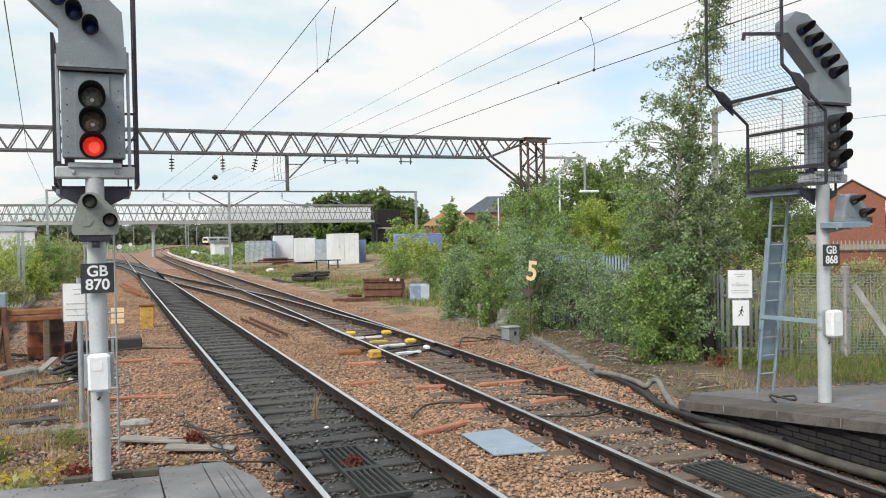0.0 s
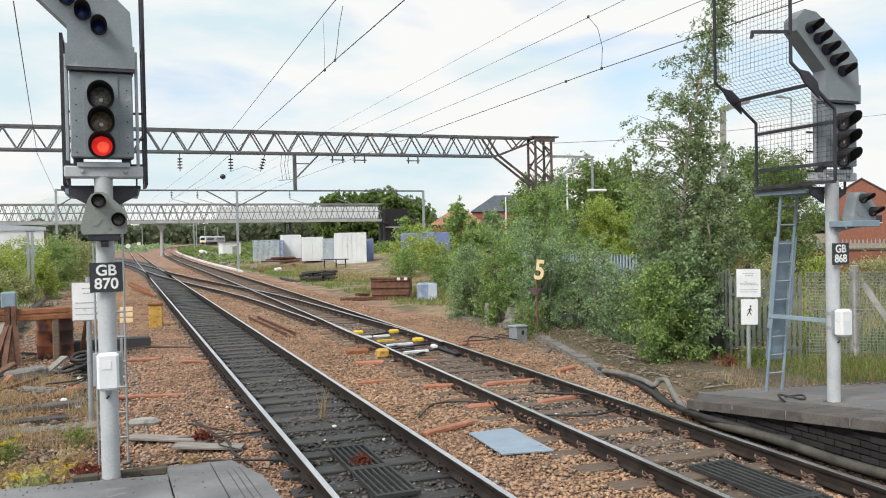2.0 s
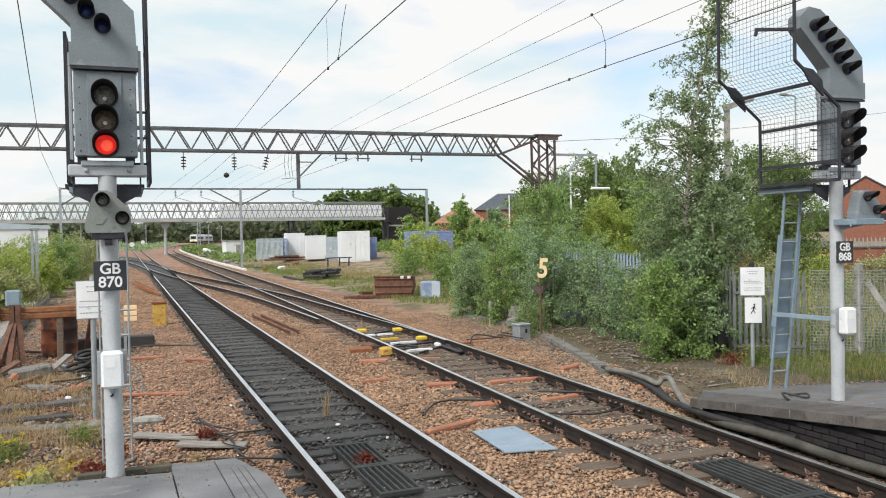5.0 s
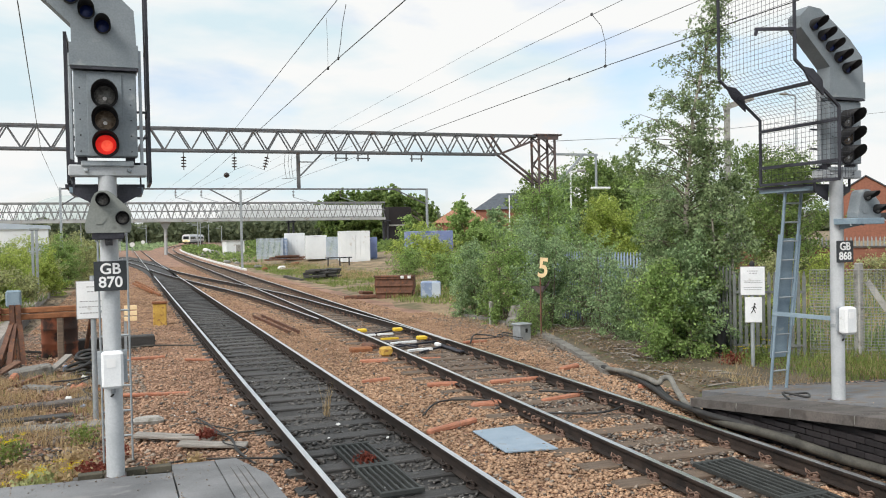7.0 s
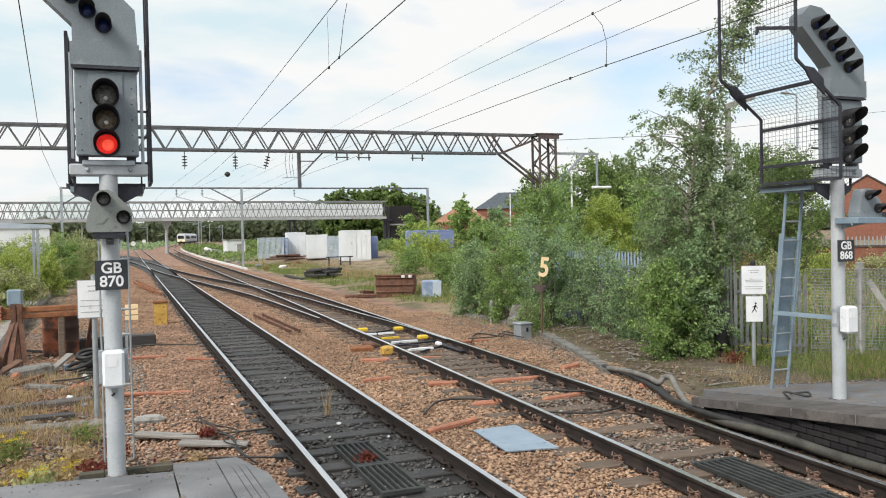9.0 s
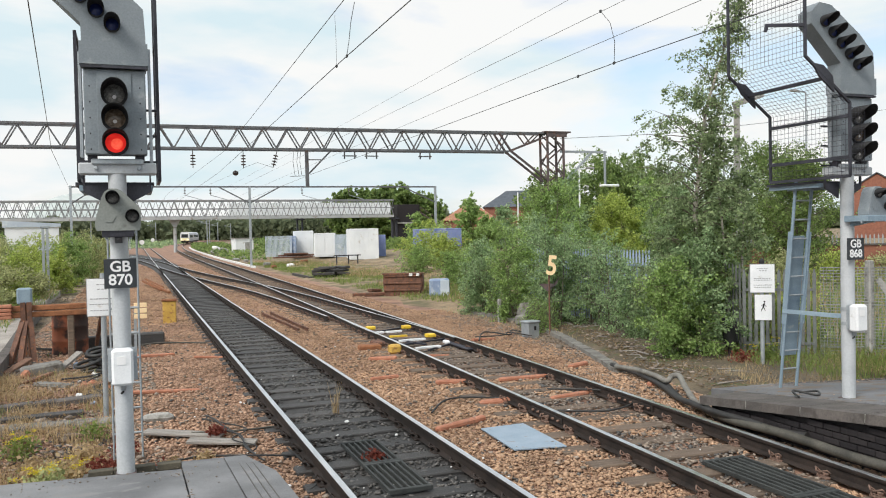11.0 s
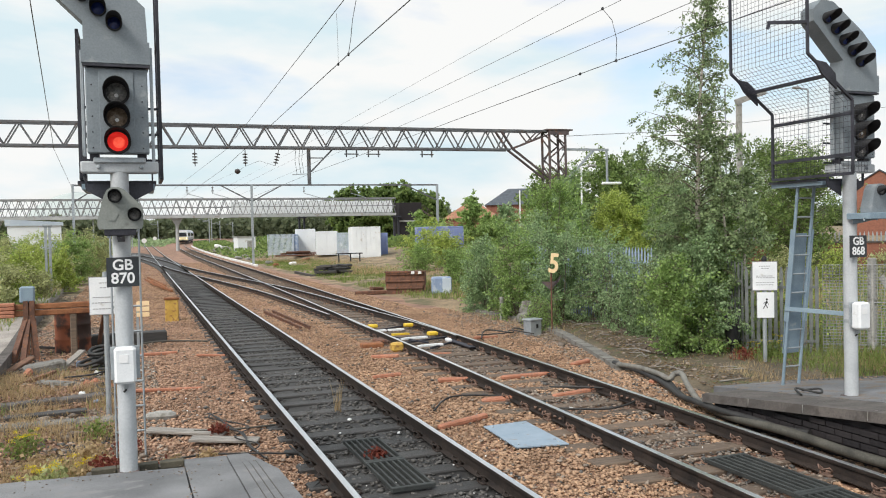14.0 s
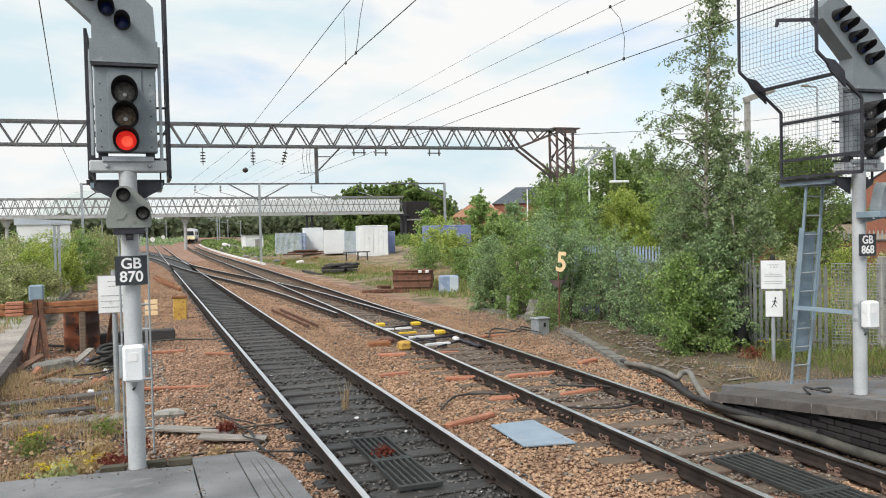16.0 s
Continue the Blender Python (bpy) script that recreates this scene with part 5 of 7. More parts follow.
def build_plants():
    tall = lambda h: (1.0 if h < 0.36 else 1.0 - 0.86 * (h - 0.36) / 0.64) * (0.8 + 0.2 * math.sin(h * 23))
    build_birch()
    grow("birch_tree", "young birch standing close beside the tall one", "tree", (8.95, 13.4, -0.2), 4.6, 0.95, 9000, 0.07, "leaf_birch", "birch_bark", 2, 0.1, (0.1, 0), 0.3, tall, seed=12, limbs=40)
    bush = "leafy green lineside bush"
    spec = [
        # x, y, height, spread, leaves, leaf size, material, stems
        (7.55, 13.3, 2.1, 0.95, 11708, 0.059, "leaf", 5),
        (7.95, 13.2, 2.6, 0.9, 11092, 0.059, "leaf_grey", 5),
        (8.55, 14.9, 3.6, 1.05, 11708, 0.059, "leaf_grey", 4),
        (8.5, 16.2, 1.7, 0.85, 7540, 0.061, "leaf_grey", 5),
        (8.8, 17.6, 2.6, 0.8, 5000, 0.061, "leaf_grey", 5),
        (8.25, 19.6, 3.1, 1.15, 11092, 0.063, "leaf_grey", 6),
        (8.0, 21.6, 3.0, 1.2, 11092, 0.063, "leaf", 6),
        (7.9, 24.0, 2.4, 1.15, 11092, 0.066, "leaf_grey", 6),
        (9.4, 23.6, 3.0, 1.2, 9860, 0.066, "leaf_grey", 6),
        (9.1, 27.0, 2.2, 1.1, 7395, 0.070, "leaf", 6),
        (10.2, 20.5, 3.4, 1.3, 9860, 0.070, "leaf", 5),
        (10.6, 17.0, 3.9, 1.3, 11092, 0.070, "leaf_grey", 4),
        (7.3, 18.9, 0.9, 0.7, 3697, 0.041, "leaf", 6),
        (9.0, 18.9, 2.5, 0.8, 5500, 0.062, "leaf_grey", 5),
        (8.7, 20.2, 2.5, 0.8, 5500, 0.060, "leaf_grey", 5),
        (8.75, 13.9, 3.0, 0.95, 9000, 0.060, "leaf", 5),
        (10.3, 13.4, 1.5, 0.9, 5000, 0.060, "leaf_yellow", 5),
        (9.7, 14.6, 1.7, 0.9, 5000, 0.060, "leaf_yellow", 5),
    ]
    for i, (x, y, h, s, n, l, m, k) in enumerate(spec):
        grow("bush", bush if m != "leaf_grey" else "grey-green willowy lineside bush", "bush", (x, y, -0.22), h, s, n, l, m, "bark", k, 0.06, (0, 0), 0.15, group="lineside bushes", seed=30 + i, limbs=44)
    big = [
        (14.7, 30.8, 4.9, 1.9, 17000, 0.09, "leaf_grey", "green bushy tree by the gantry column"),
        (18.3, 31.5, 4.1, 2.0, 16000, 0.095, "leaf_yellow", "bright yellow-green bushy tree"),
        (12.9, 28.6, 4.4, 1.7, 14000, 0.085, "leaf", "green bushy tree beside the railway"),
        (20.5, 30.5, 4.4, 2.2, 14000, 0.095, "leaf", "green bushy tree beside the railway"),
        (16.4, 24.0, 4.2, 1.9, 13000, 0.085, "leaf_grey", "grey-green bushy tree beside the railway"),
        (30.6, 50.0, 6.7, 4.1, 34000, 0.19, "leaf_dark", "broad dark green tree behind the line"),
        (34.0, 51.0, 5.6, 3.0, 16000, 0.19, "leaf_dark", "broad dark green tree behind the line"),
        (26.2, 52.0, 6.2, 3.0, 20000, 0.18, "leaf_dark", "dark green tree behind the line"),
        (26.3, 31.0, 5.9, 2.5, 20000, 0.11, "leaf_dark", "rounded green tree behind the fence"),
        (24.0, 27.0, 5.2, 2.2, 20000, 0.10, "leaf_dark", "rounded green tree behind the fence"),
        
        (22.0, 34.0, 5.0, 2.4, 6000, 0.15, "leaf", "green tree behind the fence"),
        (54.0, 181.0, 12.8, 5.4, 13000, 0.85, "leaf_dark", "dark round tree beyond the footbridge"),
        (45.0, 188.0, 11.6, 5.4, 13000, 0.85, "leaf_dark", "dark round tree beyond the footbridge"),
        (61.0, 178.0, 10.6, 4.8, 10000, 0.85, "leaf_dark", "dark tree beyond the footbridge"),
        (49.5, 186.0, 11.6, 5.0, 13000, 0.85, "leaf_dark", "dark round tree beyond the footbridge"),
        (19.0, 25.6, 1.5, 1.3, 5000, 0.075, "leaf_yellow", "straggling yellow-green shrub behind the mesh fence"),
        (20.6, 24.2, 1.4, 1.3, 5000, 0.075, "leaf_olive", "straggling yellow-green shrub behind the mesh fence"),
        (22.0, 22.8, 1.5, 1.4, 5000, 0.075, "leaf_yellow", "straggling yellow-green shrub behind the mesh fence"),
        (23.6, 21.6, 1.4, 1.4, 5000, 0.075, "leaf_olive", "straggling yellow-green shrub behind the mesh fence"),
        (26.0, 28.8, 2.7, 1.7, 7000, 0.10, "leaf", "green shrub behind the brick wall"),
        (20.5, 60.0, 3.0, 2.4, 5000, 0.14, "leaf", "overgrown shrub by the containers"),
        (17.0, 56.0, 2.6, 2.2, 5000, 0.14, "leaf_yellow", "overgrown shrub by the containers"),
        (22.5, 66.0, 3.6, 2.4, 5000, 0.2, "leaf_yellow", "overgrown shrub beyond the blue container"),
        (13.5, 47.0, 1.5, 1.6, 3500, 0.11, "leaf", "low shrub on the embankment"),
        (16.3, 49.0, 2.2, 1.9, 4500, 0.12, "leaf_yellow", "low shrub on the embankment"),
        (14.0, 40.0, 1.7, 1.5, 4500, 0.11, "leaf", "low shrub on the embankment"),
        (12.0, 36.0, 1.5, 1.2, 4000, 0.10, "leaf", "low shrub on the embankment"),
        (37.5, 95.0, 7.0, 3.0, 4500, 0.34, "leaf", "green tree by the houses"),
        (26.0, 80.0, 4.6, 2.4, 4500, 0.26, "leaf", "green tree by the houses"),
        (37.9, 91.0, 4.4, 2.4, 9000, 0.22, "leaf", "green tree before the houses"),
        (40.6, 92.0, 5.5, 3.0, 12000, 0.24, "leaf_grey", "grey-green tree before the houses"),
    ]
    for i, (x, y, h, s, n, l, m, lab) in enumerate(big):
        round_top = m == "leaf_dark"
        grow("tree" if h > 3.5 else "shrub", lab, "tree" if h > 3.5 else "shrub", (x, y, -0.1), h, s, n, l, m, "bark", 1 if round_top else 3 if h < 5.5 else 2, 0.10, shape=dome if round_top else None, seed=70 + i, limbs=120 if round_top else 48)
    west = [(-7.6, 33, 1.9, 1.6), (-7.9, 38, 2.0, 1.6), (-8.6, 41, 2.6, 1.9), (-9.3, 46, 2.5, 1.9), (-9.5, 36, 2.5, 1.9), (-8.2, 54, 2.9, 2.2), (-10.5, 48, 2.7, 2.2), (-6.8, 62, 2.4, 2.0), (-7.4, 28.5, 1.3, 1.3), (-7.0, 33.5, 1.2, 1.1), (-6.9, 37.5, 1.2, 1.1), (-8.6, 31.0, 1.9, 1.6), (-6.6, 46.5, 1.6, 1.2), (-8.3, 25.5, 1.2, 1.2), (-8.0, 75, 3.0, 2.5), (-5.9, 51, 3.0, 1.4), (-5.0, 57, 3.1, 1.5), (-6.4, 44, 2.0, 1.3)]
    for i, (x, y, h, s) in enumerate(west):
        grow("bush", "rough green and yellowish bush on the west bank", "bush", (x, y, -0.15), h, s, 12000, 0.085, ("leaf_olive", "leaf_yellow", "leaf_olive", "leaf")[i % 4], "bark", 6, 0.05, group="west bank bushes", seed=120 + i, limbs=72)
    # far woods: clumps of leaves on a broken skyline, greyed in colour for haze
    global RNG
    RNG = np.random.default_rng(5)
    n = 64000
    x = RNG.uniform(-240, 460, n)
    d = 470 + RNG.uniform(0, 90, n)
    top = np.array([13.0 + 4.5 * noise.noise(Vector((a * 0.035, 0, 1))) + 2.0 * noise.noise(Vector((a * 0.13, 0, 4))) for a in x])
    z = top * RNG.random(n) ** 0.6
    y = d - np.abs(x) * 0.25
    single("far_woods", leaves_mesh("far_woods", np.stack([x, y, z], 1), 3.3, "leaf_haze"), "leaf_haze", "green far woodland along the skyline, haze painted into the leaf colour", "woodland", kind="stuff")
    n = 9000
    x = RNG.uniform(16, 40, n)
    y = 98 + RNG.uniform(0, 45, n) + (x - 8) * 0.3
    z = np.array([1.7 + 1.2 * noise.noise(Vector((a * 0.2, b * 0.05, 1))) for a, b in zip(x, y)]) * RNG.random(n)
    single("hedge_scrub", leaves_mesh("hedge_scrub", np.stack([x, y, z], 1), 0.55, "leaf_dark"), "leaf_dark", "green scrub behind the containers", "scrub", kind="stuff")
    n = 9000
    x = RNG.uniform(-34, -4.4, n)
    y = 84 + RNG.uniform(0, 130, n)
    z = np.array([1.2 + 1.3 * noise.noise(Vector((a * 0.2, b * 0.05, 3))) for a, b in zip(x, y)]) * RNG.random(n)
    single("bank_scrub", leaves_mesh("bank_scrub", np.stack([x, y, z], 1), 0.5, "leaf_grey"), "leaf_grey", "rough green scrub on the far west bank", "scrub", kind="stuff")
    n = 5000
    y = 92 + RNG.uniform(0, 170, n)
    x = np.array([main_x(b) for b in y]) + 2.8 + RNG.uniform(0, 9, n)
    z = np.array([grade(b) - 0.3 for b in y]) + 0.9 * RNG.random(n)
    single("verge_weeds", leaves_mesh("verge_weeds", np.stack([x, y, z], 1), 0.4, "leaf_dark"), "leaf_dark", "low green weeds on the verge of the curve", "weeds", kind="stuff")
    n = 7000
    y = RNG.uniform(205, 330, n)
    x = np.array([main_x(b) for b in y]) - 4.0 - RNG.uniform(0, 1, n) ** 1.2 * 46
    z = np.array([grade(b) - 0.4 + (1.3 + 0.9 * noise.noise(Vector((a * 0.25, b * 0.06, 6)))) * r for a, b, r in zip(x, y, RNG.random(n))])
    single("line_scrub", leaves_mesh("line_scrub", np.stack([x, y, z], 1), 0.75, "leaf_grey"), "leaf_grey", "green scrub closing the far end of the straight line", "scrub", kind="stuff")
    # grasses and weeds
    def patch(name, n, x0, x1, y0, y1, h, w, mat, label, cat, z=-0.24, keep=None):
        xs, ys = RNG.uniform(x0, x1, n), RNG.uniform(y0, y1, n)
        if keep:
            ok = np.array([keep(a, b) for a, b in zip(xs, ys)])
            xs, ys = xs[ok], ys[ok]
        zs = np.array([z + hump(a, b) for a, b in zip(xs, ys)])
        single(name, blades_mesh(name, np.stack([xs, ys, zs], 1), h, w, mat), mat, label, cat, kind="stuff")
    tuft = lambda a, b: noise.noise(Vector((a * 0.9, b * 0.9, 2))) > 0.02
    patch("dry_grass", 17000, -5.6, -2.95, 8.3, 18.5, 0.19, 0.007, "straw", "dry straw-coloured grass beside the platform end", "grass", -0.18, tuft)
    patch("green_grass", 1000, -5.2, -3.0, 8.3, 20.0, 0.20, 0.008, "grass", "green weedy grass tufts", "grass", -0.16, lambda a, b: noise.noise(Vector((a * 0.8, b * 0.8, 7))) > 0.15)
    patch("dry_grass", 8000, 6.6, 12.5, 9.7, 13.2, 0.25, 0.008, "straw", "dry grass in front of the fence", "grass", -0.18, lambda a, b: tuft(a, b) and not (a < 8.2 and b < 9.6))
    patch("green_grass", 7000, 8.0, 13.5, 9.8, 13.5, 0.32, 0.011, "grass", "green grass along the fence foot", "grass", -0.16)
    patch("green_grass", 46000, 7.6, 20.0, 27.0, 80.0, 0.26, 0.024, "grass", "green grass on the embankment", "grass", -0.2, lambda a, b: noise.noise(Vector((a * 0.35, b * 0.35, 2))) > -0.15)
    patch("dry_grass", 24000, 8.6, 22.0, 28.0, 84.0, 0.26, 0.024, "straw", "dry yellow grass on the embankment", "grass", -0.1, lambda a, b: noise.noise(Vector((a * 0.3, b * 0.3, 8))) > 0.05)
    patch("dry_grass", 5000, -9.0, -6.0, 22.0, 45.0, 0.4, 0.02, "straw", "dry grass on the west bank", "grass", -0.12, tuft)
    patch("green_grass", 9000, -12.0, -5.6, 24.0, 70.0, 0.35, 0.025, "grass", "rough green grass on the west bank", "grass", -0.05, lambda a, b: a < -5.9 - 0.6 * noise.noise(Vector((b * 0.2, 0, 0))))
    patch("dry_grass", 900, 7.0, 9.0, 14.5, 26.0, 0.16, 0.010, "straw", "dry grass at the foot of the bushes", "grass", -0.2)
    # brown seed heads and dead stalks in clumps by the platform end and the fence foot
    for (x0, x1, y0, y1), n, lab in (((-5.4, -2.95, 8.35, 15.5), 5200, "brown seed heads and dead weeds among the rubble"), ((6.9, 12.4, 9.75, 12.6), 4200, "brown dead weeds along the fence foot")):
        xs, ys = RNG.uniform(x0, x1, n), RNG.uniform(y0, y1, n)
        h = np.array([max(0.0, noise.noise(Vector((a * 1.4, b * 1.4, 11))) + 0.12) for a, b in zip(xs, ys)])
        xs, ys, h = xs[h > 0.05], ys[h > 0.05], h[h > 0.05]
        zs = -0.17 + RNG.random(len(xs)) * h * 0.75
        single("dead_weeds", leaves_mesh("dead_weeds", np.stack([xs, ys, zs], 1), 0.035, "dead_leaf"), "dead_leaf", lab, "weeds", kind="stuff")
    # tall brown-green weeds beyond the brick wall and fence
    patch("tall_weeds", 3500, 11.0, 27.0, 12.0, 26.0, 0.9, 0.02, "straw", "tall dry weeds behind the fence", "weeds", -0.2)
    patch("tall_weeds", 7000, 10.5, 27.0, 11.0, 26.0, 0.8, 0.03, "leaf_dark", "tall dark green weeds behind the fence", "weeds", -0.2)

    def weed(base, h, n, mat, flower=None, label="", seed=3):
        global RNG
        RNG = np.random.default_rng(seed)
        t = thing("weed", label, "weed", pose(*base))
        k = np.zeros((max(12, n // 14), 3))
        k[:, :2] = RNG.normal(size=(len(k), 2)) * h * 0.22
        tagged(part("stem_tuft", blades_mesh("stem_tuft", k, h, 0.008, "grass" if flower else mat, 0.3), mat, t), kind="stuff")
        c = RNG.normal(size=(n, 3)) * np.array([h * 0.32, h * 0.32, h * 0.22]) + np.array([0, 0, h * 0.45])
        c[:, 2] = np.abs(c[:, 2])
        part("foliage", leaves_mesh("foliage", c, 0.05, mat), mat, t)
        if flower:
            heads = RNG.normal(size=(9, 3)) * np.array([h * 0.36, h * 0.3, h * 0.10]) + np.array([0, 0, h * 0.85])
            c = np.repeat(heads, 30, 0) + RNG.normal(size=(len(heads) * 30, 3)) * np.array([0.03, 0.03, 0.008])
            tagged(part("blossom", leaves_mesh("blossom", c, 0.022, flower, 0.6), flower, t, "small flat yellow blossom"), kind="stuff")
    weed((-3.42, 8.30, 0.02), 0.34, 380, "leaf_olive", "flower", "ragwort weed with yellow flowers at the platform end", 3)
    weed((-3.25, 8.75, -0.05), 0.34, 420, "straw", "flower", "dry weed with a few yellow flowers", 4)
    weed((-2.95, 8.95, -0.05), 0.26, 500, "redweed", None, "reddish low weed beside the post", 5)
    weed((-3.6, 9.4, -0.1), 0.3, 360, "straw", None, "dry straw-coloured weed among rubble", 21)
    weed((-3.15, 9.9, -0.12), 0.3, 420, "straw", None, "dry straw-coloured weed among rubble", 22)
    weed((-3.9, 10.6, -0.12), 0.3, 360, "grass", "flower", "straggling weed with yellow flowers among rubble", 23)
    weed((-2.75, 10.4, -0.15), 0.2, 300, "redweed", None, "reddish low weed among rubble", 24)
    weed((-1.9, 9.6, -0.16), 0.16, 200, "straw", None, "dry weed on the ballast", 25)
    weed((-2.35, 9.25, -0.15), 0.16, 260, "redweed", None, "reddish low weed on the ballast", 6)
    weed((-1.65, 10.9, -0.18), 0.18, 240, "redweed", None, "reddish low weed on the ballast", 7)
    weed((-0.08, 8.85, -0.17), 0.16, 200, "redweed", None, "red weed growing through the grating", 8)
    weed((-3.12, 11.2, -0.12), 0.26, 160, "grass", None, "fresh green weed among dry grass", 9)
    weed((-2.28, 8.35, 0.1), 0.2, 120, "straw", None, "dry brown weed at the kerb", 10)
    weed((7.95, 12.1, -0.15), 0.35, 220, "redweed", None, "rusty-leaved weed under the notice", 11)
    weed((8.5, 12.0, -0.15), 0.45, 420, "grass", "flower", "green weed with yellow flowers by the notice post", 12)
    weed((10.6, 31.0, 0.0), 0.6, 400, "grass", "flower", "yellow-flowering weed on the embankment", 14)
    bl = np.zeros((26, 3))
    RNG = np.random.default_rng(9)
    bl[:, :2] = RNG.normal(size=(26, 2)) * 0.03
    single("dry_plant", blades_mesh("dry_plant", bl, 0.5, 0.008, "straw", 0.16), "straw", "thin dry grass stalk between the rails", "grass", pose(0.12, 11.6, -0.19))


build_plants()


# ---- fences and signs on the east side ----
def build_fences():
    f = thing("palisade_fence", "dark green and faded blue steel palisade fence behind the bushes", "fence")
    def pales(x0, y0, x1, y1, n, h, mat, z=-0.2):
        pale = Shape().prism([(-0.032, 0), (0.032, 0), (0.032, h - 0.12), (0.012, h), (-0.012, h), (-0.032, h - 0.12)], -0.006, 0.006).mesh("pale", mat)
        a = math.degrees(math.atan2(y1 - y0, x1 - x0))
        for i in range(n):
            k = i / (n - 1)
            part("pale", pale, mat, f, "", pose(x0 + (x1 - x0) * k, y0 + (y1 - y0) * k, z + 0.05, 0, 0, a + random.uniform(-2, 2)))
        for zz in (0.35, h - 0.35):
            part("fence_rail", Shape().bar((x0, y0, z + zz), (x1, y1, z + zz), 0.05), mat, f)
    pales(9.65, 12.0, 8.62, 12.75, 13, 1.75, "fence_dark")
    pales(8.60, 12.85, 9.50, 17.0, 32, 1.85, "fence_dark")
    pales(9.55, 17.2, 9.35, 24.0, 52, 2.05, "fence_blue")
    g = thing("mesh_fence", "rusting wire mesh fence on concrete posts", "fence")
    pts = [(9.8, 12.0), (11.3, 10.75), (12.8, 9.5)]
    for (xa, ya), (xb, yb) in zip(pts, pts[1:]):
        part("wire_mesh", mesh_panel([(xa, ya, -0.1), (xb, yb, -0.1), (xb, yb, 1.62), (xa, ya, 1.62)], 0.06, 0.011), "mesh_grey", g, "grey wire mesh")
    for i, (x, y) in enumerate(((10.5, 11.41), (12.0, 10.16))):
        part("concrete_post", Shape().box((x, y + 0.08, 0.75), (0.12, 0.12, 2.0), ch=0.012), "concrete", g, "grey concrete fence post")
    part("strut", Shape().bar((10.62, 11.40, 1.4), (11.25, 10.75, -0.1), 0.11), "concrete", g, "slanting concrete strut")
    for z in (0.1, 0.9, 1.62):
        part("line_wire", Shape().tube([(9.8, 12.0, z), (11.3, 10.75, z), (12.8, 9.5, z)], 0.008, n=5), "mesh_grey", g)
    w = thing("boundary_wall", "red brick boundary wall with fence spikes on top", "wall")
    part("wall", Shape().bar((20.0, 33.0, 0.55), (34.0, 25.0, 0.55), 0.35, 1.9), "redbrick", w, "red brick wall")
    part("coping", Shape().bar((20.0, 33.0, 1.53), (34.0, 25.0, 1.53), 0.45, 0.08), "coping", w)
    sp = Shape().prism([(-0.03, 0), (0.03, 0), (0.03, 0.35), (0, 0.45), (-0.03, 0.35)], -0.01, 0.01).mesh("spike", "galv")
    for i in range(90):
        k = i / 89
        part("spike", sp, "galv", w, "", pose(20 + 14 * k, 33 - 8 * k, 1.57, 0, 0, -30))


build_fences()


def notice(base, rz, w, h, z, label, bars, second=False, post_h=None):
    t = thing("notice_sign", label, "sign", pose(*base, 0, 0, rz))
    part("post", Shape().lathe([(0.038, -0.2), (0.038, post_h or z + h / 2 + 0.08)], n=12), "galv", t, "galvanised sign post")
    if second:
        part("lamp_cap", Shape().lathe([(0.04, 0.0), (0.05, 0.04), (0.035, 0.08), (0.012, 0.10)], (0, 0, z + h / 2 + 0.01), n=12), "black", t)
    pn = part("sign_panel", Shape().box((0, -0.05, z), (w, 0.008, h), ch=0.003), "white", t, "white sign panel with small print")
    part("sign_border", Shape().box((0, -0.0465, z), (w + 0.02, 0.005, h + 0.02)), "text_grey", pn)
    for zz, ww in bars:
        n = max(3, int(ww / 0.05))
        x = -ww / 2
        while x < ww / 2 - 0.01:
            l = random.uniform(0.02, 0.05)
            part("print_bar", Shape().box((x + l / 2, -0.0555, z + zz), (l * 0.85, 0.003, 0.013)), "text_grey", pn)
            x += l + 0.006
    if second:
        p2 = part("sign_panel", Shape().box((0.01, -0.05, z - 0.53), (0.295, 0.008, 0.465), ch=0.003), "white", t, "white warning panel with a black walking pictogram")
        c = z - 0.50
        s = Shape().lathe([(0.017, 0), (0.017, -0.003)], (0.03, -0.055, c + 0.075), "y", 10)
        s.bar((0.03, -0.056, c + 0.05), (0.008, -0.056, c - 0.02), 0.003, 0.026)
        s.bar((0.008, -0.056, c - 0.02), (0.045, -0.056, c - 0.085), 0.003, 0.014)
        s.bar((0.008, -0.056, c - 0.02), (-0.035, -0.056, c - 0.095), 0.003, 0.014)
        s.bar((0.025, -0.056, c + 0.035), (-0.03, -0.056, c + 0.0), 0.003, 0.010)
        s.bar((0.03, -0.056, c + 0.035), (0.06, -0.056, c - 0.02), 0.003, 0.010)
        part("pictogram", s, "black", p2, "black pictogram")
    return t


random.seed(21)
notice((8.12, 11.72, -0.2), -30, 0.42, 0.51, 1.69, "white railway notice and warning panel on a galvanised post", [(0.18, 0.2), (0.14, 0.12), (0.0, 0.3), (-0.03, 0.3), (-0.12, 0.32), (-0.16, 0.30)], True)
notice((-3.04, 12.9, -0.25), -6, 0.42, 0.54, 1.84, "white railway notice on a galvanised post beside the buffer stop", [(0.19, 0.16), (0.12, 0.14), (-0.02, 0.34), (-0.1, 0.36), (-0.19, 0.34)])


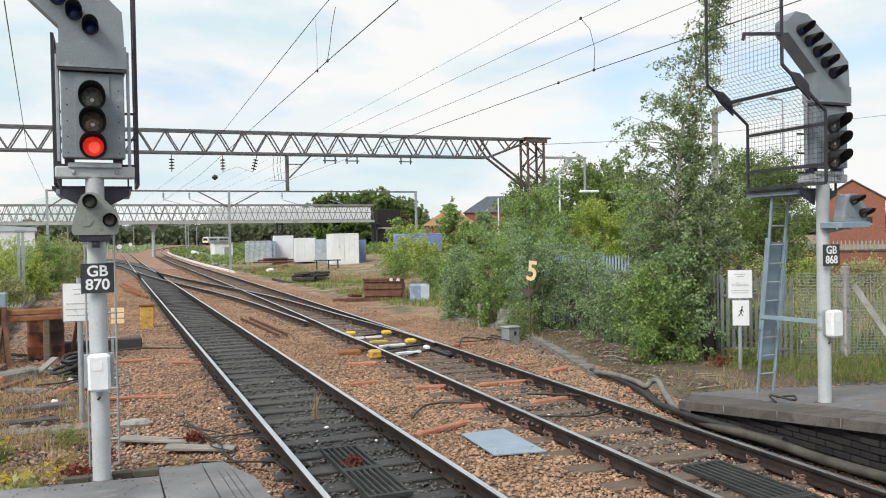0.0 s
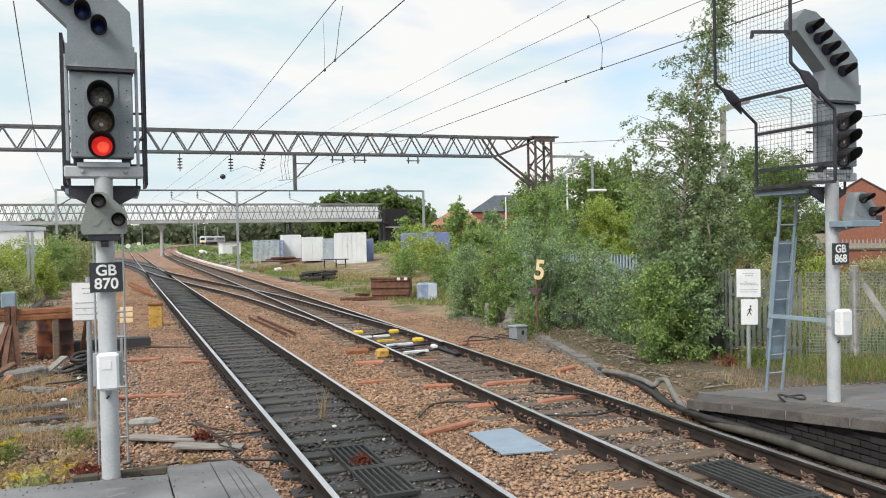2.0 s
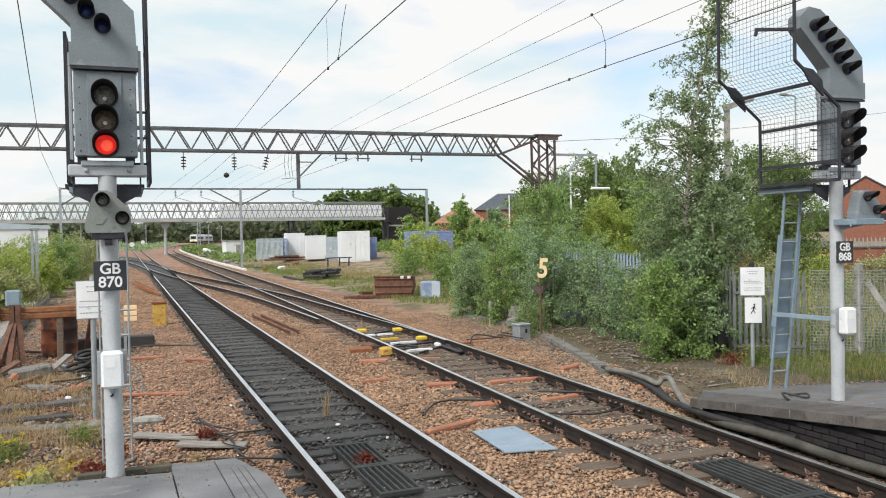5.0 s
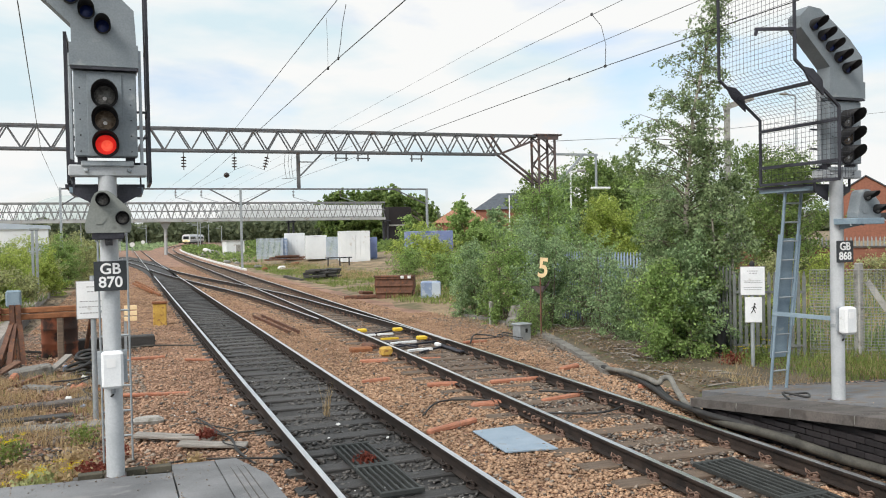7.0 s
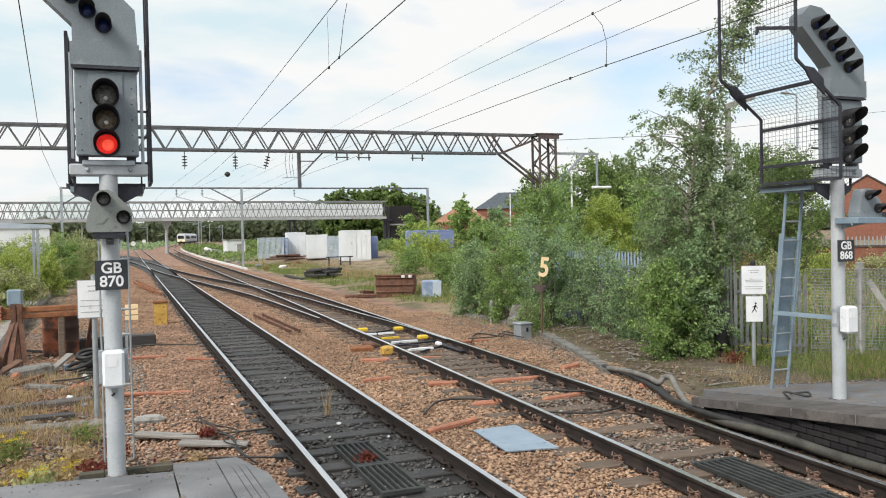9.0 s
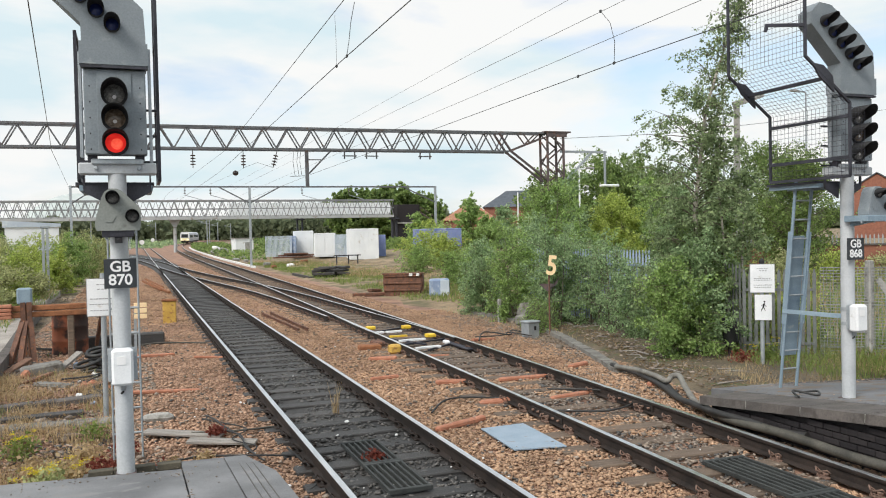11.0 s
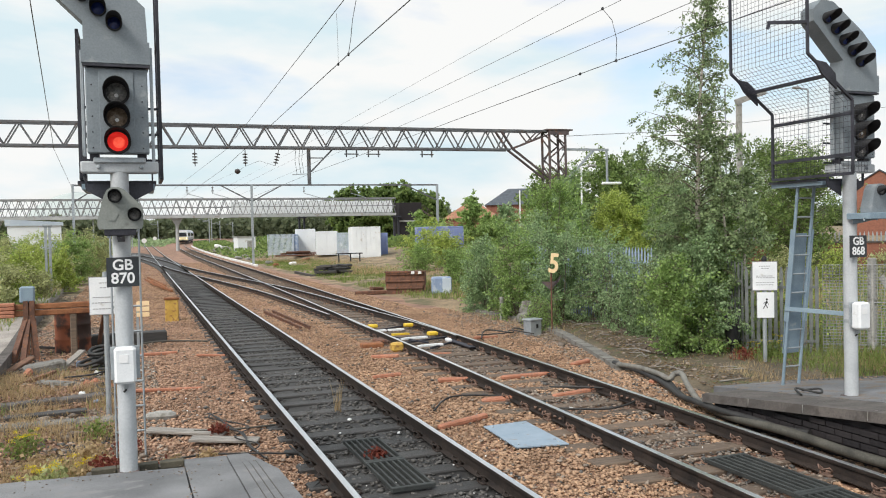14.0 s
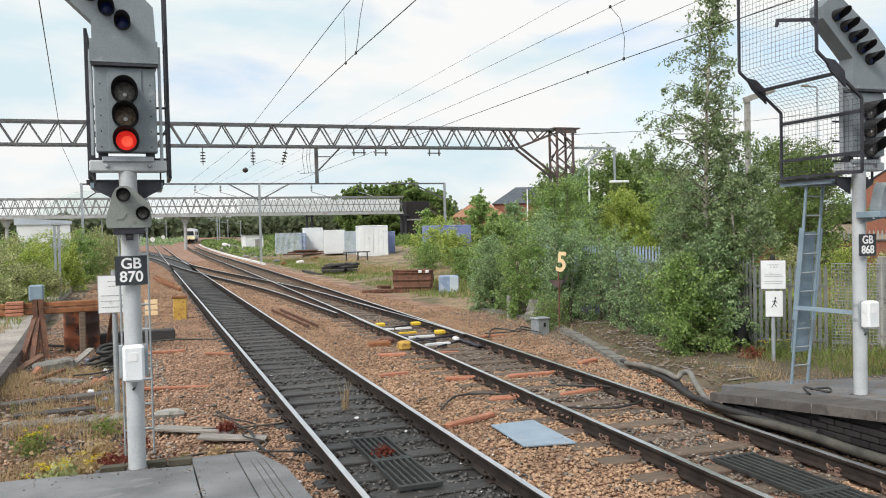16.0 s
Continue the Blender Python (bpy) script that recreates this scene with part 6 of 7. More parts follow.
def build_markers():
    t = thing("distance_sign", "cream figure five on a thin rusty post", "sign", pose(7.20, 18.15, -0.2, 0, 0, -20))
    part("post", Shape().tube([(0, 0, -0.2), (0.0, 0, 1.55)], 0.022, n=8), "rust_dark", t)
    part("backing", Shape().prism([(-0.26, 1.30), (0.20, 1.30), (0.26, 1.48), (0.20, 1.36), (0.06, 1.16), (-0.04, 1.10), (-0.20, 1.24)], -0.012, 0.012), "gantry_rust", t, "dull dark mounting plate")
    text_mesh("5", 0.69, "cream5", t, pose(0.07, -0.03, 1.74, 90, 0, 0) @ Matrix.Rotation(radians(-7), 4, "Z") @ Matrix.Diagonal((0.80, 1.0, 1.0, 1.0)), "numeral", bold=0.016)
    b = thing("junction_box", "grey concrete lineside junction box", "box", pose(6.62, 18.1, -0.24, 0, 0, 12))
    part("body", Shape().box((0, 0, 0.20), (0.36, 0.30, 0.40), ch=0.02), "galv", b)
    part("lid", Shape().box((0, 0, 0.415), (0.40, 0.34, 0.05), ch=0.015), "galv", b)
    part("slot", Shape().box((0.03, -0.155, 0.26), (0.06, 0.012, 0.10)), "black", b, "dark opening")
    m = thing("marker_post", "short white-grey marker post by the track", "post", pose(7.35, 21.5, -0.25))
    part("post", Shape().box((0, 0, 0.35), (0.09, 0.09, 0.75), ch=0.015), "concrete", m)
    m = single("concrete_block", Shape().box((8.15, 21.1, 0.05), (0.75, 0.5, 0.5), pose(0, 0, 0, 10, 20, 25), 0.09), "concrete_dark", "tumbled grey concrete block under the bushes", "concrete block")
    single("concrete_block", Shape().box((7.55, 20.4, -0.05), (0.5, 0.35, 0.3), pose(0, 0, 0, -8, 5, 50), 0.06), "concrete_dark", "grey concrete lump under the bushes", "concrete block")
    y = thing("yellow_track_box", "faded yellow lineside box on the ballast", "box", pose(-1.62, 26.7, -0.24, 0, 0, -4))
    part("body", Shape().box((0, 0, 0.36), (0.40, 0.28, 0.72), ch=0.02), "ochre", y)
    part("lid", Shape().box((0, 0, 0.75), (0.46, 0.34, 0.07), ch=0.015), "rust", y, "rusty lid")
    p = thing("cover_plate", "blue-grey painted steel cover plate lying on the ballast", "cover plate")
    part("plate", Shape().slab([(1.62, 9.74), (2.25, 9.76), (2.20, 8.50), (1.56, 8.62)], -0.165, -0.150), "plate", p)
    for x, yy in ((1.70, 9.62), (2.15, 9.64), (2.12, 8.62), (1.64, 8.72)):
        part("bolt", Shape().lathe([(0.014, -0.15), (0.014, -0.143), (0.008, -0.14)], (x, yy, 0), n=6), "galv", p)
    part("frame", Shape().slab([(1.70, 9.70), (2.18, 9.72), (2.13, 8.60), (1.63, 8.70)], -0.26, -0.166), "concrete", p)


build_markers()


def grating(label, x0, x1, y0, y1, z, skew=0.0):
    t = thing("track_grating", label, "grating")
    for y in (y0, (y0 + y1) / 2 - 0.03, (y0 + y1) / 2 + 0.03, y1):
        part("cross_bar", Shape().box(((x0 + x1) / 2, y, z), (x1 - x0, 0.05, 0.05), ch=0.006), "grating", t)
    n = 7
    for i in range(n):
        x = x0 + 0.02 + (x1 - x0 - 0.04) * i / (n - 1)
        part("long_bar", Shape().box((x, (y0 + y1) / 2, z - 0.004), (0.024, y1 - y0, 0.045), ch=0.004), "grating", t)
    return t


grating("dark composite grating in two panels between the rails", -0.30, 0.16, 7.62, 9.60, -0.12)
grating("dark composite grating on the curving track", 3.12, 3.66, 4.6, 7.15, -0.12)


def build_debris():
    random.seed(5)
    # orange clay and timber lengths on the ballast: x, y, length, turn, thickness
    rows = [(-2.25, 19.05, 0.9, 12, 0.09), (-2.15, 14.5, 1.1, 4, 0.07), (-1.05, 18.2, 0.8, -10, 0.06), (1.58, 14.0, 0.55, 10, 0.09), (2.55, 13.05, 0.65, -8, 0.10), (2.60, 11.18, 0.70, -12, 0.12),
            (1.50, 10.15, 0.85, 18, 0.09), (3.80, 12.85, 0.95, 0, 0.09), (3.80, 11.15, 0.8, 6, 0.09), (5.25, 17.9, 0.7, 15, 0.09), (5.35, 13.6, 0.5, 20, 0.10), (5.6, 11.4, 0.45, 10, 0.11), (2.2, 16.2, 0.6, -30, 0.10), (3.3, 16.0, 0.6, -5, 0.08)]
    for x, y, l, a, d in rows:
        s = Shape()
        s.box((0, 0, 0), (l, d * 1.1, d * 0.8), ch=d * 0.2)
        single("orange_block", s, "orange", "broken orange clay length lying on the ballast", "debris", pose(x, y, -0.175 + d * 0.15, random.uniform(-6, 6), random.uniform(-4, 4), a), "orange debris")
    for x, y, l, w, a, lab in ((-2.05, 11.1, 1.05, 0.20, -24, "grey weathered plank beside the platform end"), (-1.62, 10.45, 0.85, 0.20, -18, "grey weathered plank beside the platform end")):
        single("timber_plank", Shape().box((0, 0, 0), (l, w, 0.035), ch=0.006), "wood", lab, "plank", pose(x, y, -0.13, 2, 3, a))
    single("concrete_slab", Shape().box((0, 0, 0), (1.9, 0.30, 0.14), ch=0.02), "concrete_dark", "long concrete slab edge among weeds", "slab", pose(-3.7, 12.4, -0.17, 0, 0, -4))
    single("concrete_slab", Shape().box((0, 0, 0), (2.6, 0.24, 0.16), ch=0.02), "coping", "long dark kerb stone among weeds", "slab", pose(-4.4, 14.0, -0.16, 0, 0, 10))
    single("concrete_lump", Shape().lathe([(0.03, -0.22), (0.06, -0.17), (0.075, 0.0), (0.07, 0.13), (0.03, 0.20)], (0, 0, 0), "x", 8, False), "concrete", "pale lump of concrete beside the post", "concrete lump", pose(-2.32, 12.3, -0.14, 0, 0, -10))
    for i, (x, y) in enumerate(((-1.15, 8.35), (-1.7, 9.4), (0.1, 10.9), (-0.2, 10.2), (2.9, 10.3), (3.2, 10.2), (-2.6, 16.8), (-3.6, 16.2), (-3.5, 15.8), (0.5, 9.9), (-1.1, 12.9))):
        single("litter", Shape().box((0, 0, 0), (random.uniform(0.03, 0.07), random.uniform(0.025, 0.05), 0.02), ch=0.008), "litter", "small scrap of pale litter on the ballast", "litter", pose(x, y, -0.15, random.uniform(-20, 20), random.uniform(-20, 20), random.uniform(0, 90)), "scraps of litter")
    # broken boards, slabs and cable scraps among the weeds
    for x, y, l, w, a, m in ((-3.5, 15.2, 0.9, 0.16, 20, "wood_rust"), (-4.0, 15.9, 0.7, 0.22, -35, "concrete_dark"), (-3.2, 14.6, 0.6, 0.12, 60, "sleeper"), (-3.9, 13.1, 1.1, 0.14, 8, "sleeper"), (-3.3, 11.6, 0.7, 0.13, -14, "sleeper_brown"), (-4.4, 16.6, 0.9, 0.12, 50, "rust_dark"), (-3.1, 16.1, 0.55, 0.2, 15, "concrete_dark"), (-4.9, 18.6, 1.2, 0.14, 75, "wood_rust"), (-4.6, 21.2, 1.6, 0.2, 4, "sleeper"), (-3.6, 22.6, 1.3, 0.2, -6, "sleeper")):
        single("broken_board", Shape().box((0, 0, 0), (l, w, 0.06), ch=0.01), m, "broken board or slab lying among weeds and rubble", "debris", pose(x, y, -0.13, random.uniform(-8, 8), random.uniform(-8, 8), a), "debris by the buffer stop")
    single("bond_clamp", Shape().box((0, 0, 0), (0.10, 0.22, 0.10), ch=0.02), "ochre", "ochre-painted bond clamp at the rail foot", "clamp", pose(2.78, 9.71, -0.13, 0, 0, 10))
    for x, y, l, mat, lab in ((-4.2, 18.4, 0.22, "litter", "crumpled pale plastic scrap by the buffer stop"), (-3.9, 18.9, 0.16, "litter", "crumpled pale plastic scrap by the buffer stop"), (-3.75, 17.9, 0.2, "bin_blue", "blue plastic scrap by the buffer stop"), (-3.35, 16.6, 0.15, "litter", "small white scrap among rubble"), (-3.5, 14.5, 0.12, "litter", "small white scrap among rubble"), (-3.25, 13.7, 0.10, "bin_blue", "small blue scrap among rubble"), (-4.6, 17.2, 0.25, "orange", "broken orange clay piece among rubble"), (-3.4, 15.4, 0.3, "orange", "broken orange clay piece among rubble"), (-3.05, 14.9, 0.22, "rust", "rusty scrap among rubble")):
        single("scrap", Shape().lathe([(0.12 * l, -0.5 * l), (0.3 * l, -0.3 * l), (0.22 * l, 0.0), (0.34 * l, 0.25 * l), (0.1 * l, 0.5 * l)], (0, 0, 0), "x", 7, False), mat, lab, "litter", pose(x, y, -0.11, random.uniform(-30, 30), random.uniform(-15, 15), random.uniform(0, 180)), "scraps by the buffer stop")
    # loose rails lying beside the line
    for k in range(2):
        single("loose_rail", Shape().sweep([(a * 0.8, b * 0.8) for a, b in RAIL], [(1.55 + 0.25 * k, 22.0, -0.09), (1.35 + 0.28 * k, 27.5, -0.09)]), "rust_dark", "rusty length of rail lying between the tracks", "rail", group="loose rails")
    # cables
    def cable(pts, r, mat, label):
        pts = [Vector(p) for p in pts]
        line = []
        for i in range(len(pts) - 1):
            p0, p1, p2, p3 = pts[max(i - 1, 0)], pts[i], pts[i + 1], pts[min(i + 2, len(pts) - 1)]
            for j in range(6):
                t = j / 6
                line.append(0.5 * ((2 * p1) + (p2 - p0) * t + (2 * p0 - 5 * p1 + 4 * p2 - p3) * t * t + (3 * p1 - p0 - 3 * p2 + p3) * t ** 3))
        line.append(pts[-1])
        single("cable", Shape().tube(line, r, n=8), mat, label, "cable")
    cable([(5.72, 13.0, -0.10), (5.63, 12.5, -0.08), (5.50, 11.6, -0.09), (5.24, 10.75, -0.09), (4.95, 10.0, -0.10), (4.72, 9.3, -0.05), (4.60, 8.7, -0.03), (4.60, 8.1, -0.02), (4.60, 7.6, -0.03), (4.63, 7.2, 0.0)], 0.045, "cable_black", "black cable along the platform wall")
    cable([(5.0, 9.55, -0.10), (4.74, 9.0, -0.09), (4.60, 8.4, -0.07), (4.58, 7.7, -0.04), (4.56, 7.1, -0.04), (4.56, 6.5, -0.06), (4.56, 5.8, -0.05), (4.56, 4.0, -0.05)], 0.058, "cable", "thick grey cable along the platform wall")
    cable([(5.62, 12.7, -0.08), (5.55, 11.9, -0.02), (5.42, 11.2, 0.0), (5.30, 10.75, 0.0), (5.42, 10.78, 0.06), (5.44, 10.62, 0.09), (5.22, 10.2, 0.02), (4.95, 9.65, -0.06), (4.78, 9.3, -0.08)], 0.045, "cable_pale", "kinked grey cable by the platform end")
    cable([(5.66, 12.6, -0.10), (5.60, 11.9, -0.08), (5.42, 11.0, -0.07), (5.15, 10.4, -0.09), (4.9, 9.8, -0.11)], 0.04, "cable_black", "black cable along the platform wall")
    for k in range(5):
        q = random.uniform(-0.11, 0.11)
        cable([(-1.66 + q, 12.2, -0.15), (-1.60 - q, 11.6 + q, -0.11), (-1.46 + q * 2, 11.0, -0.12), (-1.40 - q, 10.5 - q, -0.10), (-1.36 + q, 10.0, -0.12), (-1.28 - q, 9.5 + 3 * q, -0.15)], random.uniform(0.006, 0.010), "cable_black", "tangled black cables across the ballast")
    cable([(-2.3, 9.6, -0.1), (-1.9, 9.75, -0.11), (-1.2, 9.55, -0.13), (-0.85, 9.5, -0.16)], 0.012, "cable_black", "black cable across the ballast")
    cable([(-1.95, 11.05, -0.12), (-1.4, 10.95, -0.13), (-0.85, 11.1, -0.16)], 0.012, "cable", "thin dull cable across the ballast")
    cable([(-0.9, 9.9, -0.16), (-0.8, 8.6, -0.16), (-0.95, 8.2, -0.17)], 0.014, "cable_black", "thin black cable by the rail")
    cable([(1.35, 10.9, -0.15), (1.9, 11.6, -0.13), (2.6, 11.4, -0.14), (3.0, 10.6, -0.12)], 0.014, "cable_black", "thin black cable across the ballast")
    cable([(3.6, 11.6, -0.12), (4.3, 10.8, -0.08), (4.25, 10.1, -0.1), (3.6, 9.8, -0.12), (3.0, 10.2, -0.14)], 0.016, "cable_black", "looped black cable over the sleepers")
    cable([(-3.3, 20.5, -0.18), (-2.2, 21.2, -0.15), (-1.0, 20.8, -0.17)], 0.02, "cable", "pale cable across the ballast")
    cable([(5.2, 7.9, 0.27), (5.35, 8.15, 0.30), (5.5, 7.9, 0.27), (5.7, 8.1, 0.27), (5.5, 8.2, 0.25)], 0.014, "cable_black", "coiled black cable at the signal foot")
    cable([(5.0, 17.6, -0.14), (5.5, 18.4, -0.05), (6.0, 18.0, -0.1), (6.3, 18.5, -0.06), (6.6, 18.0, -0.12)], 0.018, "cable_black", "tangled black cable beside the junction box")
    cable([(5.2, 18.3, -0.14), (5.7, 17.7, -0.06), (6.1, 18.3, -0.08), (6.5, 17.8, -0.14)], 0.014, "cable_black", "tangled black cable beside the junction box")
    cable([(-3.6, 16.9, -0.1), (-3.2, 16.4, -0.02), (-2.95, 15.6, -0.1), (-3.3, 15.0, -0.08), (-3.0, 14.2, -0.12)], 0.022, "cable_black", "black cable tangled among the rubble")
    cable([(-3.9, 16.4, -0.12), (-3.4, 16.0, -0.04), (-3.1, 16.6, -0.06), (-3.5, 15.4, -0.1), (-2.9, 15.0, -0.1)], 0.016, "cable_black", "black cable tangled among the rubble")
    bn = thing("black_bin", "small black plastic bin by the dark fence", "bin", pose(8.25, 12.75, -0.2, 0, 0, 10))
    part("body", Shape().lathe([(0.10, 0.30), (0.13, 0.55), (0.14, 0.85), (0.12, 0.86)], n=12), "black", bn)
    part("stand", Shape().bar((0, 0, 0), (0, 0, 0.4), 0.05), "black_steel", bn)
    tr = thing("cable_trough", "low grey concrete cable trough running beside the bushes", "cable trough")
    pts = [(7.65, 25.0), (7.68, 22.1), (7.70, 20.2), (7.50, 18.9), (7.0, 16.95), (6.25, 14.45), (5.65, 12.6)]
    for (xa, ya), (xb, yb) in zip(pts, pts[1:]):
        n = max(2, int(math.hypot(xb - xa, yb - ya) / 0.62))
        for i in range(n):
            a, b = i / n, (i + 0.96) / n
            part("trough_lid", Shape().bar((xa + (xb - xa) * a, ya + (yb - ya) * a, -0.17), (xa + (xb - xa) * b, ya + (yb - ya) * b, -0.165 + random.uniform(-0.012, 0.012)), 0.22, 0.11), "concrete_dark", tr)


build_debris()


def build_leaf_mould():
    """Dark leaf mould between the trough and the fence, bush shade included in its colour."""
    s = Shape()
    vs, fs = [], []
    ys = list(np.arange(9.9, 26.1, 0.4))
    for y in ys:
        left = float(np.interp(y, (9.9, 12.6, 14.45, 16.95, 18.9, 20.2, 26.0), (5.6, 5.95, 6.5, 7.2, 7.7, 7.9, 7.9))) + 0.12 * noise.noise(Vector((y * 1.3, 2, 0)))
        right = float(np.interp(y, (9.9, 12.0, 13.5, 26.0), (9.2, 10.0, 11.5, 12.5)))
        for i in range(13):
            x = left + (right - left) * i / 12
            rim = -0.06 if i in (0, 12) or y in (ys[0], ys[-1]) else 0.0
            vs.append((x, y, -0.135 + rim + min(0.06, (x - left) * 0.03) + 0.6 * hump(x * 1.7, y * 1.7)))
    for j in range(len(ys) - 1):
        for i in range(12):
            a = j * 13 + i
            fs.append((a, a + 1, a + 14, a + 13))
    bed = single("leaf_mould", s.add(vs, fs, True), "humus", "leaf mould and soil under the bushes, darkened in colour for their shade", "ground", kind="structure")
    rg = np.random.default_rng(17)
    n = 5200
    y = rg.uniform(10.0, 25.0, n)
    x = np.interp(y, (9.9, 12.6, 14.45, 16.95, 18.9, 20.2, 26.0), (5.7, 6.05, 6.6, 7.3, 7.8, 8.0, 8.0)) + np.abs(rg.normal(0, 1.2, n))
    z = np.array([-0.10 + 0.6 * hump(a * 1.7, b * 1.7) for a, b in zip(x, y)])
    leaf = part("fallen_leaves", leaves_mesh("fallen_leaves", np.stack([x, y, z], 1), 0.06, "dead_leaf", 0.7), "dead_leaf", bed, "dead brown leaves")
    leaf["kind"] = "stuff"
    keep = slice(0, 900)
    stones("mould_rubble", np.stack([x[keep] + 0.05, y[keep], z[keep] + 0.005], 1), 0.028, "stone_grey", "small grey rubble on the leaf mould", bed)
    for k in range(26):
        yy = rg.uniform(10.4, 20.0)
        xx = float(np.interp(yy, (9.9, 12.6, 14.45, 16.95, 18.9, 20.2), (6.0, 6.3, 6.9, 7.6, 8.1, 8.2))) + abs(rg.normal(0, 0.7))
        a, l = rg.uniform(0, 6.28), rg.uniform(0.25, 0.9)
        single("fallen_twig", Shape().tube([(xx, yy, -0.08), (xx + l * 0.5 * math.cos(a), yy + l * 0.5 * math.sin(a), -0.05), (xx + l * math.cos(a + 0.3), yy + l * math.sin(a + 0.3), -0.09)], rg.uniform(0.008, 0.018), n=5, r1=0.004), "wood", "pale dead twig lying on the leaf mould", "twig", group="fallen twigs")


build_leaf_mould()


def build_point_machine():
    t = thing("point_mechanism", "point rods and stretcher bars painted white and yellow", "point mechanism")
    rods = [
        ("white", (3.10, 19.88), (3.33, 19.87)),
        ("white", (3.38, 19.84), (3.80, 19.87)),
        ("white", (3.16, 18.01), (3.41, 18.09)),
        ("white", (3.43, 18.08), (3.81, 18.10)),
        ("white", (3.33, 16.75), (3.70, 16.75)),
        ("white", (3.12, 16.68), (3.33, 16.75)),
        ("yellow", (3.19, 18.93), (3.63, 18.92)),
        ("black_steel", (3.00, 19.04), (3.57, 17.34)),
        ("black_steel", (3.11, 17.60), (4.32, 18.04)),
        ("black_steel", (3.32, 16.47), (4.02, 17.09)),
        ("black_steel", (3.00, 20.07), (4.16, 20.81)),
    ]
    for mat, (xa, ya), (xb, yb) in rods:
        thin = mat == "black_steel"
        part("stretcher_bar", Shape().bar((xa, ya, -0.10 if thin else -0.075), (xb, yb, -0.10 if thin else -0.075), 0.05 if thin else 0.11, 0.04), mat, t, "dark steel rod" if thin else "painted stretcher bar")
    for x, y in ((4.13, 20.48), (4.09, 18.48), (3.22, 20.73)):
        part("yellow_cover", Shape().box((x, y, -0.05), (0.24, 0.20, 0.09), ch=0.02), "yellow", t, "yellow cap")
    part("white_cover", Shape().box((4.03, 17.24, -0.06), (0.11, 0.22, 0.08), ch=0.02), "white", t)
    part("end_block", Shape().box((2.73, 17.03, -0.10), (0.28, 0.24, 0.20), ch=0.04), "ochre", t, "rusty ochre end block")
    part("foot_block", Shape().box((2.38, 17.85, -0.15), (0.5, 0.3, 0.14), ch=0.03), "rust", t)
    part("foot_block", Shape().box((2.69, 18.22, -0.14), (0.26, 0.5, 0.16), ch=0.03), "rust_dark", t)
    part("slide_plate", Shape().box((4.21, 17.03, -0.12), (0.14, 1.6, 0.04), ch=0.01), "black_steel", t, "dark steel slide plate")


build_point_machine()


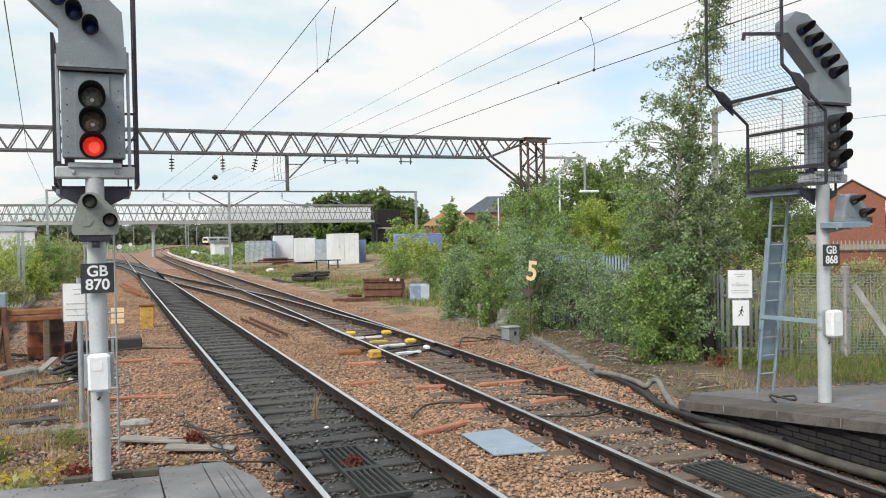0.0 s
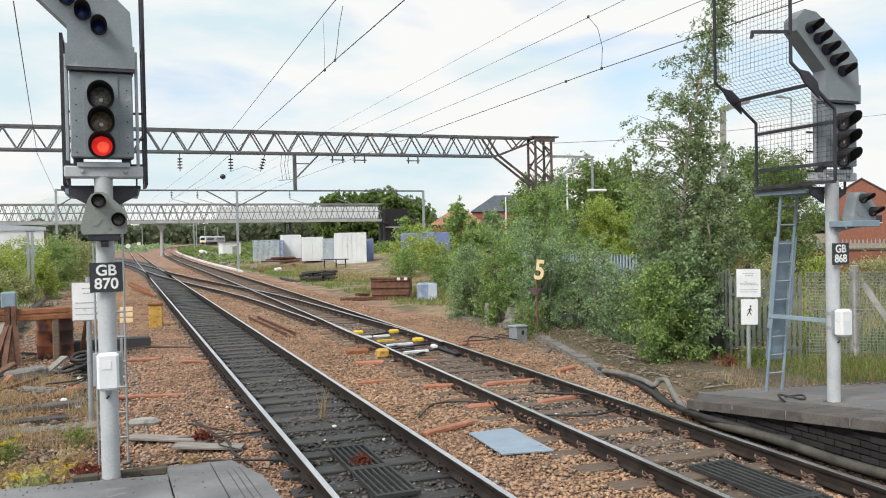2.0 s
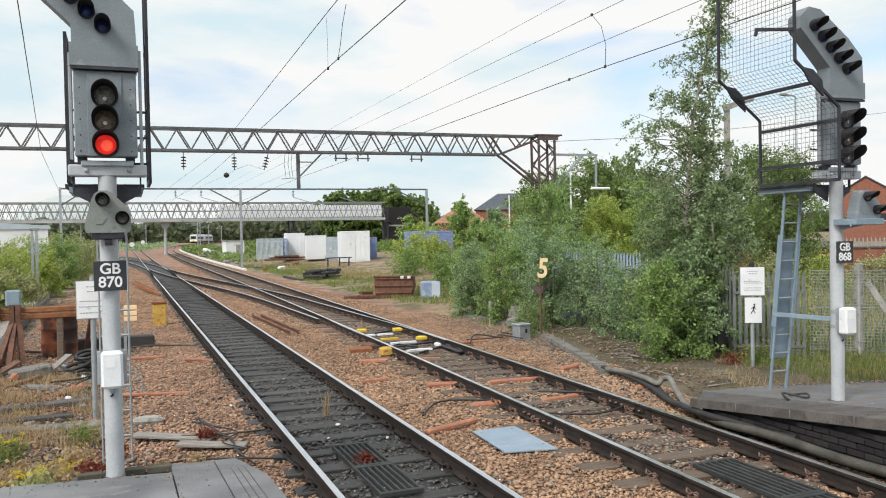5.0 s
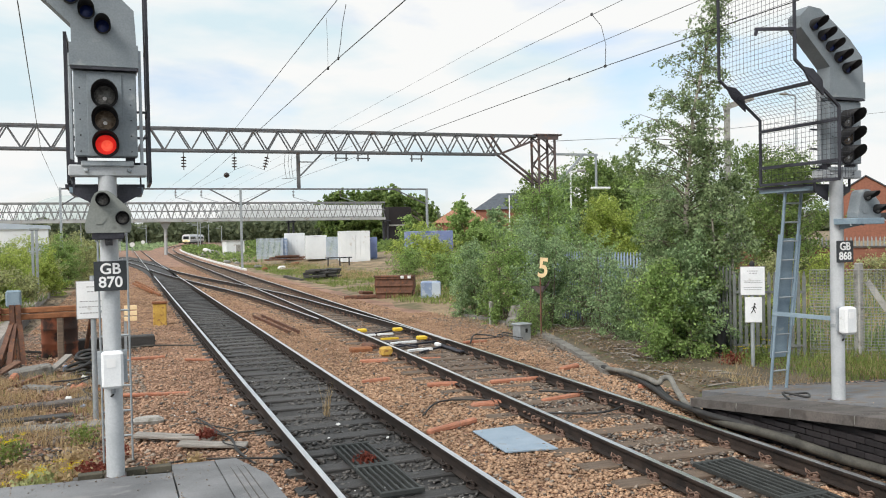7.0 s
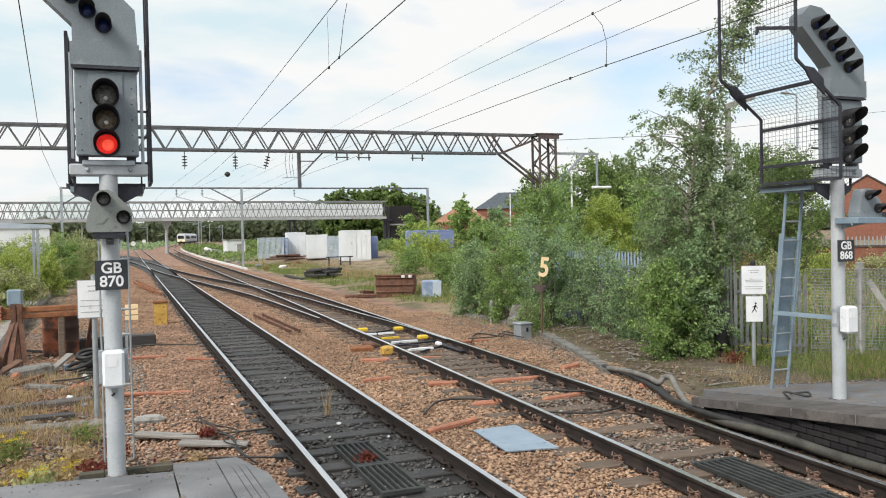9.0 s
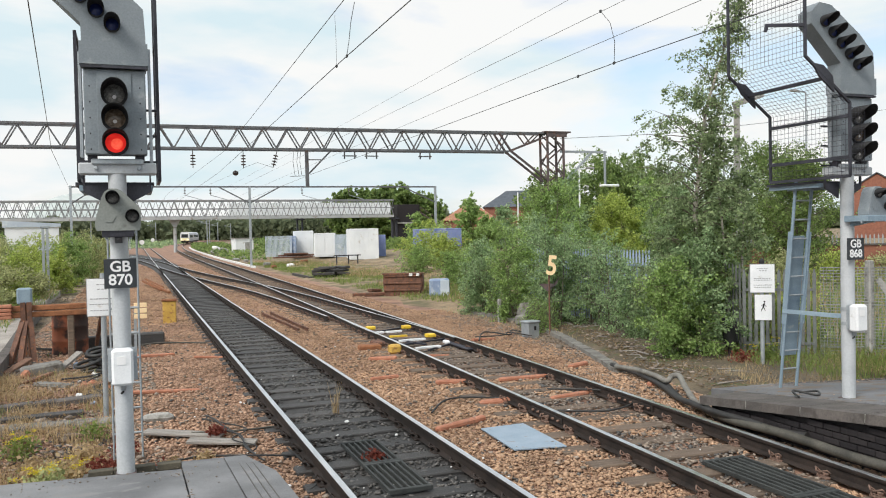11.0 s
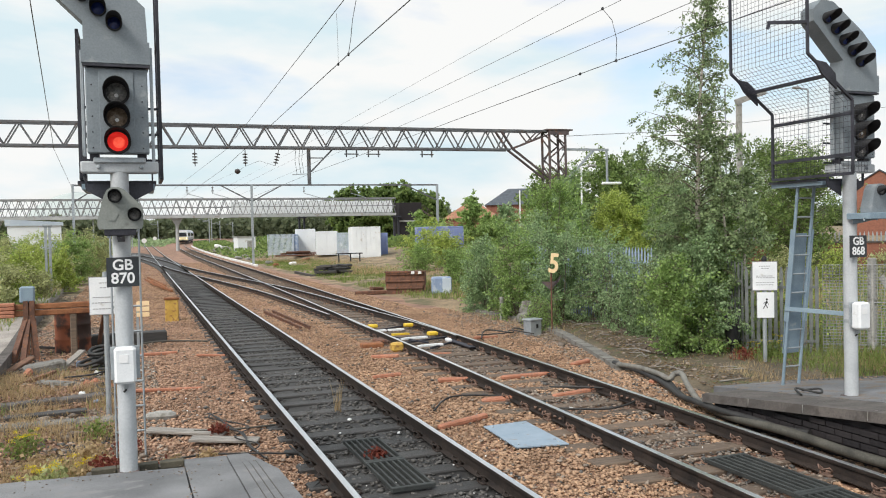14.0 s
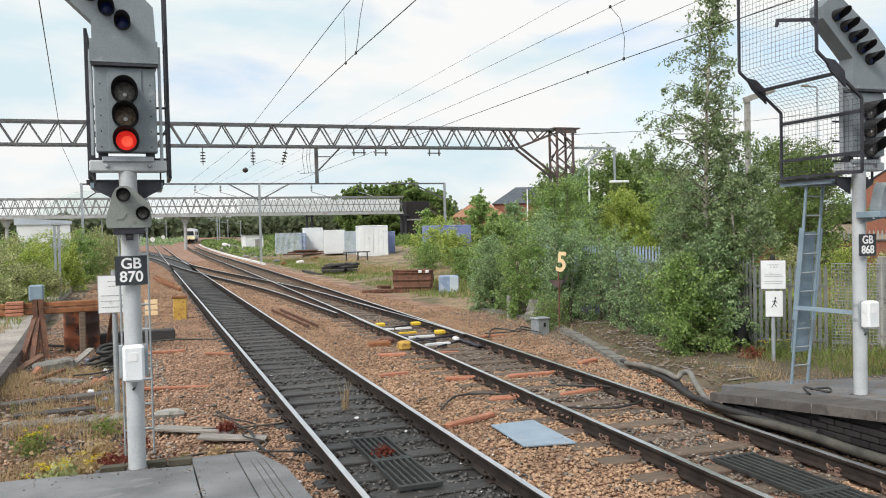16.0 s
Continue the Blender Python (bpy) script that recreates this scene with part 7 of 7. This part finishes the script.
def build_buffer():
    b = thing("buffer_stop", "rusty rail-built buffer stop with orange buffer ends", "buffer stop", pose(-4.33, 19.9, -0.02, 0, 0, 3))
    for z in (0.98, 0.84):
        part("beam", Shape().box((0.15, 0, z), (2.9, 0.13, 0.125), ch=0.02), "rust", b, "horizontal rusty rail beam")
    for x in (-0.58, -0.46):
        part("upright", Shape().bar((x, 0.10, -0.1), (x, 0.10, 1.12), 0.10), "rust_dark", b)
        part("upright", Shape().bar((x, -0.10, 0.62), (x, -0.10, 1.12), 0.10), "rust_dark", b)
    for xa, xb, yb in ((-0.58, -0.86, -0.75), (-0.53, -0.64, -0.7), (-0.45, -0.36, -0.45)):
        part("rake", Shape().bar((xa, -0.09, 0.70), (xb, yb, -0.25), 0.105), "rust_dark", b)
    part("upright", Shape().box((0.36, 0.02, 0.28), (0.14, 0.14, 1.08), ch=0.02), "sleeper_brown", b, "weathered timber upright")
    for xa, xb in ((1.02, 0.88), (1.5, 1.38)):
        part("rake", Shape().bar((xa, 0.1, 0.85), (xb, 0.5, 0.0), 0.07), "rust_dark", b)
    part("cap", Shape().box((-0.55, 0.02, 1.25), (0.30, 0.26, 0.36), ch=0.03), "bluegrey", b, "blue-grey post cap")
    for x, n in ((-0.98, 4), (1.28, 4)):
        for i in range(n):
            part("buffer_block", Shape().box((x, -0.02, 0.80 + i * 0.082), (0.36, 0.22, 0.07), ch=0.012), "orange", b, "orange buffer plate")
    part("drum", Shape().lathe([(0.385, -0.2), (0.40, -0.16), (0.385, -0.1), (0.385, 0.12), (0.405, 0.15), (0.385, 0.18), (0.385, 0.45), (0.405, 0.48), (0.385, 0.51), (0.385, 0.76), (0.40, 0.79), (0.36, 0.79), (0.35, 0.70)], (0.33, 0.7, 0), n=28), "burnt_drum", b, "rusty steel drum")
    single("timber_baulk", Shape().box((0, 0, 0), (1.9, 0.3, 0.3), ch=0.03), "sleeper", "dark timber baulk lying behind the post", "timber", pose(-2.9, 21.4, -0.05, 0, 0, 3))
    single("concrete_block", Shape().box((0, 0, 0), (0.75, 0.30, 0.24), ch=0.04), "concrete_dark", "rough concrete block before the buffer stop", "concrete block", pose(-4.35, 17.6, -0.1, 4, -6, 12))
    t = thing("tyre_pile", "dark heap of old cable and tyres", "scrap heap", pose(-3.25, 17.3, -0.22))
    for i in range(7):
        a = random.uniform(0, 6.28)
        r = random.uniform(0.14, 0.24)
        cx, cy, cz = random.uniform(-0.3, 0.3), random.uniform(-0.25, 0.25), 0.08 + 0.06 * i
        ring = [(cx + r * math.cos(k * math.pi / 8), cy + r * math.sin(k * math.pi / 8), cz + 0.06 * math.sin(k * math.pi / 8 + a)) for k in range(17)]
        part("coil", Shape().tube(ring, 0.035, n=7), "cable_black", t)
    part("plank", Shape().bar((-0.85, 0.3, 0.05), (-0.45, 0.9, 0.35), 0.15, 0.04), "wood", t, "leaning grey plank")
    # old siding edge west of the buffer stop
    single("siding_platform", Shape().slab([(-8.5, 12), (-5.05, 12), (-5.37, 20.3), (-5.68, 25.5), (-5.92, 33), (-6.2, 60), (-8.5, 60)], -0.5, 0.03), "ash", "low ash-covered siding bed on the west side", "platform", kind="structure")
    kerb = thing("siding_kerb", "dark stone kerb along the old siding bed", "kerb")
    edge = [(-4.95, 12.0), (-5.27, 20.3), (-5.58, 25.5), (-5.82, 33.0)]
    for (xa, ya), (xb, yb) in zip(edge, edge[1:]):
        n = int((yb - ya) / 1.25)
        for i in range(n):
            a, b = i / n, (i + 0.985) / n
            part("kerb_stone", Shape().bar((xa + (xb - xa) * a, ya + (yb - ya) * a, -0.12), (xa + (xb - xa) * b, ya + (yb - ya) * b, -0.12), 0.2, 0.38), "coping", kerb)
    for k, (x, y) in enumerate(((-1.9, 47), (-2.2, 49), (-2.05, 51.5))):
        single("rusty_bar", Shape().bar((x, y, 0.05), (x + 0.8, y - 6.5, -0.12), 0.10), "rust", "rusty bar leaning beside the line", "scrap", group="rusty bars")
    # yellow-white marker panel behind the signal post
    m = thing("striped_marker", "small pale striped marker board", "sign", pose(-2.62, 20.0, -0.1))
    part("post", Shape().bar((0, 0, 0), (0, 0, 1.0), 0.06), "galv", m)
    for i in range(3):
        part("stripe", Shape().box((0.12, -0.05, 0.75 + 0.13 * i), (0.28, 0.03, 0.10), ch=0.006), "cream5", m)


random.seed(8)
build_buffer()


def build_yard():
    def container(x, y, z, w, d, h, rz, mat, label, ribs=14, doors=True):
        t = thing("container", label, "container", pose(x, y, z, 0, 0, rz), "storage containers")
        part("body", Shape().box((0, 0, h / 2), (w - 0.06, d - 0.06, h - 0.06)), mat, t)
        for zz in (0.06, h - 0.05):
            part("frame_rail", Shape().box((0, 0, zz), (w, d, 0.12), ch=0.02), mat, t)
        for sx in (-1, 1):
            for sy in (-1, 1):
                part("corner_post", Shape().box((sx * (w / 2 - 0.06), sy * (d / 2 - 0.06), h / 2), (0.14, 0.14, h), ch=0.02), mat, t)
        for i in range(ribs):
            yy = -d / 2 + 0.2 + (d - 0.4) * i / (ribs - 1)
            for sx in (-1, 1):
                part("rib", Shape().box((sx * (w / 2 - 0.02), yy, h / 2), (0.05, (d - 0.4) / ribs * 0.5, h - 0.2)), mat, t)
        if doors:
            for sx in (-1, 1):
                dr = part("door", Shape().box((sx * w / 4, -d / 2 - 0.005, h / 2), (w / 2 - 0.10, 0.02, h - 0.26), ch=0.006), mat, t)
                for bx in (-0.25, 0.2):
                    part("lock_bar", Shape().tube([(sx * w / 4 + bx, -d / 2 - 0.04, 0.2), (sx * w / 4 + bx, -d / 2 - 0.04, h - 0.2)], 0.013, n=6), mat, dr)
        return t
    container(17.6, 74.5, 0.18, 2.6, 6.0, 2.82, -11, "cont_white", "white steel storage container with closed doors")
    container(15.96, 83.40, 0.28, 2.11, 5.0, 2.40, -11, "cont_white", "white steel storage container behind the palisade panels")
    container(15.12, 90.40, 0.17, 2.19, 5.0, 2.82, -11, "cont_white", "pale steel storage container")
    container(13.41, 87.40, 0.25, 0.66, 5.0, 2.19, -11, "bin_blue", "narrow blue storage container")
    container(20.3, 61.5, 0.55, 2.7, 6.5, 2.25, -9, "cont_blue", "faded blue storage container among shrubs")
    container(19.6, 77.0, 0.3, 1.6, 5.0, 2.1, -11, "cont_blue", "dark blue storage container behind the white one")
    f = thing("yard_fence", "pale grey palisade panels by the containers", "fence")
    for xa, xb, y, z0, z1, n in ((9.99, 12.53, 84.0, 0.35, 2.49, 22), (15.83, 16.96, 78.0, 0.30, 2.52, 12)):
        for i in range(n):
            part("pale", Shape().box((xa + (xb - xa) * i / (n - 1), y - 0.4 * i / n, (z0 + z1) / 2), (0.085, 0.03, z1 - z0)), "cont_grey", f)
        for z in (z0 + 0.4, z1 - 0.35):
            part("fence_rail", Shape().bar((xa, y + 0.04, z), (xb, y - 0.34, z), 0.05), "cont_grey", f)
    for x, dy, z, l, a in ((0.0, 0.0, 0.0, 3.6, 4), (0.5, 0.5, 0.16, 3.0, -3), (-0.6, 0.3, 0.16, 1.4, 8), (0.3, 0.2, 0.30, 2.2, 2)):
        single("rusty_plank", Shape().box((0, 0, 0), (l, 0.35, 0.14), ch=0.02), "rust_dark", "rusty plank stacked in the yard grass", "scrap", pose(10.95 + x, 74.0 + dy, 0.52 + z, 0, 0, a), "rusty planks")
    # rusty open skip with plate steel
    s = thing("rusty_skip", "dark rusty steel scrap skip with ribbed sides", "skip", pose(8.25, 33.2, -0.2, 0, 0, -25))
    part("body", Shape().prism([(-0.74, 0.0), (0.74, 0.0), (0.83, 0.5), (0.80, 0.93), (-0.80, 0.93), (-0.83, 0.55)], -0.6, 0.6), "rust_dark", s)
    for z in (0.25, 0.55, 0.85):
        part("rib", Shape().box((0, -0.63, z), (1.56, 0.06, 0.06), ch=0.01), "rust_dark", s)
    part("rim", Shape().box((0, -0.62, 0.94), (1.7, 0.09, 0.08), ch=0.015), "rust_dark", s)
    part("end_frame", Shape().bar((0.86, -0.5, 0.1), (0.79, -0.5, 0.98), 0.09), "rust_dark", s)
    for x in (0.45, 0.75):
        part("paper", Shape().box((x - 0.08, -0.68, 0.9), (0.14, 0.04, 0.12), ch=0.02), "litter", s, "white scrap")
    sc = single("scrap_beam", Shape().box((0, 0, 0), (1.7, 0.35, 0.16), ch=0.03), "rust_dark", "rusty scrap beam lying on the ballast", "scrap", pose(6.95, 33.6, -0.14, 0, 0, -4))
    single("scrap_beam", Shape().box((0, 0, 0), (0.6, 0.3, 0.14), ch=0.03), "rust_dark", "rusty scrap piece lying on another", "scrap", pose(7.15, 34.0, 0.0, 0, 4, 20))
    d = thing("blue_drum_box", "pale blue plastic bin among the bushes", "bin", pose(9.35, 31.8, -0.2, 0, 0, -20))
    part("body", Shape().box((0, 0, 0.36), (0.85, 0.65, 0.72), ch=0.06), "bin_blue", d)
    part("side", Shape().box((0.22, -0.34, 0.36), (0.36, 0.03, 0.64), ch=0.01), "cont_grey", d, "pale side panel")
    # dark heap of sleepers
    h = thing("sleeper_pile", "heap of old black timber sleepers in the grass", "timber pile", pose(8.9, 49.6, -0.2))
    for i in range(20):
        layer = i // 5
        part("sleeper", Shape().box((-0.9 + 0.38 * (i % 5) + 0.1 * layer + random.uniform(-0.1, 0.1), random.uniform(-0.5, 0.5), 0.10 + 0.17 * layer), (random.uniform(0.8, 1.4) - 0.1 * layer, 0.26, 0.15), pose(0, 0, 0, random.uniform(-8, 8), random.uniform(-9, 9), random.uniform(-25, 25)), 0.02), "sleeper", h)
    single("scrap_timber", Shape().box((0, 0, 0), (1.3, 0.3, 0.15), ch=0.02), "sleeper", "dark timber lying by the heap", "timber", pose(7.3, 51.0, -0.1, 0, 12, -30))
    for x, y, w, mat in ((9.6, 68.0, 1.0, "litter"), (8.4, 73.0, 1.3, "concrete"), (7.9, 66.0, 0.7, "rust"), (12.7, 78.0, 2.4, "rust"), (8.2, 86.0, 1.0, "concrete"), (7.9, 92.0, 1.3, "concrete"), (9.7, 100.0, 1.6, "concrete")):
        single("yard_rubble", Shape().box((0, 0, 0), (w * 0.6, 0.4, 0.26), ch=0.07), mat, "pale or rusty rubble lying in the yard grass", "rubble", pose(x, y, 0.0, random.uniform(-10, 10), random.uniform(-10, 10), random.uniform(0, 60)), "yard rubble")
    t = thing("work_table", "dark metal trestle before the white container", "table", pose(14.0, 66.0, 0.0))
    part("top", Shape().box((0, 0, 0.75), (2.2, 0.5, 0.08)), "black_steel", t)
    for x in (-0.9, 0.1, 0.9):
        part("leg", Shape().bar((x, 0, 0), (x, 0, 0.75), 0.09), "black_steel", t)
    # white edging beside the curving track
    e = thing("white_edging", "white-painted edging stones beside the curving track", "edging")
    for i in range(42):
        y = 70 + i * 3.2
        x = main_x(y) + 2.35
        part("edging_stone", Shape().bar((x, y, -0.17 + grade(y)), (main_x(y + 3) + 2.35, y + 3.0, -0.17 + grade(y + 3)), 0.22, 0.22), "litter", e)
    # cabins and sheds
    c = thing("relay_cabin", "small white relay cabin beside the curving track", "cabin", pose(13.0, 128.0, -0.4, 0, 0, 8))
    part("body", Shape().box((0, 0, 1.3), (2.8, 2.4, 2.6), ch=0.03), "cont_white", c)
    part("roof", Shape().box((0, 0, 2.66), (3.1, 2.7, 0.14), ch=0.03), "concrete", c)
    part("door", Shape().box((0.5, -1.22, 1.1), (0.8, 0.05, 1.9)), "concrete", c)
    c = thing("rubble_heap", "pale grey rubble heap near the cabin", "heap", pose(10.3, 132.0, -0.4))
    for i in range(7):
        part("lump", Shape().box((random.uniform(-1.3, 1.0), random.uniform(-1, 1), 0.3 + 0.16 * i), (1.5 - 0.15 * i, 0.9, 0.55), pose(0, 0, 0, random.uniform(-25, 25), random.uniform(-25, 25), random.uniform(0, 90)), 0.15), "litter" if i > 4 else "concrete", c)
    s = thing("lineside_shed", "pale steel lineside shed on the west bank", "shed", pose(-9.9, 69.5, 0.0, 0, 0, 4))
    part("body", Shape().box((0, 0, 1.75), (3.6, 4.0, 3.5)), "cont_white", s)
    part("roof", Shape().prism([(-1.95, 3.5), (1.95, 3.5), (1.95, 3.75), (-1.95, 4.0)], -2.1, 2.1), "cont_grey", s)
    part("side_door", Shape().box((1.0, -2.02, 1.3), (1.1, 0.06, 2.2)), "cont_grey", s)
    p = thing("cable_post", "pair of grey steel posts on the west bank", "post", pose(-6.5, 42.0, -0.1))
    for x in (-0.09, 0.09):
        part("post", Shape().bar((x, 0, 0), (x, 0, 3.2), 0.11), "galv", p)
    part("cap_channel", Shape().box((0.0, 0.0, 3.2), (0.42, 0.16, 0.12), ch=0.02), "galv", p)
    for x, y, z in ((-6.3, 140.0, 2.2), (-1.2, 180.0, 2.2), (1.9, 230.0, 2.6)):
        d = thing("disc_sign", "round pale speed sign on a post far down the line", "sign", pose(x, y, -0.4), "far disc signs")
        part("post", Shape().bar((0, 0, 0), (0, 0, z), 0.10), "galv", d)
        part("disc", Shape().lathe([(0.5, 0.03), (0.5, -0.03)], (0, -0.08, z), "y", 16), "litter", d)


random.seed(12)
build_yard()


def build_buildings():
    def house(x, y, z, w, d, h, roof, rz, wall, tiles, label, hip=False):
        t = thing("house", label, "house", pose(x, y, z, 0, 0, rz))
        gable = [] if hip else [(0, h + roof * 0.96)]
        part("wall", Shape().prism([(-w / 2, 0), (w / 2, 0), (w / 2, h)] + gable + [(-w / 2, h)], -d / 2, d / 2), wall, t)
        if hip:
            e, f, k = w / 2 + 0.3, d / 2 + 0.3, d / 2 - w * 0.42
            part("roof", Shape().add([(-e, -f, h), (e, -f, h), (e, f, h), (-e, f, h), (0, -k, h + roof), (0, k, h + roof)], [(0, 1, 4), (1, 2, 5, 4), (2, 3, 5), (3, 0, 4, 5), (3, 2, 1, 0)]), tiles, t)
        else:
            part("roof", Shape().prism([(-w / 2 - 0.3, h - 0.15), (-w / 2 - 0.3, h + 0.02), (0, h + roof + 0.12), (w / 2 + 0.3, h + 0.02), (w / 2 + 0.3, h - 0.15), (0, h + roof - 0.05)], -d / 2 - 0.25, d / 2 + 0.25), tiles, t)
        for i, sx in enumerate((-0.25, 0.25)):
            wd = part("window", Shape().box((sx * w, -d / 2 - 0.01, h * 0.55), (1.0, 0.06, 1.1)), "train_glass", t, "dark glazed window")
            part("frame", Shape().box((sx * w, -d / 2 - 0.03, h * 0.55 - 0.58), (1.15, 0.10, 0.08)), "white_plain", wd)
        return t
    house(108.5, 96.0, 0.0, 9.0, 12.0, 7.4, 3.0, -49, "redbrick", "slate", "red brick building with a grey slate roof")
    house(41.1, 103.5, 0.0, 7.0, 7.2, 4.1, 2.3, 65, "redbrick", "tile", "house with an orange tiled roof behind trees", True)
    house(54.7, 112.0, 0.0, 8.0, 14.0, 6.2, 2.6, 65, "redbrick", "slate", "house with a dark slate roof behind trees", True)
    house(49.0, 97.0, 0.0, 5.0, 6.0, 3.8, 1.7, 65, "redbrick", "tile", "low house with an orange tiled roof behind trees", True)
    # far low hill with a pale slope; the paleness is painted haze
    vs, fs = [], []
    for j in range(7):
        for i in range(25):
            a, b = i / 24, j / 6
            x, y = -86 + 92 * a, 600 + 60 * b
            z = 37 * math.sin(math.pi * a) ** 0.6 * math.sin(math.pi * (0.12 + 0.76 * b))
            vs.append((x, y, z - 1))
    for j in range(6):
        for i in range(24):
            k = j * 25 + i
            fs.append((k, k + 1, k + 26, k + 25))
    single("backdrop_hill", Shape().add(vs, fs, True), "hill", "green hill in the far distance, haze painted into its pale colour", "hill", kind="structure")
    mast = thing("overhead_line_mast", "pale grey mast with a short raised arm behind the birch", "mast", pose(24.34, 31.0, -0.2))
    part("mast", Shape().bar((0, 0, 0), (0, 0, 8.51), 0.20), "concrete", mast)
    part("arm", Shape().bar((-0.21, -0.05, 8.45), (1.51, -0.05, 9.01), 0.18, 0.26), "concrete", mast, "pale raised arm")
    # lamp posts
    def lamp(x, y, h, arm, label, mat="galv", head=True):
        t = thing("street_lamp", label, "street lamp", pose(x, y, 0), "platform lamps")
        part("post", Shape().lathe([(0.05, -0.2), (0.038, h)], n=10), mat, t)
        if not head:
            return
        part("arm", Shape().bar((0, 0, h), (arm, 0.0, h + 0.08), 0.06), mat, t)
        part("lantern", Shape().box((arm * 1.2, 0, h + 0.06), (0.42, 0.22, 0.10), ch=0.03), "concrete", t, "pale grey lamp head")
    lamp(16.3, 32.0, 5.21, 0.45, "pale lamp post among the trees", "white")
    lamp(28.1, 36.4, 10.0, -0.7, "tall grey lamp post behind the birch")
    lamp(28.0, 30.4, 8.9, -0.6, "grey lamp post behind the signal")
    lamp(28.8, 30.7, 4.1, 0.01, "plain white pole behind the fence", "white", False)
    lamp(19.6, 45.0, 4.86, 0.25, "plain white post beside the bushy trees", "white", False)


build_buildings()


# ---- train ----
def build_train():
    cars = []
    for lead in (True, False):
        t = thing("train", "pale railcar with dark windows and yellow front" if lead else "second pale railcar of the train", "train")
        body = part("body", Shape().prism([(-1.30, 0.95), (1.30, 0.95), (1.36, 1.6), (1.36, 2.9), (1.20, 3.45), (0.75, 3.75), (-0.75, 3.75), (-1.20, 3.45), (-1.36, 2.9), (-1.36, 1.6)], 0.25, 22.8), "train_side", t, "dark grey-blue body sides")
        part("roof", Shape().prism([(-1.22, 3.43), (-0.75, 3.79), (0.75, 3.79), (1.22, 3.43)], 0.3, 22.7), "train_white", t, "pale roof")
        part("front", Shape().prism([(-1.30, 0.9), (1.30, 0.9), (1.37, 1.6), (1.37, 2.9), (1.2, 3.45), (0.75, 3.77), (-0.75, 3.77), (-1.2, 3.45), (-1.37, 2.9), (-1.37, 1.6)], 0.0, 0.6), "train_white", t, "pale cab front")
        if lead:
            part("lower_front", Shape().prism([(-1.28, 0.92), (1.28, 0.92), (1.32, 1.75), (-1.32, 1.75)], -0.06, 0.0), "train_front", t, "yellow lower front panel")
            part("windscreen", Shape().prism([(-1.08, 1.95), (1.08, 1.95), (0.95, 3.05), (-0.95, 3.05)], -0.05, 0.0), "train_glass", t, "dark windscreen")
            for x in (-0.95, 0.95):
                part("headlight", Shape().lathe([(0.11, -0.09), (0.11, -0.05)], (x, 0, 1.4), "y", 12), "headlight", t, "lit headlight")
            part("coupler", Shape().box((0, -0.2, 0.95), (0.4, 0.5, 0.3)), "black", t)
        for side in (-1, 1):
            for i in range(8):
                part("window", Shape().box((side * 1.365, 3.0 + i * 2.4, 2.45), (0.03, 1.7, 0.85)), "train_glass", t, "dark side window")
            part("white_band", Shape().box((side * 1.37, 11.5, 1.75), (0.02, 22.4, 0.28)), "train_white", t, "pale body stripe")
            for yy in (1.8, 20.4):
                part("door", Shape().box((side * 1.37, yy, 2.0), (0.03, 1.1, 1.95)), "train_white", t, "pale door")
        part("underframe", Shape().box((0, 11.5, 0.72), (2.3, 21.5, 0.5)), "black", t)
        for yy in (3.2, 19.6):
            bg = part("bogie", Shape().box((0, yy, 0.5), (2.0, 3.2, 0.35)), "black", t)
            for dy in (-1.2, 1.2):
                part("wheelset", Shape().lathe([(0.42, -0.8), (0.42, -0.68), (0.08, -0.66), (0.08, 0.66), (0.42, 0.68), (0.42, 0.8)], (0, yy + dy, 0.42), "x", 18), "rail", bg)
        cars.append(t)
    return cars


TRAIN = build_train()


def motions():
    """The train rolls towards the camera round the curve."""
    # place of the cab front along the line, by time
    keys = [(0.0, 402.0), (2.0, 377.0), (4.0, 352.5), (6.0, 328.0), (8.0, 304.0), (10.0, 280.0), (12.0, 257.0), (14.0, 236.5), (16.0, 218.0)]
    for car, back in zip(TRAIN, (0.0, 23.2)):
        rows = []
        for i in range(17):
            t = float(i)
            y = float(np.interp(t, [k[0] for k in keys], [k[1] for k in keys])) + back
            dx = (main_x(y + 20) - main_x(y)) / 20
            rows.append((t, pose(main_x(y), y, grade(y + 11), 0, 0, -math.degrees(math.atan(dx)))))
        walk(car, rows)
    # the birch bends in the wind, across the line of sight, its top most of all
    sway = [(0.0, 6.6), (0.5, 5.3), (1.2, 6.3), (1.8, 6.7), (2.2, 5.7), (3.0, 6.8), (4.2, 6.4), (5.2, 5.0), (6.3, 4.5), (7.0, 5.0), (8.0, 5.9), (8.5, 7.6), (9.2, 9.6), (10.3, 7.6), (11.3, 6.2), (11.6, 4.6), (12.0, 0.8), (13.0, 0.0), (14.0, 2.0), (14.6, 1.2), (15.2, 0.4), (16.0, 1.6)]
    axis = Vector((math.sin(radians(39.5)), math.cos(radians(39.5)), 0.0))
    (middle, low), (top, high) = BENDING
    rows_mid, rows_top = [], []
    for t, a in sway:
        turn = Matrix.Rotation(radians(a), 4, axis)
        rows_mid.append((t, Matrix.Translation(low) @ turn))
        rows_top.append((t, Matrix.Translation(low + turn @ (high - low)) @ Matrix.Rotation(radians(a * 2.6), 4, axis)))
    walk(middle, rows_mid)
    walk(top, rows_top)


motions()
